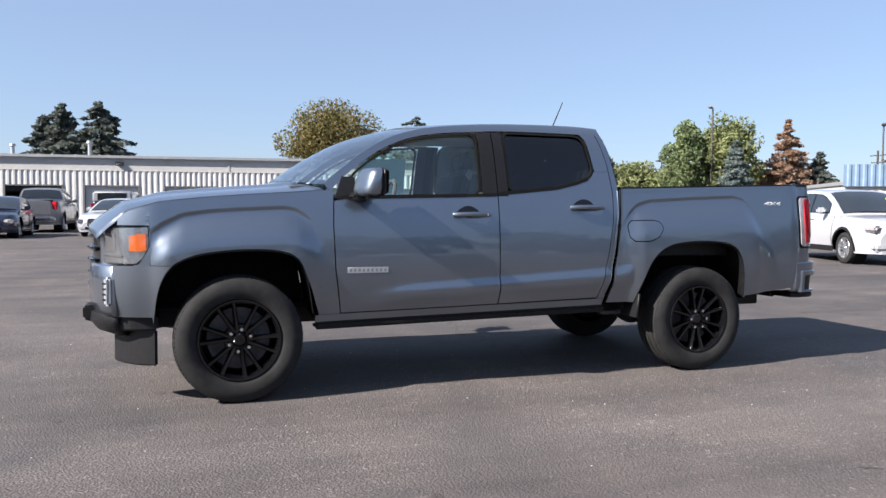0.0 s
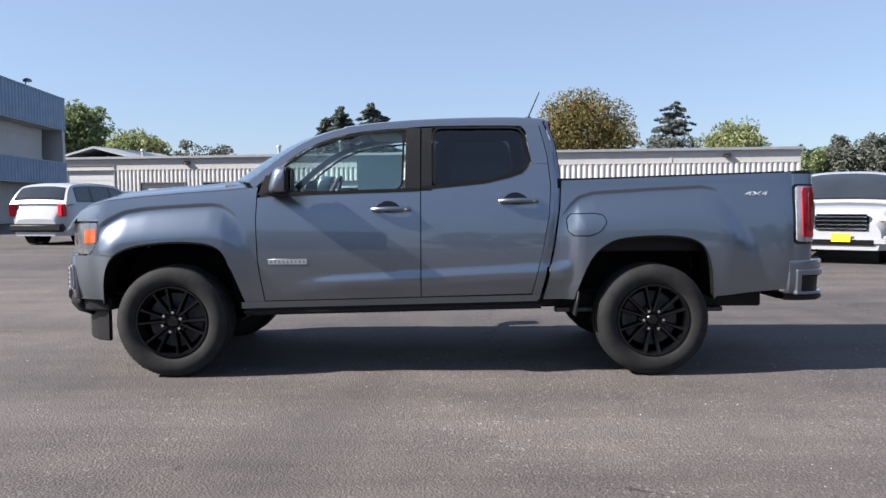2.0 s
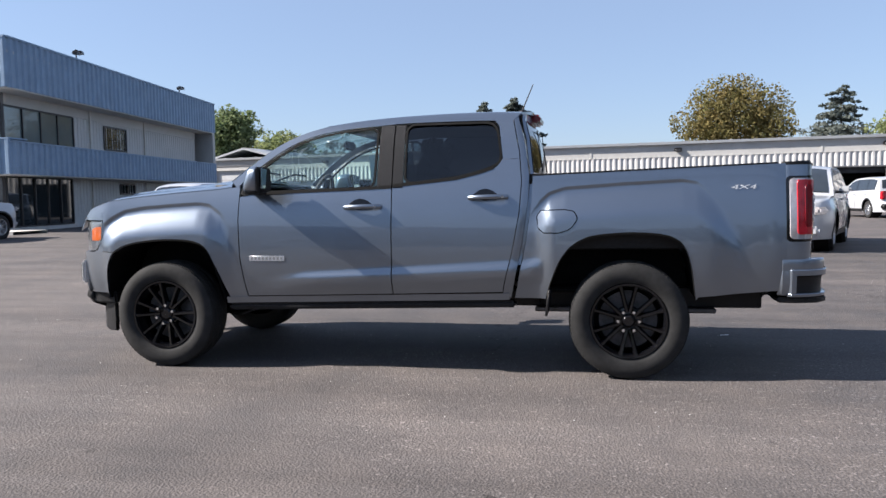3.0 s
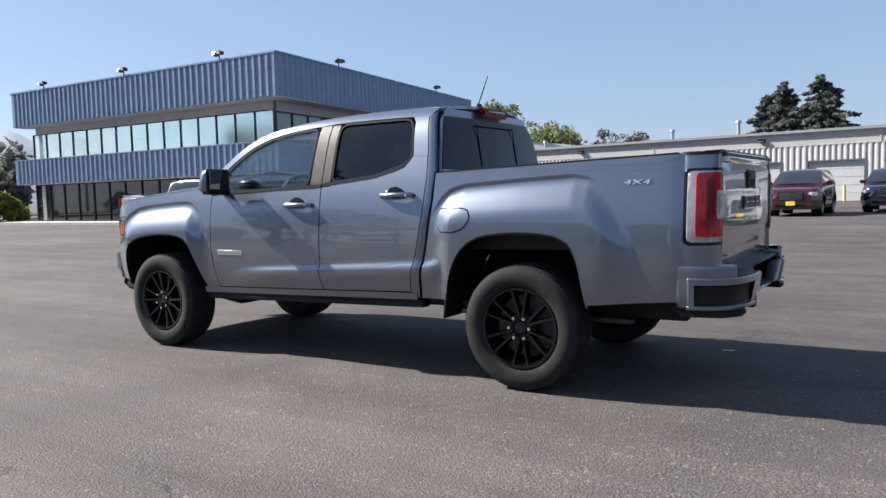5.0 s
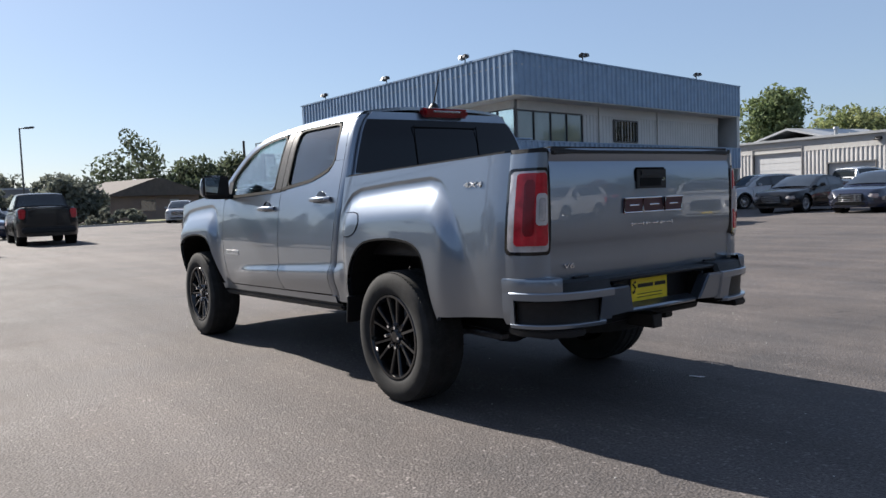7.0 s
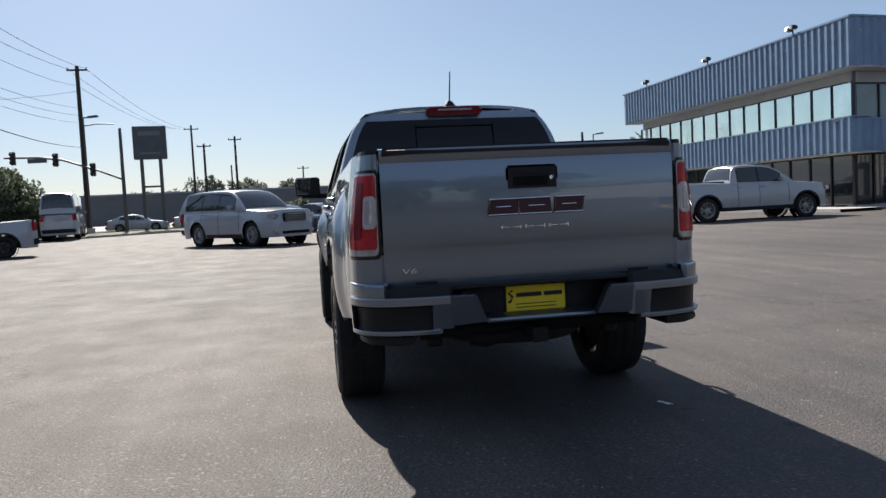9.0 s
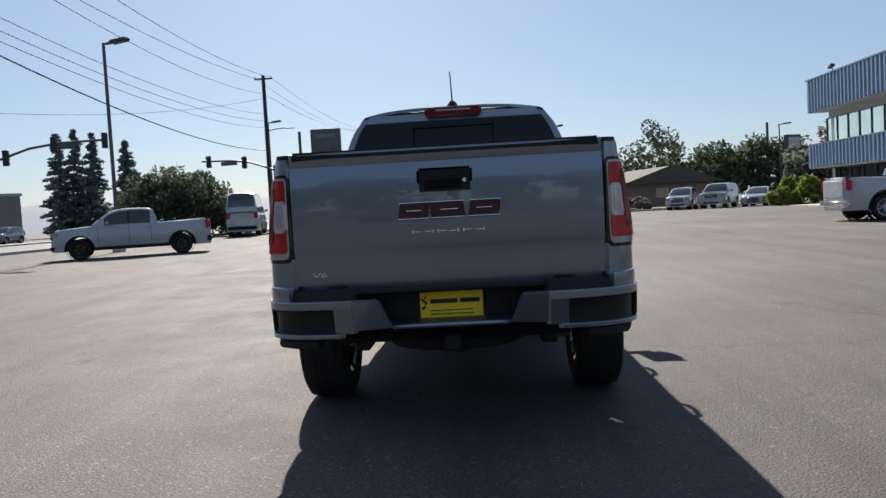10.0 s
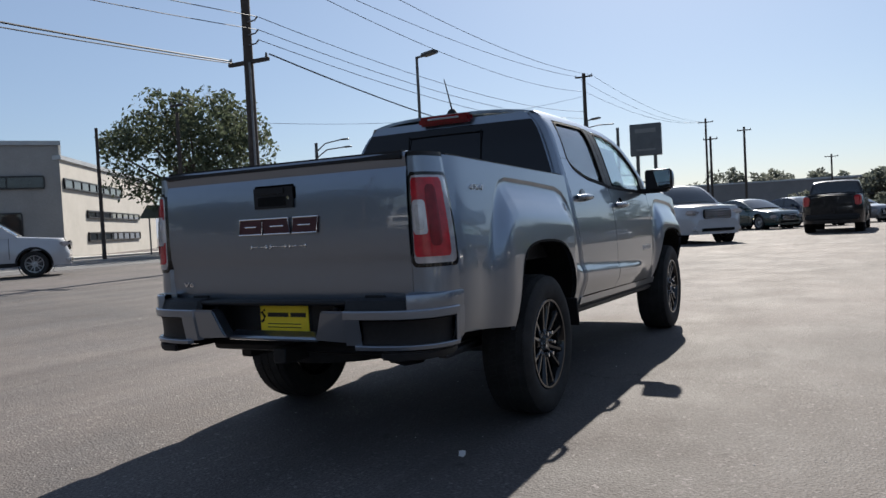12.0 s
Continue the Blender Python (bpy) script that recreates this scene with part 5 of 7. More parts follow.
def white_building():
    B = thing("service_building", pose(0, 0, 0), "long low white ribbed steel service building with bay doors", "building")
    F = Face((-33.5, 54.6), (24.0, 45.6))
    L = F.L
    doors = [(3.8, 8.4, 4.03, "shut"), (10.4, 14.2, 2.65, "shut"), (15.5, 19.3, 2.65, "open"), (20.95, 24.6, 2.65, "open"), (25.85, 29.4, 2.65, "shut"), (30.95, 34.4, 2.65, "shut"), (35.8, 39.2, 2.65, "shut"),
             (40.7, 44.1, 2.65, "shut"), (45.3, 48.7, 2.65, "shut"), (50.4, 53.5, 2.72, "open"), (54.6, 57.4, 2.72, "shut")]
    a = 0.0
    for d0, d1, zt, st in doors + [(L, L, 2.65, "")]:
        if d0 - a > 0.05:
            F.ribbed("ribbed_wall", a, d0, 0.0, 3.62, 0, 0.36, 0.05, M_WHITERIB, B)
        if d1 > d0:
            if zt < 3.6:
                F.ribbed("ribbed_wall", d0, d1, zt, 3.62, 0, 0.36, 0.05, M_WHITERIB, B)
            F.slab("door_trim", d0, d0 + 0.09, 0, zt, -0.05, 0.065, M_FIXTURE, B)
            F.slab("door_trim", d1 - 0.09, d1, 0, zt, -0.05, 0.065, M_FIXTURE, B)
            F.slab("door_trim", d0, d1, zt - 0.09, zt, -0.06, 0.066, M_FIXTURE, B)
            if st == "shut":
                dr = F.slab("bay_door", d0 + 0.09, d1 - 0.09, 0.02, zt - 0.09, -0.20, -0.16, M_DOOR_W, B, "pale shut sectional bay door")
                n = 5 if zt < 3 else 7
                for k in range(n):
                    h = (zt - 0.11) / n
                    F.slab("door_panel", d0 + 0.10, d1 - 0.10, 0.03 + k * h, 0.03 + (k + 1) * h - 0.025, -0.16, -0.12, M_DOOR_W, dr)
            else:
                # raised door's edge takes the painted interior shade
                F.slab("bay_door", d0 + 0.09, d1 - 0.09, zt - 0.45, zt - 0.1, -0.2, -0.15, M_INNERSHADE, B)
        a = d1
    F.slab("upper_wall", 0, L, 3.62, 4.45, -0.2, 0.02, M_CREAM, B, "plain cream upper wall band")
    F.slab("wall_flashing", 0, L, 3.60, 3.64, 0.0, 0.06, M_CREAM, B)
    for s_ in (20.4, 49.8, 35.2):
        F.slab("wall_seam", s_ - 0.06, s_ + 0.06, 3.65, 4.44, 0.02, 0.05, M_CREAM, B)
    F.slab("eave", -0.1, L + 0.15, 4.45, 4.62, -0.5, 0.25, M_ROOFMETAL, B, "grey metal eave trim")
    F.slab("back_wall", 0, L, 0, 4.45, -14.2, -14, M_CREAM, B)
    F.slab("end_wall", 0, 0.2, 0, 4.45, -14, -0.2, M_CREAM, B)
    F.slab("end_wall", L - 0.2, L, 0, 4.45, -14, -0.2, M_CREAM, B)
    F.slab("inner_wall", 0.3, L - 0.3, 0, 4.4, -9.0, -8.8, M_INNERSHADE, B)
    bm = bmesh.new()
    for p in ((0, 4.62, 0.1), (L, 4.62, 0.1), (L, 4.95, -7), (0, 4.95, -7), (L, 4.5, -14.2), (0, 4.5, -14.2)):
        bm.verts.new(F.at(p[0], p[1], p[2]))
    bm.verts.ensure_lookup_table()
    bm.faces.new([bm.verts[i] for i in (0, 1, 2, 3)])
    bm.faces.new([bm.verts[i] for i in (3, 2, 4, 5)])
    rf = part("roof", bm, M_ROOFMETAL, B, smooth=False)
    md = rf.modifiers.new("thick", "SOLIDIFY")
    md.thickness = 0.08
    # cap screws and ridges along the eave
    for i in range(40):
        q = F.at(0.7 + i * (L - 1.4) / 39, 4.63, 0.1)
        part("roof_rib", box(q, (0.10, 0.30, 0.05), 0.01, (0, 0, -9)), M_ROOFMETAL, B)
    for a_ in (14.3, 28.1, 41.0, 53.4):
        w = thing("wall_lamp", Matrix.Translation(F.at(a_, 4.08, 0.02)), "dark wall lamp under the eave", "wall lamp", "wall lamps")
        part("lamp_body", box((0.05, -0.12, 0), (0.50, 0.24, 0.22), 0.04, (25, 0, -9), 2), M_DARKFRAME, w)
        part("lens", box((0.05, -0.22, -0.06), (0.40, 0.05, 0.12), 0.01, (25, 0, -9)), M_FIXTURE, w)
    for a_, h in ((20.5, 0.6), (25.5, 0.9), (9.0, 0.5)):
        v = thing("roof_vent", Matrix.Translation(F.at(a_, 4.75, -3)), "pale metal flue on the roof", "roof vent", "roof vents")
        part("flue", cyl((0, 0, -0.1), (0, 0, h), 0.13, 0.13, 14), M_ROOFMETAL, v)
        part("cowl", cyl((0, 0, h), (0, 0, h + 0.16), 0.22, 0.18, 14), M_ROOFMETAL, v)
    for a_ in (14.45, 18.5, 23.65, 24.45, 28.5, 33.3):
        b = thing("bollard", Matrix.Translation(F.at(a_, 0, 0.35)), "pale yellow steel bollard beside a bay", "bollard", "bay bollards")
        part("post", cyl((0, 0, 0), (0, 0, 1.0), 0.09, 0.09, 12), mat("bollard_yellow", (0.55, 0.5, 0.28), 0.6, vary=0.15, scale=6) if a_ < 14.5 else bpy.data.materials["bollard_yellow"], b)
    return B


white_building()


def gable_shed():
    B = thing("rear_shed", pose(0, 0, 0), "low grey shed with a pitched metal roof behind the lot", "shed")
    F = Face((-33, 58), (-24, 56.5))
    F.slab("wall", 0, 9, 0, 4.4, -10, 0, M_CREAM, B)
    bm = prism([(-0.3, 4.35), (4.5, 5.55), (9.3, 4.35), (9.3, 4.5), (4.5, 5.72), (-0.3, 4.5)], -0.2, 10)
    bmesh.ops.transform(bm, matrix=Matrix.Translation((-33, 58, 0)) @ Matrix.Rotation(-0.165, 4, "Z"), verts=bm.verts)
    part("roof", bm, M_ROOFMETAL, B, smooth=False)


gable_shed()


def block_building(name, label, p0, p1, depth, h, wall, windows=(), roof_h=0.3):
    """A plain flat-roofed building on the line p0 to p1: windows as (from, to, sill, head, panes)."""
    B = thing(name, pose(0, 0, 0), label, "building")
    F = Face(p0, p1)
    F.slab("wall", 0, F.L, 0, h, -depth, 0, wall, B)
    F.slab("parapet", -0.15, F.L + 0.15, h, h + roof_h, -depth, 0.15, M_ROOFMETAL, B)
    for a0, a1, z0, z1, n in windows:
        F.window("window", a0, a1, z0, z1, 0.14, n, M_DARKGLASS, B, 0.1)
    return B


# lighter copy of the office wall, for its sunlit side
M_SUNLITWALL = mat("sunlit_side_wall", (0.40, 0.38, 0.345), 0.8, vary=0.08, scale=0.6, fine=0.2)
M_GREYWALL = mat("grey_block_wall", (0.19, 0.18, 0.175), 0.85, vary=0.1, scale=0.5, fine=0.2)
M_HOUSE = mat("brown_house_wall", (0.20, 0.15, 0.12), 0.8, vary=0.15, scale=1.0)
# offices across the street, with shaded and sunlit sides painted into the wall colours
KX, KY = -29.4, -46.3
block_building("office_block", "two-storey office block painted in its shaded grey, with dark window bands", (KX + 24.4, KY - 17.5), (KX, KY), 12, 7.9, mat("shaded_side_wall", (0.26, 0.255, 0.25), 0.8, vary=0.08, scale=0.6, fine=0.2), ((22.2, 29.0, 4.9, 5.8, 3), (10.0, 20.5, 4.9, 5.8, 5), (20.5, 27.5, 0.6, 3.3, 4), (8, 18, 0.9, 3.2, 5)))
block_building("office_wing", "office wing painted in its sunlit pale tone, with dark horizontal window bands", (KX - 0.02, KY - 0.01), (KX - 24, KY - 18.0), 8, 6.9, M_SUNLITWALL, ((0.5, 16.0, 4.9, 5.65, 8), (5.5, 22.0, 2.9, 3.5, 8), (5.5, 22.0, 1.1, 1.8, 8)))
block_building("store_building", "dark low commercial building across the road", (-63.5, -57.5), (-74, -49), 12, 5.0, M_GREYWALL, ((2, 8, 0.6, 2.8, 4),))
block_building("store_building", "long low building beyond the lot", (-142, -40), (-150, 30), 20, 5.4, M_GREYWALL)
hs = thing("house", pose(-81, 19.4, 0, 0, 0, 14), "brown single-storey house with a hipped grey roof among trees", "house")
part("wall", box((0, 0, 1.28), (9, 10, 2.5), 0.02), M_HOUSE, hs, smooth=False)
part("roof", prism([(-6.0, 2.5), (6.0, 2.5), (0.4, 4.3), (-0.4, 4.3)], -5.2, 5.2, "x"), mat("brown_shingle_roof", (0.085, 0.072, 0.064), 0.9, vary=0.2, scale=2, fine=0.3), hs, smooth=False)
part("window", box((4.53, -1.0, 1.5), (0.08, 1.6, 1.1), 0.02), M_DARKGLASS, hs)
part("door", box((4.53, 2.0, 1.05), (0.08, 1.0, 2.1), 0.02), M_CREAM, hs)
sh = block_building("show_room", "white showroom with a blue fascia past the lot", (49.5, 43.5), (80, 26), 15, 3.4, M_CREAM)
Face((49.5, 43.5), (80, 26)).ribbed("fascia", 0, 34, 3.3, 5.1, 0.25, 0.6, 0.08, M_BLUE, sh)

# ---------- road, verge and kerb beyond the lot ----------
M_ROAD = mat("street_asphalt", (0.075, 0.074, 0.074), 0.75, vary=0.18, scale=0.5, fine=0.3, bump=0.25, bump_scale=90)
M_KERB = mat("kerb_concrete", (0.40, 0.38, 0.36), 0.85, vary=0.15, scale=2, fine=0.3)
M_GRASS = mat("dry_verge_grass", (0.10, 0.115, 0.04), 0.95, color2=(0.17, 0.15, 0.075), scale=1.2, bump=0.6, bump_scale=30)
M_LINE = mat("worn_road_paint", (0.55, 0.54, 0.50), 0.7, vary=0.25, scale=3)


def strip(name, label, pts, w, h, material, z=0.0):
    """A flat strip of width w along points, h thick."""
    P, pts = [], [Vector((*p, 0)) for p in pts]
    for i, p in enumerate(pts):
        t = (pts[min(len(pts) - 1, i + 1)] - pts[max(0, i - 1)]).normalized()
        n = Vector((-t.y, t.x, 0))
        P.append([p + n * w / 2 + Vector((0, 0, z)), p + n * w / 2 + Vector((0, 0, z + h)), p - n * w / 2 + Vector((0, 0, z + h)), p - n * w / 2 + Vector((0, 0, z))])
    ob = sheet(name, P, material, None, sharp=20)
    fix_normals(ob)
    return tagged(ob, label, name.replace("_", " "), kind="structure")


STREET = [(120, -33), (40, -32.5), (-20, -32), (-60, -31), (-110, -29), (-300, -20)]
strip("road", "grey asphalt street past the lot", STREET, 15, 0.006, M_ROAD)
strip("road", "grey asphalt cross street", [(-82, 120), (-84, 30), (-86, -30), (-92, -120)], 13, 0.010, M_ROAD)
for off in (-3.6, 3.6):
    strip("lane_line", "worn white lane line", [(x, y + off) for x, y in STREET], 0.12, 0.012, M_LINE)
strip("kerb", "pale concrete kerb at the street edge", [(-20, -23.8), (-45, -23.2), (-58, -21.0), (-66, -14.0), (-70, -4.0), (-73, 8.0)], 0.22, 0.15, M_KERB)
strip("kerb", "low concrete kerb along the lot", [(-46, -14.5), (-50, -10.0), (-52, -4.0), (-54, 4.0), (-57, 15.0), (-62, 26)], 0.2, 0.14, M_KERB)
strip("verge", "dry grass verge beside the street", [(-46, -19), (-56, -14), (-60, -6), (-64, 6), (-68, 20), (-72, 36)], 8.0, 0.10, M_GRASS)
strip("pavement", "pale concrete walk by the dealership", [(-43, 20.4), (-30, 20.2), (-19.8, 20.0)], 1.8, 0.12, M_CONCRETE)
strip("pavement", "pale concrete walk across the street", [(120, -42.2), (-20, -41.2), (-70, -40)], 2.4, 0.13, M_CONCRETE)


# ---------- other vehicles ----------
M_CGLASS = mat("dark_car_glass", (0.018, 0.022, 0.026), 0.03, coat=0.6, vary=0.25, scale=2)
P_WHITE = mat("white_car_paint", (0.36, 0.37, 0.39), 0.3, coat=1.0, vary=0.03, scale=3)
P_SILVER = paint_mat("silver_car_paint", (0.42, 0.44, 0.46), 0.5, 0.35, 0.15)
P_PEWTER = paint_mat("pewter_car_paint", (0.20, 0.20, 0.205), 0.5, 0.35, 0.15)
P_BLACK = mat("black_car_paint", (0.006, 0.006, 0.007), 0.25, coat=0.35, spec=0.3, vary=0.2, scale=3)
P_NAVY = mat("navy_car_paint", (0.012, 0.016, 0.035), 0.25, coat=1.0, vary=0.2, scale=3)
P_RED = mat("maroon_car_paint", (0.07, 0.010, 0.016), 0.25, 0.2, coat=1.0, vary=0.15, scale=3)
P_GREYC = paint_mat("grey_car_paint", (0.12, 0.12, 0.125), 0.5, 0.35, 0.15)
M_ALLOY = mat("alloy_rim", (0.42, 0.43, 0.45), 0.3, 0.85, vary=0.1, scale=10)

SHAPES = {
    # length, width, height, clearance, wheel radius, front axle, rear axle, deck line (hood, belt, tail) and cabin outline, all along the car
    "suv": dict(L=4.75, W=1.90, H=1.72, lo=0.26, R=0.36, ax=(0.93, 3.72), deck=[(0.0, 0.72), (0.06, 0.92), (0.20, 1.00), (1.25, 1.10), (1.5, 1.12), (4.55, 1.18), (4.70, 1.05), (4.75, 0.7)],
                cabin=[(1.15, 1.08), (2.0, 1.62), (2.5, 1.70), (3.9, 1.70), (4.35, 1.62), (4.66, 1.12)], wins=[(1.72, 2.55), (2.62, 3.45), (3.52, 4.15)]),
    "big_suv": dict(L=5.33, W=2.04, H=1.92, lo=0.30, R=0.41, ax=(1.0, 4.07), deck=[(0.0, 0.75), (0.03, 1.05), (0.12, 1.14), (1.3, 1.22), (1.6, 1.23), (5.1, 1.26), (5.28, 1.1), (5.33, 0.75)],
                    cabin=[(1.35, 1.2), (2.05, 1.78), (2.6, 1.90), (4.6, 1.90), (5.0, 1.84), (5.25, 1.22)], wins=[(1.95, 2.8), (2.88, 3.8), (3.88, 4.85)]),
    "sedan": dict(L=4.90, W=1.86, H=1.45, lo=0.20, R=0.34, ax=(0.92, 3.76), deck=[(0.0, 0.55), (0.06, 0.70), (0.25, 0.80), (1.45, 0.93), (1.7, 0.95), (3.9, 1.02), (4.75, 1.02), (4.88, 0.85), (4.90, 0.6)],
                  cabin=[(1.35, 0.92), (2.25, 1.36), (2.7, 1.43), (3.2, 1.42), (3.65, 1.34), (4.40, 1.01)], wins=[(1.85, 2.75), (2.82, 3.75)]),
    "pickup": dict(L=5.85, W=2.03, H=1.90, lo=0.34, R=0.41, ax=(1.0, 4.72), deck=[(0.0, 0.75), (0.03, 1.05), (0.12, 1.16), (1.3, 1.26), (1.6, 1.28), (3.85, 1.30), (5.78, 1.36), (5.85, 1.30)],
                   cabin=[(1.40, 1.24), (2.1, 1.78), (2.6, 1.89), (3.5, 1.88), (3.72, 1.80), (3.86, 1.28)], wins=[(1.95, 2.75), (2.83, 3.55)]),
    "van": dict(L=6.0, W=2.05, H=2.75, lo=0.32, R=0.36, ax=(0.95, 4.6), deck=[(0.0, 0.7), (0.05, 1.05), (0.6, 1.25), (1.0, 1.5), (5.95, 1.5), (6.0, 1.4)],
                cabin=[(0.75, 1.35), (1.6, 2.45), (2.0, 2.68), (5.5, 2.70), (5.9, 2.6), (5.98, 1.5)], wins=[(1.5, 2.4), (2.6, 4.0), (4.1, 5.6)]),
}


def car(kind, paint, label, x, y, head, category="car", group="", rims=None, plate=None, dark_nose=False, canopy=False, scale=1.0, trim=None):
    """A vehicle whose middle stands at x, y and whose nose points along head (degrees)."""
    d = SHAPES[kind]
    L, W, H, lo, R = d["L"], d["W"], d["H"], d["lo"], d["R"]
    name = {"suv": "suv", "big_suv": "suv", "sedan": "sedan", "pickup": "pickup_truck", "van": "van"}[kind]
    C = thing(name, pose(x, y, 0, 0, 0, head + 180), label, category, group)
    C.scale = (scale, scale, scale)
    hw = W / 2
    X = lambda a: a - L / 2
    deck = lambda a: lerp_table(d["deck"], a)
    xs = set(np.linspace(0, L, 34))
    for ax in d["ax"]:
        xs |= {ax + (R + 0.07) * math.cos(t) for t in np.linspace(0, math.pi, 17)} | {ax - R - 0.075, ax + R + 0.075}
    xs = sorted(a for a in xs if 0 <= a <= L)
    def low(a):
        z = lo
        for ax in d["ax"]:
            q = (R + 0.07) ** 2 - (a - ax) ** 2
            if q > 0:
                z = max(z, R + math.sqrt(q))
        return z
    def wide(a, z, top):
        e = min(a, L - a)
        w = hw - (0.32 * (1 - min(1, e / 0.55)) ** 2.2)
        f = (z - lo) / max(0.01, top - lo)
        w -= 0.05 * max(0, 0.35 - f) / 0.35 + 0.10 * max(0, f - 0.55) ** 2 / 0.2
        for ax in d["ax"]:
            w += 0.025 * max(0, 1 - abs(math.hypot(a - ax, z - R) - R - 0.10) / 0.16)
        return w
    P = []
    for a in xs:
        top = deck(a)
        bz = min(low(a), top - 0.03)
        zs = [bz + (top - bz) * t for t in (0, 0.08, 0.25, 0.45, 0.62, 0.78, 0.90, 0.97)]
        side = [(X(a), wide(a, z, top), z) for z in zs]
        we = side[-1][1]
        deckr = [(X(a), we * t, top + 0.035 * (1 - t * t)) for t in (0.96, 0.8, 0.5, 0.0)]
        row = side + deckr
        P.append([(p[0], -p[1], p[2]) for p in row] + [(p[0], p[1], p[2]) for p in row[::-1][1:]])
    body = sheet("body", P, paint, C, sharp=38)
    fix_normals(body)
    for end in (0, -1):
        bm = bmesh.new()
        vs = [bm.verts.new(p) for p in P[end]]
        bm.faces.new(vs)
        part("nose_panel" if end == 0 else "tail_panel", bm, paint, C, smooth=False)
    part("floor_pan", box((0, 0, lo + 0.08), (L * 0.94, W * 0.80, 0.12), 0.02), M_LINER, C)
    # cabin
    cab = d["cabin"]
    def cw(z):
        b, t = cab[0][1], max(q[1] for q in cab)
        f = max(0, (z - b) / (t - b))
        return hw * (0.93 - 0.19 * f ** 1.25)
    outline = curve_pts(cab, 26)
    P = []
    for a, z in outline:
        w = cw(z)
        P.append([(X(a), w * t, z + 0.045 * (1 - abs(t) ** 3) * (1 if z > cab[0][1] + 0.2 else 0.5)) for t in np.linspace(-1, 1, 13)])
    fix_normals(sheet("roof", P, paint, C, sharp=35))
    base = lambda a: deck(a) - 0.05
    for s in (-1, 1):
        P = []
        for a, z in outline:
            P.append([(X(a), s * cw(base(a) + (z - base(a)) * t), base(a) + (z - base(a)) * t) for t in (0, 0.25, 0.5, 0.75, 1)])
        fix_normals(sheet("cabin_side", P, paint, C, sharp=35))
        topz = lambda a: float(np.interp(a, outline[:, 0], outline[:, 1]))
        for a0, a1 in d["wins"]:
            P = []
            for a in np.linspace(a0, a1, 9):
                z0, z1 = deck(a) + 0.035, topz(a) - 0.085
                z1 = max(z1, z0 + 0.02)
                P.append([(X(a), s * (cw(z0 + (z1 - z0) * t) + 0.008), z0 + (z1 - z0) * t) for t in (0, 0.33, 0.66, 1)])
            ob = sheet("side_window", P, M_CGLASS, C, back=(0, -s * 0.006, 0))
            fix_normals(ob)
        a0, a1 = d["wins"][0][0] - 0.03, d["wins"][-1][1] + 0.03
        P = []
        for a in np.linspace(a0, a1, 22):
            z0 = deck(a) + 0.015
            z1 = max(topz(a) - 0.065, z0 + 0.02)
            P.append([(X(a), s * (cw(z0 + (z1 - z0) * t) + 0.003), z0 + (z1 - z0) * t) for t in (0, 0.33, 0.66, 1)])
        fix_normals(sheet("window_surround", P, M_GLOSSBLACK, C, back=(0, -s * 0.006, 0)))
        for ax in d["ax"]:
            P = []
            for t in np.linspace(-0.12, math.pi + 0.12, 23):
                row = []
                for r in (R + 0.066, R + 0.085, R + 0.125):
                    a, z = ax + r * math.cos(t), R + r * math.sin(t)
                    row.append((X(a), s * (wide(min(L, max(0, a)), z, deck(min(L, max(0, a)))) + (0.012 if r < R + 0.12 else 0.002)), z))
                P.append(row)
            fix_normals(sheet("arch_trim", P, paint if kind in ("sedan", "big_suv") else M_BLACK, C, back=(0, -s * 0.01, 0)))
        cuts = [d["wins"][0][0] - 0.28] + [w[1] + 0.035 for w in d["wins"][:2]]
        for a in cuts:
            z0, z1 = lo + 0.12, deck(a) + 0.01
            P = [[(X(a + q), s * (wide(a, z0 + (z1 - z0) * t, deck(a)) + 0.003), z0 + (z1 - z0) * t) for q in (-0.007, 0.007)] for t in np.linspace(0, 1, 9) if low(a) < z0 + (z1 - z0) * t]
            if len(P) > 2:
                fix_normals(sheet("door_seam", P, M_LINER, C, back=(0, -s * 0.004, 0)))
        P = []
        for a in np.linspace(d["ax"][0] + R + 0.10, d["ax"][1] - R - 0.10, 12):
            P.append([(X(a), s * (wide(a, z, deck(a)) + 0.008), z) for z in (lo + 0.005, lo + 0.06, lo + 0.13)])
        fix_normals(sheet("sill_cladding", P, M_BLACK if kind != "sedan" else paint, C, back=(0, -s * 0.01, 0)))
    def screen(nm, i0, i1, f0, f1, o):
        # pane over a stretch of the roof's outline
        seg = outline[i0:i1 + 1]
        q = np.concatenate([[0], np.cumsum(np.linalg.norm(np.diff(seg, axis=0), axis=1))])
        P = []
        for f in np.linspace(f0, f1, 7):
            a, z = np.interp(f * q[-1], q, seg[:, 0]), np.interp(f * q[-1], q, seg[:, 1])
            w = cw(z) * 0.90
            P.append([(X(a) + o, w * t, z + 0.045 * (1 - abs(t) ** 3) + 0.012) for t in np.linspace(-1, 1, 9)])
        ob = sheet(nm, P, M_CGLASS, C, back=(0, 0, -0.006))
        fix_normals(ob)
    tops = [i for i, q in enumerate(outline) if q[1] > H - 0.12]
    screen("windshield", 0, tops[0], 0.10, 1.0, -0.016)
    screen("back_window", tops[-1], len(outline) - 1, 0.10, 0.78, 0.016)
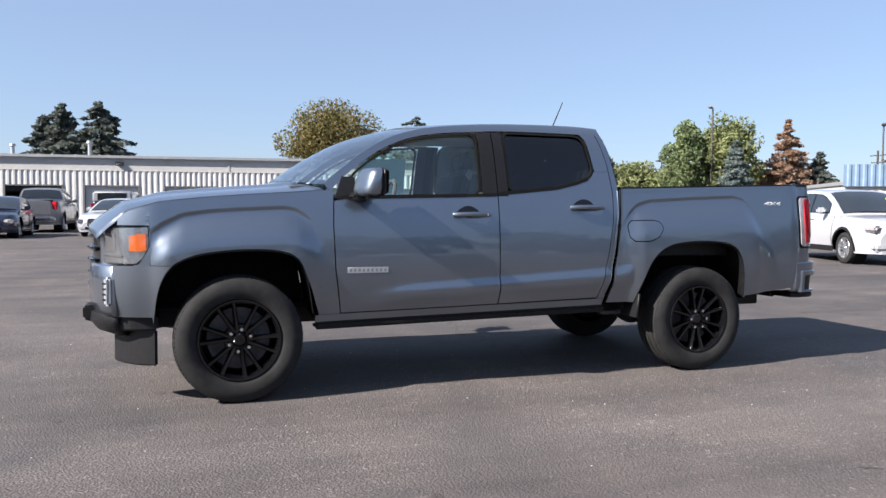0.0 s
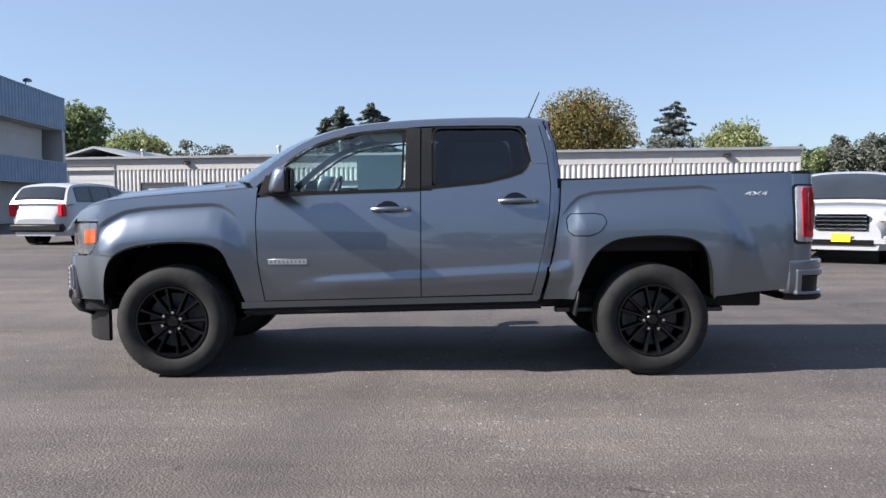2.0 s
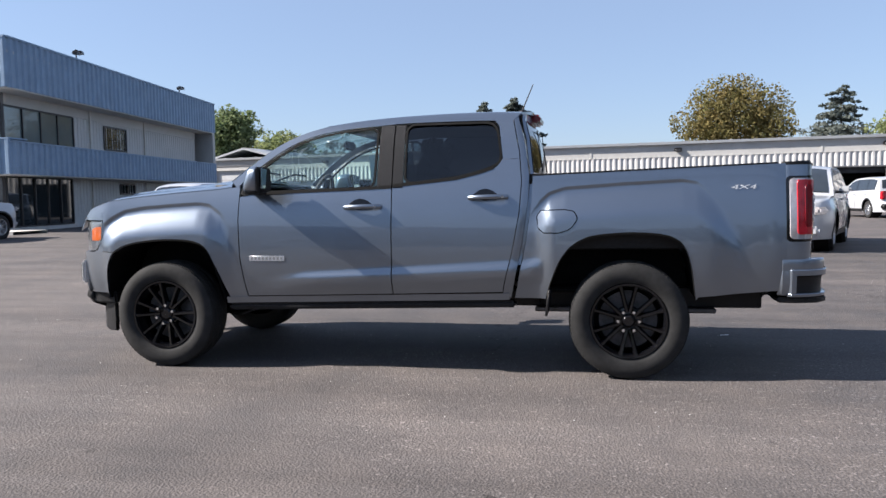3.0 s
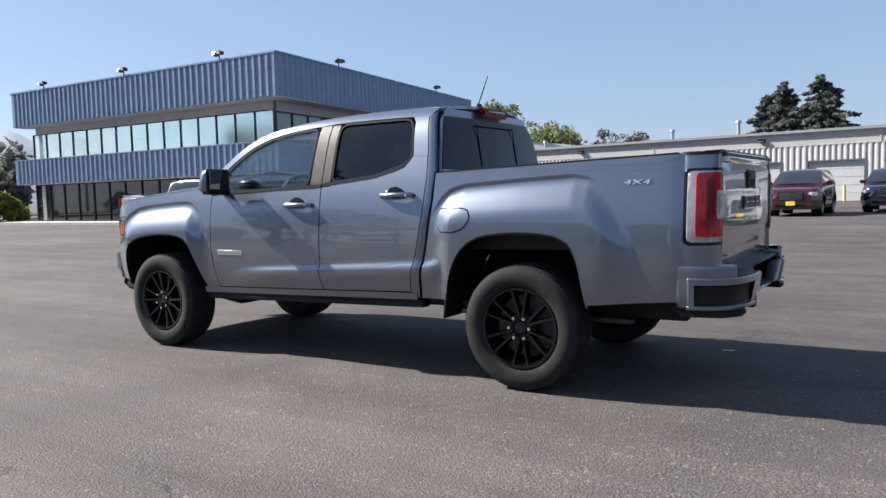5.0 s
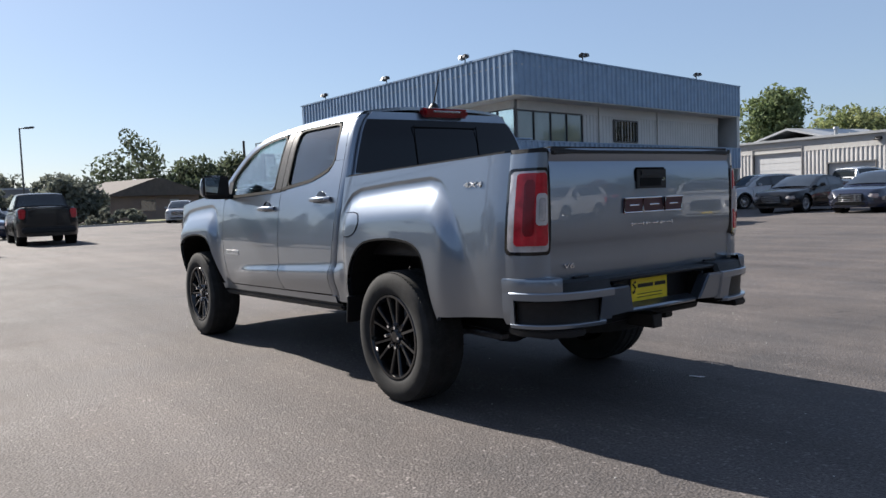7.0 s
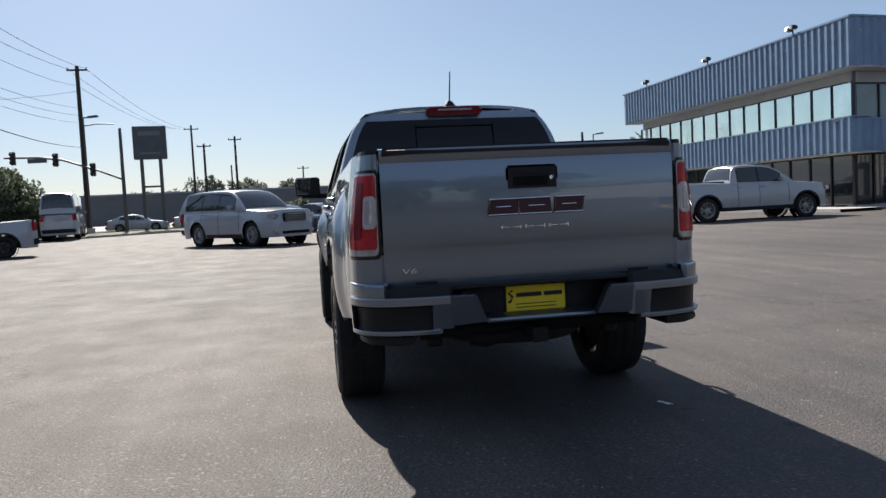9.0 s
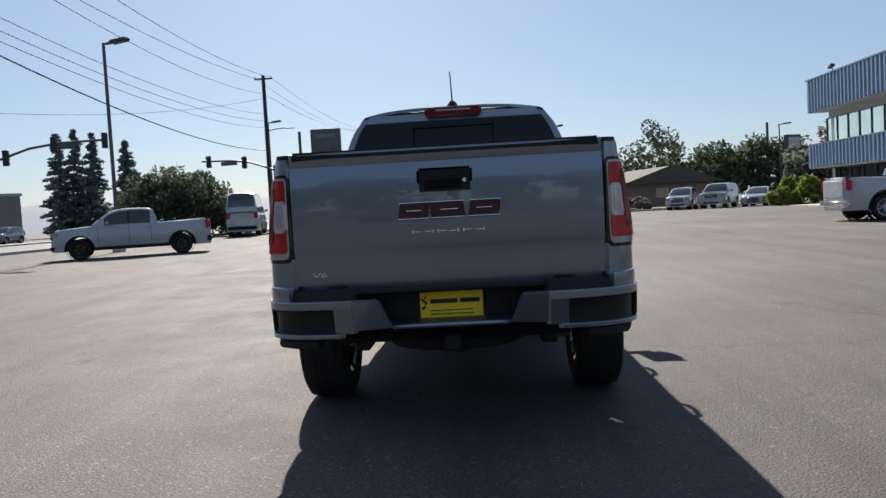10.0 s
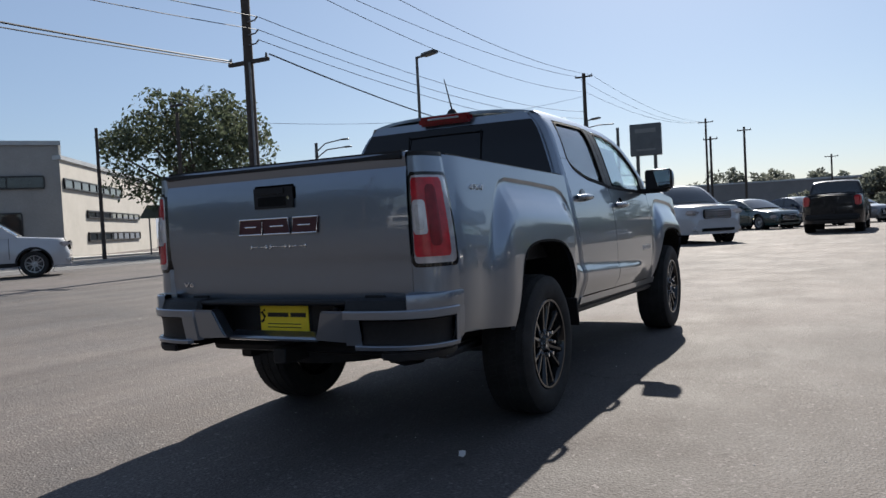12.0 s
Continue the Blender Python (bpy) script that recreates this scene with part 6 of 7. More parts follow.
    if kind == "pickup":
        b0, b1 = 3.95, 5.78
        part("bed_liner", box((X((b0 + b1) / 2), 0, deck(5) - 0.02), (b1 - b0, W * 0.74, 0.12), 0.01), M_BLACK, C)
        if canopy:
            bm = box((X((b0 + b1) / 2), 0, deck(5) + 0.27), (b1 - b0 + 0.1, W * 0.86, 0.56), 0.10, None, 3)
            cp = part("canopy", bm, paint, C, "white bed canopy")
            part("canopy_window", box((X(b1) + 0.055, 0, deck(5) + 0.28), (0.02, W * 0.62, 0.34), 0.01), M_CGLASS, cp)
        part("tail_gate", box((X(L) + 0.005, 0, 1.02), (0.02, W * 0.66, 0.52), 0.008), paint, C)
    # lamps, grille, bumpers, plate, mirrors
    hz = deck(0.15) - 0.16
    for s in (-1, 1):
        part("head_lamp", box((X(0.17), s * (hw - 0.27), hz), (0.30, 0.34, 0.14), 0.04, (0, 0, s * 28), 2), M_CLEARLENS, C)
        tz = deck(L - 0.2) - 0.22
        part("tail_lamp", box((X(L - 0.11), s * (hw - 0.20), tz), (0.16, 0.22, 0.34 if kind != "sedan" else 0.18), 0.03, (0, 0, -s * 20), 2), M_REDLENS, C)
        ma = d["cabin"][0][0] + 0.62
        mr = part("mirror", box((X(ma), s * (hw + 0.09), deck(ma) + 0.08), (0.12, 0.22, 0.15), 0.04, None, 2), paint, C)
        part("mirror_arm", box((X(ma), s * (hw - 0.02), deck(ma) + 0.03), (0.06, 0.16, 0.04), 0.01), M_BLACK, mr)
        for hx in [0.5 * (w[0] + w[1]) + 0.3 for w in d["wins"][:2]]:
            part("door_handle", box((X(hx), s * (hw - 0.012), deck(hx) - 0.13), (0.18, 0.03, 0.03), 0.01), paint, C)
        part("sill_trim", box((0, s * (hw - 0.06), lo + 0.06), (d["ax"][1] - d["ax"][0] - 2 * R - 0.2, 0.06, 0.10), 0.02), M_BLACK, C)
    gr = part("grille", box((X(0.02), 0, hz - 0.06), (0.10, W * 0.46, 0.30), 0.03, None, 2), M_GLOSSBLACK, C)
    for k in range(4):
        part("grille_bar", box((X(-0.035), 0, hz - 0.17 + 0.07 * k), (0.02, W * 0.42, 0.022), 0.005), M_CHROME, gr)
    part("front_bumper", box((X(0.10), 0, lo + 0.16), (0.26, W * 0.80, 0.20), 0.06, None, 3), M_BLACK if dark_nose else paint, C)
    part("lower_intake", box((X(-0.025), 0, lo + 0.14), (0.02, W * 0.55, 0.10), 0.02), M_LINER, C)
    part("rear_bumper", box((X(L - 0.06), 0, lo + 0.22), (0.24, W * 0.86, 0.22), 0.05, None, 3), M_CHROME if kind == "pickup" and not dark_nose else M_BLACK, C)
    if plate:
        part("plate", box((X(-0.05), 0, lo + 0.22), (0.012, 0.31, 0.15), 0.004), plate, C)
        part("plate", box((X(L + 0.065), 0, lo + 0.42 if kind != "pickup" else lo + 0.25), (0.012, 0.31, 0.15), 0.004), plate, C)
    for ax in d["ax"]:
        for s in (-1, 1):
            build_wheel(C, X(ax), s * (hw - 0.13), R, s, R, 0.23, R * 0.66, 5, rims or M_ALLOY, False, False)
            part("wheel_well", lathe([(R + 0.065, -s * 0.13), (R + 0.065, s * 0.13)], 24), M_LINER, C).location = (X(ax), s * (hw - 0.22), R)
    return C


row = "cars on the lot"
V = car("suv", P_WHITE, "white mid-size SUV with a bright yellow number on its windshield", 13.7, 9.1, -108, "SUV", row, plate=M_PLATE)
text_mesh("price_number", "20", 0.22, pose(-1.02, -0.38, 1.44, 62, 0, -90), mat("yellow_window_paint", (0.75, 0.85, 0.1), 0.6, vary=0.1, scale=20), V, 0.003)
car("suv", P_WHITE, "white SUV with a dark chrome grille and yellow dealer plate", 8.5, 9.8, -120, "SUV", row, plate=M_PLATE)
car("suv", P_WHITE, "white compact SUV with a yellow dealer plate", 5.75, 12.2, -111, "SUV", row, plate=M_PLATE)
car("suv", P_BLACK, "black SUV parked broadside near the trees", 33.0, 30.5, -30, "SUV", row)
car("sedan", P_SILVER, "low silver coupe facing the lot", 26.5, 34.2, -62, "car", row)
car("pickup", P_WHITE, "white pickup parked tail out", 29.5, 41.5, 62, "pickup truck", row)
car("pickup", P_BLACK, "black pickup with red tail lamps", 33.5, 40.0, 78, "pickup truck", row)
car("suv", P_WHITE, "white hatchback SUV outside an open bay", 13.6, 31.0, 97, "SUV", row)
car("suv", P_WHITE, "white SUV with silver roof rails seen from behind", -10.6, 17.3, 80, "SUV", row)
car("pickup", P_PEWTER, "pewter crew cab pickup standing before an open bay", -8.1, 36.0, 89, "pickup truck", row, scale=1.08)
car("pickup", P_WHITE, "white pickup with a white bed canopy", -4.9, 38.3, 87, "pickup truck", row, canopy=True, scale=1.05)
car("sedan", P_WHITE, "small white sedan beside the canopy pickup", -4.3, 29.4, -103, "car", row, scale=1.06)
car("suv", P_RED, "maroon SUV with a chrome grille and yellow plate", -0.4, 27.6, -92, "SUV", row, plate=M_PLATE)
car("suv", P_NAVY, "dark blue SUV beside the maroon one", 2.5, 31.5, -92, "SUV", row)
car("pickup", P_BLACK, "black pickup with a folded bed cover, tail out", 2.4, 41.8, 80, "pickup truck", row)
car("sedan", P_NAVY, "navy saloon with a chrome mesh grille", -8.65, 28.5, -89, "car", row, scale=1.08)
car("sedan", P_BLACK, "black saloon parked beside a navy one", -12.0, 28.9, -90, "car", row, scale=1.06)
car("pickup", P_SILVER, "silver crew cab pickup behind the saloons", -14.0, 38.0, 66, "pickup truck", row)
car("suv", P_WHITE, "white SUV near the bay doors", -17.0, 33.5, -110, "SUV", row)
car("pickup", P_WHITE, "white crew cab pickup parked by the dealership", -18.8, 14.3, 90, "pickup truck", row)
car("pickup", P_BLACK, "black pickup seen from behind on the open lot", -27.9, 1.9, 177, "pickup truck", row, rims=M_GLOSSBLACK, dark_nose=True)
car("big_suv", P_WHITE, "large white SUV with a chrome grille", -21.4, -3.0, 40, "SUV", row)
car("pickup", P_WHITE, "white pickup with black wheels", -21.6, -12.7, -66, "pickup truck", row, rims=M_GLOSSBLACK, dark_nose=True, scale=0.92)
car("sedan", mat("dark_teal_car_paint", (0.008, 0.035, 0.032), 0.25, coat=1.0, vary=0.2, scale=3), "dark teal sedan parked facing out", -34.2, -1.9, 46, "car", row)
car("sedan", P_NAVY, "dark blue hatchback parked facing out", -36.4, 0.2, 46, "car", row)
car("sedan", P_GREYC, "grey sedan at the far row", -40.0, 2.2, 46, "car", row)
car("sedan", P_WHITE, "white sedan by the street", -62.4, -14.7, 92, "car", row)
car("sedan", P_SILVER, "silver sedan by the street", -62.5, -9.4, 92, "car", row)
car("suv", P_BLACK, "black SUV by the street sign", -58.5, -7.4, 95, "SUV", row)
car("van", P_WHITE, "white shuttle bus waiting at the junction", -47.0, -16.2, -169, "van", row, scale=1.08)
car("suv", P_WHITE, "white SUV beside the house", -55.5, 16.2, -25, "SUV", row)
car("big_suv", P_WHITE, "white SUV parked near the sign", -55.0, 18.9, -30, "SUV", row)
car("sedan", P_SILVER, "silver car near the blue dealership", -54.0, 21.6, -30, "car", row)
car("pickup", P_WHITE, "older white pickup with a ladder rack on the street", -9.4, -23.4, 141, "pickup truck", row, scale=1.05)
car("sedan", P_SILVER, "silver car across the road", -57.0, -44.5, 10, "car", row)
car("suv", P_BLACK, "black SUV across the road", -52.0, -45.5, 10, "SUV", row)
car("suv", P_GREYC, "grey SUV across the road", -66.0, -46.0, 5, "SUV", row)
car("sedan", P_WHITE, "white car across the road", -46.0, -46.0, 8, "car", row)


# ---------- trees, poles, wires ----------
def leaf_mat(name, c1, c2):
    m = mat(name, c1, 0.75, color2=c2, scale=0.35, spec=0.25)
    n, l = m.node_tree.nodes, m.node_tree.links
    b = n["Principled BSDF"]
    geo = n.new("ShaderNodeNewGeometry")
    src = b.inputs["Base Color"].links[0].from_socket
    mr = n.new("ShaderNodeMapRange")
    mr.inputs[3].default_value, mr.inputs[4].default_value = 0.55, 1.45
    l.new(geo.outputs["Random Per Island"], mr.inputs[0])
    sc = n.new("ShaderNodeVectorMath")
    sc.operation = "SCALE"
    l.new(src, sc.inputs[0])
    l.new(mr.outputs[0], sc.inputs["Scale"])
    l.new(sc.outputs[0], b.inputs["Base Color"])
    tr = n.new("ShaderNodeBsdfTranslucent")
    l.new(sc.outputs[0], tr.inputs["Color"])
    mx = n.new("ShaderNodeMixShader")
    mx.inputs[0].default_value = 0.4
    l.new(b.outputs[0], mx.inputs[1])
    l.new(tr.outputs[0], mx.inputs[2])
    l.new(mx.outputs[0], n["Material Output"].inputs["Surface"])
    return m


M_BARK = mat("bark", (0.07, 0.055, 0.045), 0.9, vary=0.3, scale=3, bump=0.6, bump_scale=12)
L_MAPLE = leaf_mat("maple_leaves", (0.11, 0.115, 0.04), (0.20, 0.145, 0.055))
# fir and green leaves are paled in colour to stand in for haze
L_FIR = leaf_mat("haze_paled_fir_needles", (0.10, 0.12, 0.105), (0.15, 0.165, 0.145))
L_GREEN = leaf_mat("green_leaves", (0.11, 0.155, 0.07), (0.19, 0.22, 0.10))
L_LIGHT = leaf_mat("pale_green_leaves", (0.15, 0.19, 0.08), (0.26, 0.27, 0.12))
L_BROWN = leaf_mat("rusty_needles", (0.24, 0.16, 0.11), (0.34, 0.23, 0.16))
L_SPRUCE_HAZE = leaf_mat("blue_spruce_and_hazed_fir_needles", (0.13, 0.17, 0.16), (0.22, 0.26, 0.25))
# greyed and lifted in colour for haze over backlit far trees
L_HAZED = leaf_mat("haze_greyed_leaves", (0.11, 0.125, 0.105), (0.17, 0.175, 0.14))
L_STREET = leaf_mat("street_tree_leaves", (0.060, 0.078, 0.050), (0.105, 0.12, 0.07))
L_DARK = leaf_mat("deep_green_leaves", (0.04, 0.05, 0.038), (0.065, 0.07, 0.05))
L_REED = leaf_mat("yellow_green_grass_blades", (0.13, 0.17, 0.03), (0.24, 0.26, 0.06))


def leaves(cents, sizes, per, leaf, material, parent, rnd, flat=0.0, name="crown", stretch=(1, 1, 1)):
    """Many small leaf quads round clump centres."""
    C = np.repeat(np.array(cents), per, 0)
    S = np.repeat(np.array(sizes), per)
    n = len(C)
    d = rnd.normal(size=(n, 3))
    d /= np.linalg.norm(d, axis=1)[:, None]
    r = S[:, None] * (rnd.uniform(0.35, 1.0, n) ** 0.5)[:, None]
    P = C + d * r * np.array(stretch)
    a = rnd.normal(size=(n, 3))
    a[:, 2] *= 1 - flat
    a /= np.linalg.norm(a, axis=1)[:, None]
    b = np.cross(a, rnd.normal(size=(n, 3)))
    b /= np.linalg.norm(b, axis=1)[:, None]
    w = leaf * rnd.uniform(0.6, 1.4, n)[:, None]
    V = np.stack([P - a * w, P + b * w * 0.45, P + a * w, P - b * w * 0.45], 1).reshape(-1, 3)
    me = bpy.data.meshes.new(name)
    me.vertices.add(n * 4)
    me.vertices.foreach_set("co", V.ravel())
    me.loops.add(n * 4)
    me.loops.foreach_set("vertex_index", np.arange(n * 4))
    me.polygons.add(n)
    me.polygons.foreach_set("loop_start", np.arange(n) * 4)
    me.polygons.foreach_set("loop_total", np.full(n, 4))
    me.update(calc_edges=True)
    me.materials.append(material)
    ob = new(name, me)
    ob.parent = parent
    return ob


def broad_tree(x, y, h, w, material, label, seed, clumps=70, leaf=0.3, per=60, trunk=0.3, base=0.22, name="tree", r0=None, puff=(0.10, 0.19)):
    rnd = np.random.default_rng(seed)
    T = thing(name, pose(x, y, 0), label, "tree")
    bm = bmesh.new()
    tr = r0 or h * 0.018
    fork = h * trunk
    add_cyl(bm, (0, 0, -0.1), (0.1, 0.05, fork), tr, tr * 0.7, 10)
    cs, ss = [], []
    cz, rz = h * (base + 1) / 2, h * (1 - base) / 2
    for i in range(clumps):
        v = rnd.normal(size=3)
        v /= np.linalg.norm(v)
        k = rnd.uniform(0.35, 1.0) ** 0.6
        wob = 1 + 0.16 * math.sin(3 * math.atan2(v[1], v[0]) + seed) + 0.1 * rnd.normal()
        s = rnd.uniform(*puff) * min(w, h)
        p = np.array([v[0] * (w / 2 - s * 0.6) * k * wob, v[1] * (w / 2 - s * 0.6) * k * wob, cz + v[2] * (rz - s * 0.6) * k])
        cs.append(p)
        ss.append(s)
    for i in range(0, clumps, max(1, clumps // 14)):
        p = cs[i]
        m = Vector((p[0] * 0.35, p[1] * 0.35, (fork + p[2]) / 2))
        add_cyl(bm, (0.1, 0.05, fork * 0.96), m, tr * 0.5, tr * 0.32, 7)
        add_cyl(bm, m, Vector(p), tr * 0.32, tr * 0.1, 6)
    part("trunk", bm, M_BARK, T)
    leaves(cs, ss, per, leaf, material, T, rnd)
    return T


def conifer(x, y, h, w, material, label, seed, leaf=0.35, tiers=26, per=26, ragged=0.25, taper=0.85):
    rnd = np.random.default_rng(seed)
    T = thing("conifer", pose(x, y, 0), label, "tree")
    bm = bmesh.new()
    add_cyl(bm, (0, 0, -0.1), (0, 0, h * 0.97), h * 0.014, h * 0.002, 8)
    cs, ss = [], []
    for i in range(tiers):
        f = 0.08 + 0.92 * i / tiers
        rad = w / 2 * (1 - f) ** taper * (1 + ragged * rnd.normal() * 0.6)
        nb = max(3, int(9 * (1 - f) + 3))
        for k in range(nb):
            a = rnd.uniform(0, 2 * math.pi)
            rr = max(0.15, rad * (1 + ragged * rnd.normal() * 0.5))
            z = f * h + rnd.normal() * h * 0.008
            tip = Vector((math.cos(a) * rr, math.sin(a) * rr, z - rr * 0.18))
            add_cyl(bm, (0, 0, z), tip, h * 0.0025, h * 0.0008, 4)
            for q in (0.35, 0.6, 0.85, 1.0):
                cs.append(np.array((tip.x * q, tip.y * q, z + (tip.z - z) * q)))
                ss.append(0.10 * w * (1 - f) ** 0.5 * (1.15 - 0.45 * q) + 0.1)
    part("trunk", bm, M_BARK, T)
    leaves(cs, ss, per // 4 + 1, leaf, material, T, rnd, 0.5, stretch=(1, 1, 0.45))
    return T


def shrub(x, y, h, w, material, label, seed, leaf=0.16, clumps=40, per=70, name="shrub", deep=None):
    rnd = np.random.default_rng(seed)
    T = thing(name, pose(x, y, 0), label, "shrub")
    bm = bmesh.new()
    cs, ss = [], []
    for i in range(clumps):
        a, q = rnd.uniform(0, 2 * math.pi), math.sqrt(rnd.uniform(0, 1))
        s = rnd.uniform(0.13, 0.22) * min(h, w)
        p = np.array([math.cos(a) * q * (w / 2 - s * 0.5), math.sin(a) * q * ((deep or w) / 2 - s * 0.5), max(s * 0.7, (h - s) * math.sqrt(max(0.02, 1 - q ** 2.5)) * rnd.uniform(0.5, 1.0))])
        cs.append(p)
        ss.append(s)
        if i % 5 == 0:
            add_cyl(bm, (0, 0, 0), Vector(p), 0.05, 0.015, 5)
    part("stems", bm, M_BARK, T)
    leaves(cs, ss, per, leaf, material, T, rnd, name="foliage")
    return T


conifer(-47.5, 346, 44.0, 27, L_FIR, "tall dark fir behind the service building", 1, 1.3, 36, 72, 0.3, 0.7)
conifer(-54.0, 350, 39.0, 27, L_FIR, "tall dark fir behind the service building", 2, 1.3, 34, 72, 0.3, 0.7)
conifer(-32.2, 340, 44.6, 28, L_FIR, "tall ragged fir behind the service building", 3, 1.3, 34, 60, 0.45, 0.62)
broad_tree(30.1, 160.5, 24.6, 22.5, L_MAPLE, "large round maple turning brown in autumn", 4, 170, 0.34, 150, 0.25, 0.15)
conifer(101.7, 338, 44.5, 36, L_FIR, "wide ragged pine behind the service building", 5, 0.9, 30, 44, 0.55, 0.6)
broad_tree(81, 209, 23.4, 19, L_LIGHT, "pale green tree beyond the roofs", 6, 80, 0.5, 110)
for i, (px, py, h, w, mt) in enumerate(((47.5, 93, 8.4, 7, L_GREEN), (50.5, 91.5, 9.4, 7, L_HAZED), (54, 90, 9.4, 7, L_HAZED), (58, 87, 8.6, 7, L_LIGHT), (62, 84.5, 8.6, 7, L_LIGHT), (66, 82, 8.0, 7, L_BROWN), (70, 78, 7.6, 7, L_MAPLE), (61, 92, 8.2, 9, L_MAPLE))):
    broad_tree(px, py, h, w, mt, "mixed hedge tree at the lot's end", 20 + i, 60, 0.24, 100, 0.2, 0.03)
broad_tree(52.6, 68.0, 11.4, 6.6, L_GREEN, "tall pale green tree beside the lot", 8, 90, 0.22, 130, 0.2, 0.05)
broad_tree(56.6, 66.0, 12.4, 7.4, L_LIGHT, "tall pale green tree beside the lot", 9, 100, 0.22, 130, 0.2, 0.05)
conifer(54.3, 62.1, 8.9, 5.4, L_SPRUCE_HAZE, "grey-blue spruce beside the lot", 10, 0.16, 28, 90)
conifer(62.5, 63.6, 11.7, 8.0, L_BROWN, "rust brown dying conifer", 11, 0.2, 30, 90)
conifer(66.6, 63.0, 8.2, 7.0, L_FIR, "dark conifer beside a rusty one", 12, 0.22, 22, 60)
broad_tree(74, 60, 7, 8, L_BROWN, "reddish tree near the showroom", 13, 40, 0.25, 80)
broad_tree(-32.0, 61.4, 10.2, 6.4, L_GREEN, "dark green tree behind the dealership", 14, 80, 0.22, 110)
broad_tree(-33.5, 77.6, 9.0, 9.0, L_LIGHT, "pale green tree behind the shed", 15, 70, 0.25, 110, 0.25, 0.1)
broad_tree(-46.5, 105, 11.6, 13.0, L_GREEN, "green tree behind the dealership", 16, 70, 0.3, 90, 0.25, 0.1)
broad_tree(-38.5, 108, 11.0, 6.0, L_HAZED, "thin open-topped tree behind the roof", 17, 34, 0.28, 50, 0.3, 0.2)
broad_tree(-34.0, 109, 10.0, 7.0, L_HAZED, "dusky tree behind the roof", 18, 44, 0.28, 80, 0.3, 0.2)
for i, (px, py, h) in enumerate(((10.5, 300, 20.5), (18, 303, 20), (23.0, 305, 21), (35, 303, 19))):
    conifer(px, py, h, 8, L_FIR, "small distant fir tip over the roof", 30 + i, 0.5, 16, 40)
# dim trees round the house past the dealership
for i, (px, py, h, w, mt) in enumerate(((-90, 21.5, 10.6, 11, L_STREET), (-90, 14.0, 5.6, 8, L_HAZED), (-86, 28.0, 7.4, 8, L_STREET), (-86.5, 33.5, 7.8, 8, L_STREET), (-88, 38.5, 7.2, 8, L_HAZED), (-59.0, 28.5, 6.3, 5.5, L_HAZED), (-94, 6, 5.2, 8, L_HAZED), (-93, 30, 7, 9, L_GREEN), (-92, 43, 6.6, 9, L_HAZED))):
    broad_tree(px, py, h, w, mt, "dusky garden tree by the far houses", 40 + i, 50, 0.3, 60, 0.2, 0.03)
shrub(-67.5, 10.9, 4.7, 6.0, L_HAZED, "large round dark shrub at the lot edge", 51, 0.25, 60, 90)
shrub(-51.3, 23.8, 2.3, 4.2, L_REED, "bright yellow-green ornamental grass by the entrance", 52, 0.22, 40, 80, "ornamental_grass")
shrub(-50.0, 21.8, 1.5, 2.6, L_REED, "bright ornamental grass clump", 53, 0.2, 24, 70, "ornamental_grass")
shrub(-60, 12.5, 1.5, 5.0, L_HAZED, "low dark hedge by the lot edge", 54, 0.18, 30, 60)
shrub(-50.5, -22.6, 6.0, 9.5, L_STREET, "broad dark green bush by the street corner", 55, 0.17, 130, 130)
shrub(-51.5, -17.6, 2.0, 3.0, L_HAZED, "low shrub by the street corner", 56, 0.16, 24, 60)
shrub(-66, -1.5, 2.6, 4.0, L_HAZED, "dark shrub under the sign", 57, 0.2, 30, 60)
shrub(-75, 4.0, 2.0, 6.0, L_HAZED, "low shrubs under the street lamp", 58, 0.2, 30, 60)
broad_tree(-30.7, -34.7, 10.8, 11.0, L_STREET, "large spreading street tree with an open crown", 60, 125, 0.17, 95, 0.24, 0.20, r0=0.30, puff=(0.06, 0.13))
broad_tree(-66, -58, 7, 9, L_HAZED, "small tree across the road", 62, 40, 0.3, 50)
shrub(-22.5, -50, 2.6, 3.6, L_LIGHT, "pale young tree before the offices", 63, 0.18, 26, 60)
# grey-blue spruce colour puts the distance haze into these firs
for i, (px, py, h, w) in enumerate(((-107.1, -63, 16.0, 5.6), (-108.5, -61, 16.6, 5.6), (-109.5, -58.8, 16.0, 5.6), (-102.5, -50.3, 13.6, 5.4))):
    conifer(px, py, h, w * 0.8, L_SPRUCE_HAZE, "tall hazy fir beyond the junction", 70 + i, 0.4, 26, 26, 0.4, 0.7)
for i in range(9):
    broad_tree(-172 - 6 * (i % 3), -34 + 10.5 * i, 7.6 + (i * 7) % 4, 13, L_HAZED, "distant tree beyond the low building", 80 + i, 34, 0.5, 40, 0.2, 0.05)

M_POLEWOOD = mat("dark_pole_wood", (0.05, 0.04, 0.034), 0.9, vary=0.3, scale=4, bump=0.4, bump_scale=20)
M_POLESTEEL = mat("bronze_lamp_steel", (0.10, 0.095, 0.09), 0.5, 0.5, vary=0.15, scale=5)
M_WIRE = mat("black_cable", (0.015, 0.015, 0.016), 0.6, vary=0.1, scale=5)
M_SIGNFACE = mat("dark_sign_face", (0.07, 0.075, 0.085), 0.4, vary=0.15, scale=1.5)


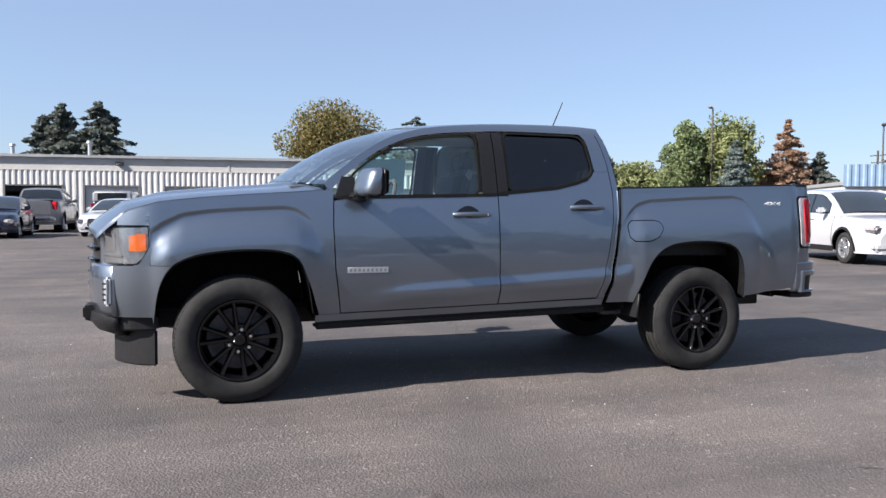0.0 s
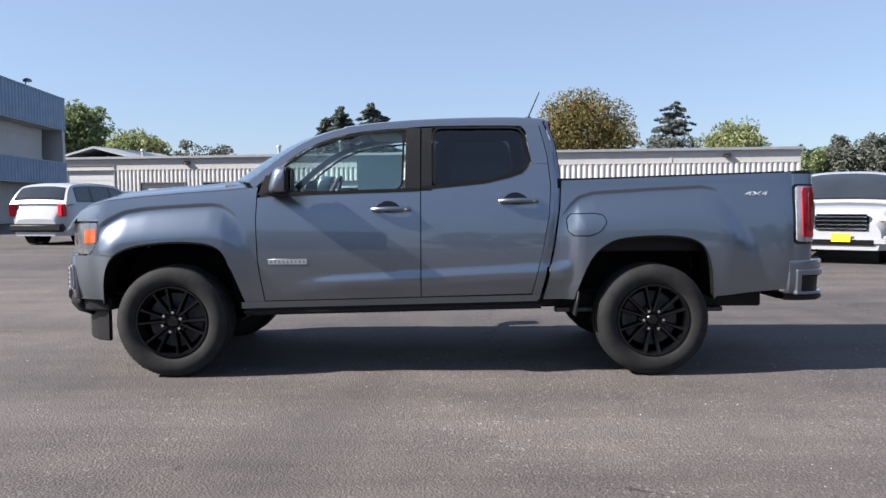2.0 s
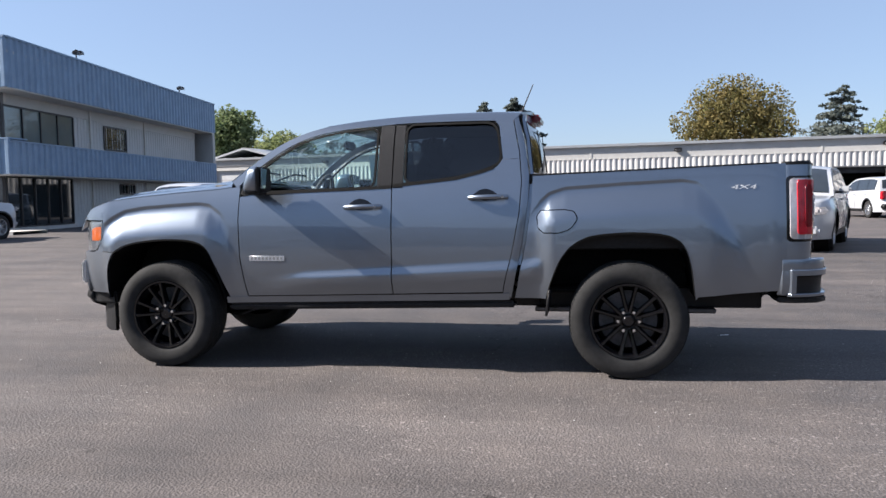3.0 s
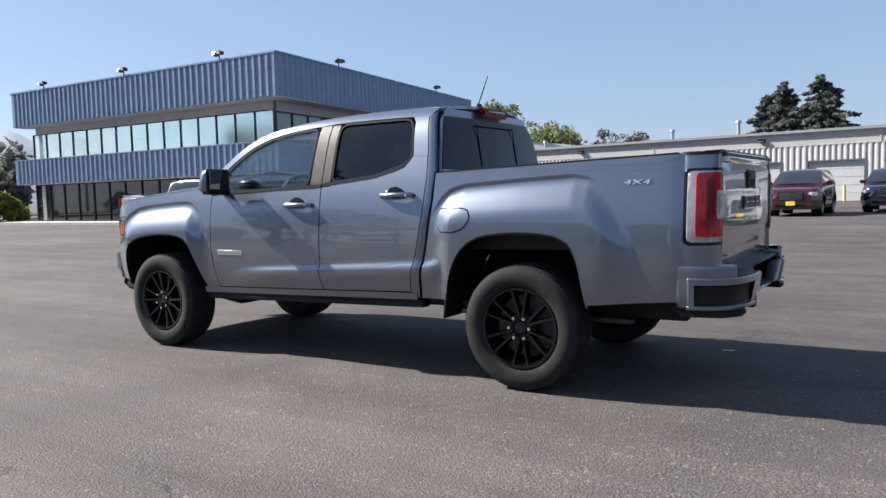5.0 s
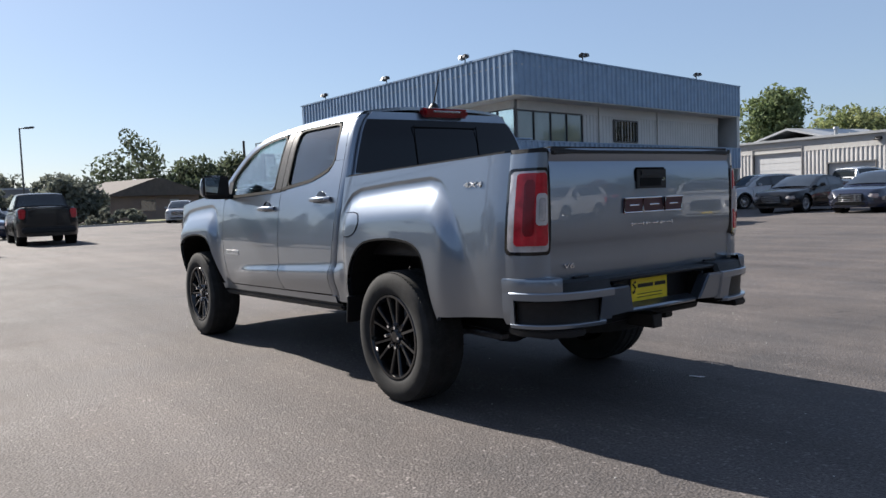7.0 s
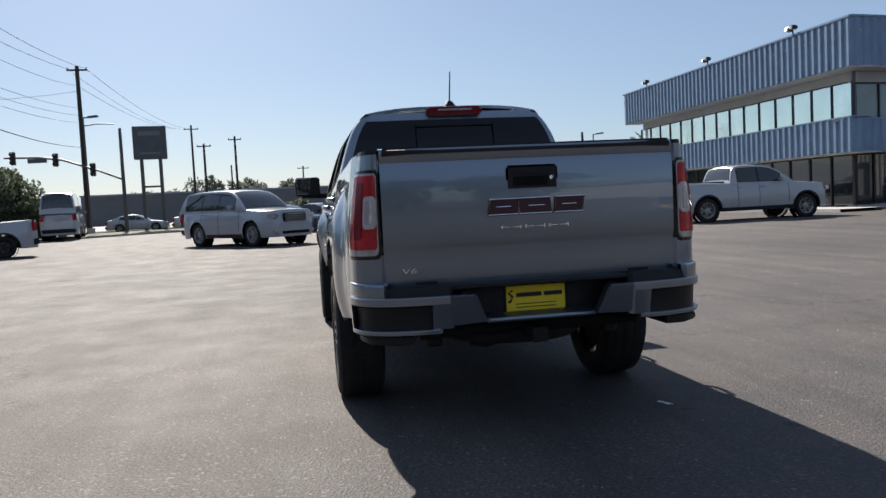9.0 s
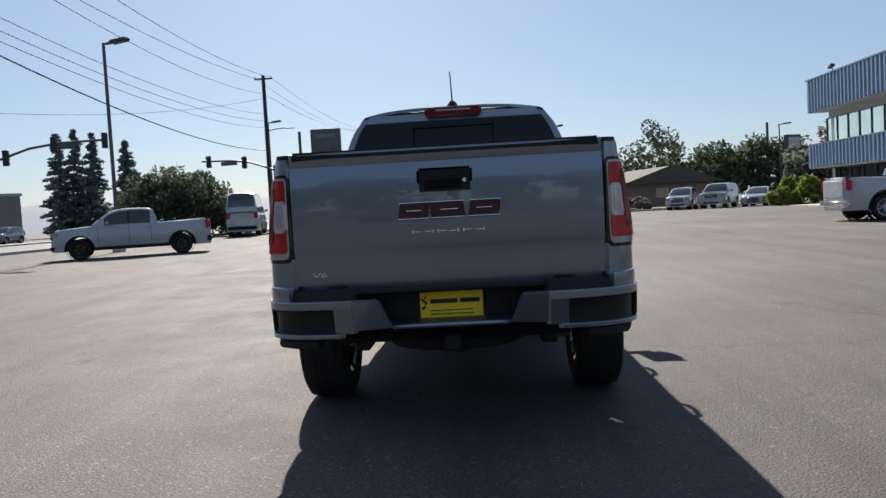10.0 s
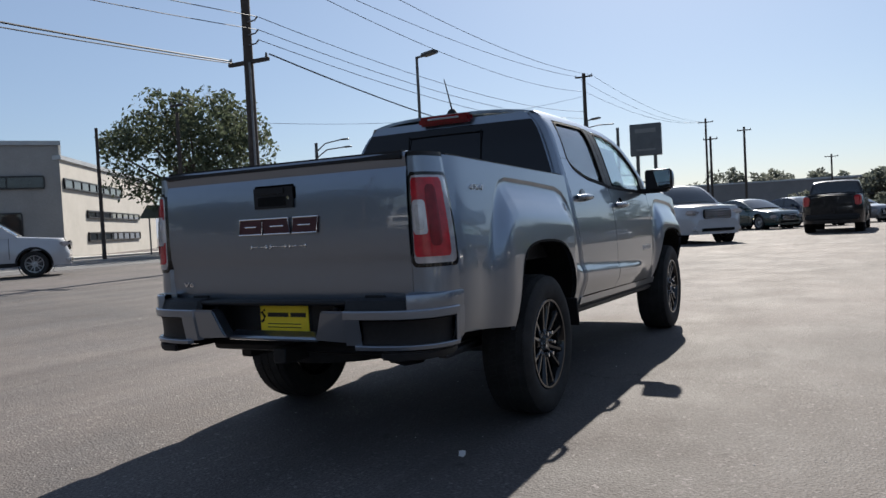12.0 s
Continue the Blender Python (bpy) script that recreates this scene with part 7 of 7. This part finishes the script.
def street_lamp(x, y, h, arm_yaw, label="bronze square-headed lot lamp", group="lot lamps", r=0.09):
    T = thing("street_lamp", pose(x, y, 0, 0, 0, arm_yaw), label, "street lamp", group)
    part("base", cyl((0, 0, 0), (0, 0, 0.5), 0.28, 0.28, 16), M_CONCRETE, T)
    part("pole", cyl((0, 0, 0.5), (0, 0, h), r, r * 0.75, 12), M_POLESTEEL, T)
    part("arm", box((0.30, 0, h - 0.04), (0.6, 0.08, 0.10), 0.015), M_POLESTEEL, T)
    part("lamp_head", box((0.85, 0, h + 0.01), (0.85, 0.42, 0.16), 0.05, (0, -4, 0), 2), M_POLESTEEL, T)
    return T


street_lamp(-26.6, -15.7, 9.05, 75)
street_lamp(53.6, 65.2, 12.5, 215, r=0.13)
street_lamp(54.3, 44.0, 8.5, 225)
street_lamp(60.8, 84.8, 8.0, 200)
street_lamp(-73.7, 7.9, 8.9, 60, "lot lamp past the dealership")
street_lamp(-82.2, 34.1, 8.5, 60, "lot lamp past the dealership")
street_lamp(-61.5, -18.2, 9.6, 75, "slim street lamp beside a wooden pole", "street lamps")


def wood_pole(x, y, h, r, label, arms=(), lean=0.0, yaw=0.0):
    T = thing("utility_pole", pose(x, y, 0, lean, 0, yaw), label, "utility pole")
    part("pole", cyl((0, 0, -0.2), (0, 0, h), r, r * 0.72, 12), M_POLEWOOD, T)
    for z, ln in arms:
        a = part("crossarm", box((0, 0.0, z), (0.14, ln, 0.13), 0.015), M_POLEWOOD, T)
        for q in (-0.45, 0.45):
            part("insulator", cyl((0, q * ln, z + 0.06), (0, q * ln, z + 0.22), 0.05, 0.035, 8), M_FIXTURE, a)
    return T


UP = wood_pole(-15.3, -16.1, 12.0, 0.20, "dark wooden utility pole with a crossarm at the lot edge", ((7.05, 1.8), (11.5, 2.0)))
for z in (7.6, 7.95, 8.4):
    part("bracket", tube([(0.1, 0.15, z), (0.05, 0.42, z + 0.03), (0.0, 0.52, z + 0.16)], 0.028, 6), M_FIXTURE, UP)
part("conduit", cyl((0.16, 0.18, 0), (0.16, 0.18, 7.0), 0.04, 0.04, 8), M_FIXTURE, UP)
PF = wood_pole(-61.8, -18.45, 13.8, 0.22, "tall wooden utility pole at the junction", ((13.5, 1.6),))
part("street_arm", tube([(0, 0, 8.9), (0.2, 1.2, 9.05), (0.3, 2.6, 9.0)], 0.05), M_POLESTEEL, PF)
wood_pole(-118, -17, 15, 0.2, "distant wooden utility pole", ((14.4, 2.2),))
wood_pole(-88.4, -11.9, 9.5, 0.17, "wooden pole beyond the junction", ((9.2, 1.6),))
wood_pole(-92, -8.6, 10.6, 0.17, "wooden pole beyond the junction", ((10.2, 1.6),))
wood_pole(-113.7, -11, 8.4, 0.15, "short wooden pole beyond the junction")
wood_pole(-134.4, -0.3, 9.0, 0.17, "distant wooden pole with a crossarm", ((8.6, 2.0),))
wood_pole(-87.4, 34.7, 9.2, 0.2, "bare wooden pole past the dealership")
wood_pole(-26.5, -31.6, 8.2, 0.14, "slim pole across the street", ((8.6, 0.9),))
wood_pole(-24.5, -36.0, 7.6, 0.12, "pale slim pole before the offices")
wood_pole(92, 78, 10, 0.2, "distant utility pole past the lot", ((9.3, 2.6), (8.3, 2.2)))


def wire(a, b, sag, r=0.014, n=24):
    a, b = Vector(a), Vector(b)
    pts = [a.lerp(b, i / n) - Vector((0, 0, sag * 4 * (i / n) * (1 - i / n))) for i in range(n + 1)]
    ob = part("overhead_cable", tube(pts, r, 5), M_WIRE, None)
    return tagged(ob, "thin black overhead cable strung between utility poles", "cable", "overhead cables")


PX, PY = -15.3, -16.1
FX, FY = -61.8, -18.45
wire((PX, PY - 1.0, 11.6), (FX, FY - 0.7, 13.6), 0.7, 0.016)
wire((PX, PY + 1.0, 11.6), (FX, FY + 0.7, 13.6), 0.9, 0.016)
wire((PX, PY + 0.5, 10.4), (FX, FY, 12.2), 1.0, 0.014)
wire((PX, PY + 0.52, 8.55), (FX, FY, 10.4), 0.8, 0.013)
wire((PX, PY + 0.52, 8.1), (FX, FY, 9.8), 0.8, 0.013)
wire((PX, PY + 0.52, 7.75), (FX, FY, 9.2), 0.8, 0.013)
wire((PX, PY + 0.95, 7.2), (FX, FY, 7.2), 0.9, 0.028)
for z0, q in ((11.6, -1.0), (11.6, 1.0), (8.55, 0.5), (8.1, 0.5)):
    wire((PX, PY + q, z0), (32, -17.5 + q, z0 + 0.3), 1.0, 0.015)
wire((PX, PY - 0.85, 7.2), (32, -17.5, 8.8), 1.0, 0.03)
wire((PX, PY - 0.7, 7.1), (32, -17.8, 8.4), 1.0, 0.02)
for z0, q in ((13.6, -0.7), (13.6, 0.7), (12.2, 0)):
    wire((FX, FY + q, z0), (-118, -18 + q, 14.5), 1.0, 0.015)
wire((FX, FY, 11.8), (-26.5, -31.6, 7.9), 1.2, 0.012)
wood_pole(32, -17.5, 13.2, 0.2, "wooden utility pole along the lot edge", ((8.6, 2.0), (12.6, 2.2)))


ARM_RISE = [(0, 4.3), (0.2, 5.1), (0.5, 6.1), (0.7, 6.4), (1.0, 6.5)]


def signal_mast(x, y, yaw, h, reach, heads, label, lamp_arms=True, lift=0.0):
    T = thing("traffic_signal", pose(x, y, 0, 0, 0, yaw), label, "traffic signal", "junction signals")
    part("mast", cyl((0, 0, 0), (0, 0, h), 0.16, 0.12, 12), M_POLESTEEL, T)
    part("arm", tube([(reach * f, 0, h0 + lift) for f, h0 in ARM_RISE], 0.085, 8), M_POLESTEEL, T)
    if lamp_arms:
        part("lamp_arm", tube([(0, 0, h - 0.7), (0.8, 0, h - 0.1), (2.2, 0, h + 0.1)], 0.05, 6), M_POLESTEEL, T)
        part("lamp_arm", tube([(0, 0, h - 1.2), (0.9, 0, h - 0.6), (2.4, 0, h - 0.5)], 0.05, 6), M_POLESTEEL, T)
        for q, z in ((2.5, h + 0.1), (2.7, h - 0.5)):
            part("lamp_head", box((q, 0, z), (0.6, 0.26, 0.12), 0.03), M_POLESTEEL, T)
    for q in heads:
        z = (lerp_table(ARM_RISE, q / reach) + lift)
        hd = part("signal_head", box((q, 0, z - 0.05), (0.36, 0.28, 1.05), 0.03), mat("signal_black", (0.02, 0.02, 0.02), 0.6) if "signal_black" not in bpy.data.materials else bpy.data.materials["signal_black"], T)
        for k in range(3):
            part("visor", cyl((q, 0.14, z + 0.28 - 0.33 * k), (q, 0.34, z + 0.28 - 0.33 * k), 0.13, 0.13, 12), bpy.data.materials["signal_black"], hd)
    part("street_name_sign", box((reach * 0.72, 0, 6.15 + lift), (1.6, 0.05, 0.35), 0.01), M_SIGNFACE, T)
    return T


signal_mast(-43.5, -34.7, 101, 7.9, 9.6, (3.3, 6.4, 9.7), "street signal mast with arched arm and twin lamps", lift=0.6)
signal_mast(-59.5, -15.0, 258, 8.4, 9.6, (2.4, 5.4, 8.9), "junction signal mast reaching over the road", False)


def pylon_sign(x, y, yaw, w, h, z0, label, bars, ink=None):
    T = thing("pylon_sign", pose(x, y, 0, 0, 0, yaw), label, "sign")
    for q in (-0.28, 0.28):
        part("leg", box((0, q * w, z0 / 2), (0.28, 0.28, z0), 0.02), M_POLESTEEL, T)
    part("cross_tie", box((0, 0, z0 * 0.62), (0.16, w * 0.56, 0.16), 0.02), M_POLESTEEL, T)
    c = part("cabinet", box((0, 0, z0 + h / 2), (0.6, w, h), 0.05, None, 2), M_SIGNFACE, T, "dark sign cabinet")
    for zz, ww, hh in bars:
        for sd in (-1, 1):
            part("writing_bar", box((sd * 0.305, 0, z0 + h * zz), (0.02, w * ww, h * hh), 0.01), ink or M_FIXTURE, c)
    return T


pylon_sign(-61.9, -13.2, 6, 2.65, 2.75, 6.0, "tall dark dealership sign on two legs", ((0.78, 0.66, 0.13), (0.18, 0.6, 0.06)))
pylon_sign(-81.7, 35.3, 20, 1.9, 3.0, 4.2, "pale cabinet sign past the dealership", ((0.5, 0.8, 0.8),), M_CREAM)

# bus shelter across the street
bs = thing("bus_shelter", pose(-32.0, -37.6, 0, 0, 0, 8), "small green-roofed bus shelter across the street", "bus shelter")
for q in (-2.2, -0.7, 0.7, 2.2):
    for w_ in (-0.8, 0.8):
        part("post", box((q, w_, 1.2), (0.08, 0.08, 2.4), 0.01), M_FIXTURE, bs)
part("roof", prism([(-1.2, 2.4), (1.2, 2.4), (0.5, 3.2), (-0.5, 3.2)], -2.7, 2.7, "x"), L_FIR, bs, smooth=False)
part("bench", box((0, -0.5, 0.45), (3.6, 0.4, 0.06), 0.01), M_FIXTURE, bs)

# paper scrap and grit on the asphalt
sc = thing("paper_scrap", pose(2.46, 0.77, 0.004, 0, 0, 30), "torn white paper scrap on the asphalt", "litter")
rn = np.random.default_rng(5)
bm = bmesh.new()
vs = [bm.verts.new((0.05 * math.cos(a) * rn.uniform(0.5, 1.3), 0.025 * math.sin(a) * rn.uniform(0.6, 1.2), 0.006 * rn.uniform(0, 1))) for a in np.linspace(0, 2 * math.pi, 9)[:-1]]
bm.faces.new(vs)
bmesh.ops.solidify(bm, geom=bm.faces[:], thickness=0.002)
part("scrap", bm, M_WHITEINK, sc)
bm = bmesh.new()
for i in range(520):
    x, y = rn.uniform(-4.5, 7.5), rn.uniform(-6.5, 5.5)
    s = rn.uniform(0.002, 0.005)
    v = bmesh.ops.create_icosphere(bm, subdivisions=1, radius=s)["verts"]
    bmesh.ops.scale(bm, vec=(1, rn.uniform(0.6, 1.2), 0.6), verts=v)
    bmesh.ops.translate(bm, vec=(x, y, s * 0.4), verts=v)
g = part("grit", bm, M_CONCRETE, None)
tagged(g, "scattered pale grit and pebbles on the asphalt", "gravel", kind="stuff")

# past the lot's far end, unseen: trees added to darken the tailgate, mirrored cars
for i in range(7):
    broad_tree(38 + 4 * (i % 2), -36 + 7.5 * i, 8.5 + (i * 5) % 3, 10.5, L_DARK, "unseen dark tree added at the east edge to darken the tailgate reflection", 120 + i, 40, 0.4, 45, 0.15, 0.02)
# both SUVs are coloured dark to keep the tailgate's reflection dim
for i, (px, py, hd) in enumerate(((25, -9.5, 172), (27, -3.5, 186), (26.5, 6.5, 178))):
    car(("pickup", "suv", "suv")[i], (P_WHITE, P_NAVY, P_PEWTER)[i], ("white pickup in the eastern row", "unseen dark blue SUV in the eastern row", "unseen pewter SUV in the eastern row")[i], px, py, hd, ("pickup truck", "SUV", "SUV")[i], row)

# unseen trees added on the street's south side to mirror dark in the doors
for i in range(13):
    broad_tree(4 + 8.2 * i, -61 - 3 * (i % 3), 8.6 + (i * 5) % 4, 12.5, L_STREET, "unseen dark tree added beyond the road for the door reflections", 140 + i, 40, 0.45, 48, 0.15, 0.02)

# far hills, with the distance haze put into their base colour
M_HILL = mat("haze_tinted_hills", (0.17, 0.20, 0.25), 0.95, vary=0.08, scale=0.004)


def ridge(name, label, a0, a1, dist, hmax, seed, n=90):
    rnd = np.random.default_rng(seed)
    ph = rnd.uniform(0, 6, 6)
    P = []
    for i in range(n):
        t = i / (n - 1)
        a = radians(a0 + (a1 - a0) * t)
        h = hmax * (0.55 + 0.22 * math.sin(5 * t + ph[0]) + 0.12 * math.sin(13 * t + ph[1]) + 0.05 * math.sin(31 * t + ph[2])) * min(1, 6 * t, 6 * (1 - t))
        row = []
        for k, f in enumerate((0, 0.35, 0.7, 1.0, 0.6, 0)):
            dd = dist + k * 0.12 * dist
            row.append((math.cos(a) * dd, math.sin(a) * dd, max(0, h * f * (1 + 0.06 * rnd.normal())) - 1))
        P.append(row)
    ob = sheet(name, P, M_HILL, None)
    fix_normals(ob)
    return tagged(ob, label, "hills", kind="structure")


ridge("backdrop", "mountain ridge beyond the town, tinted blue for haze", 118, 186, 1500, 210, 3)
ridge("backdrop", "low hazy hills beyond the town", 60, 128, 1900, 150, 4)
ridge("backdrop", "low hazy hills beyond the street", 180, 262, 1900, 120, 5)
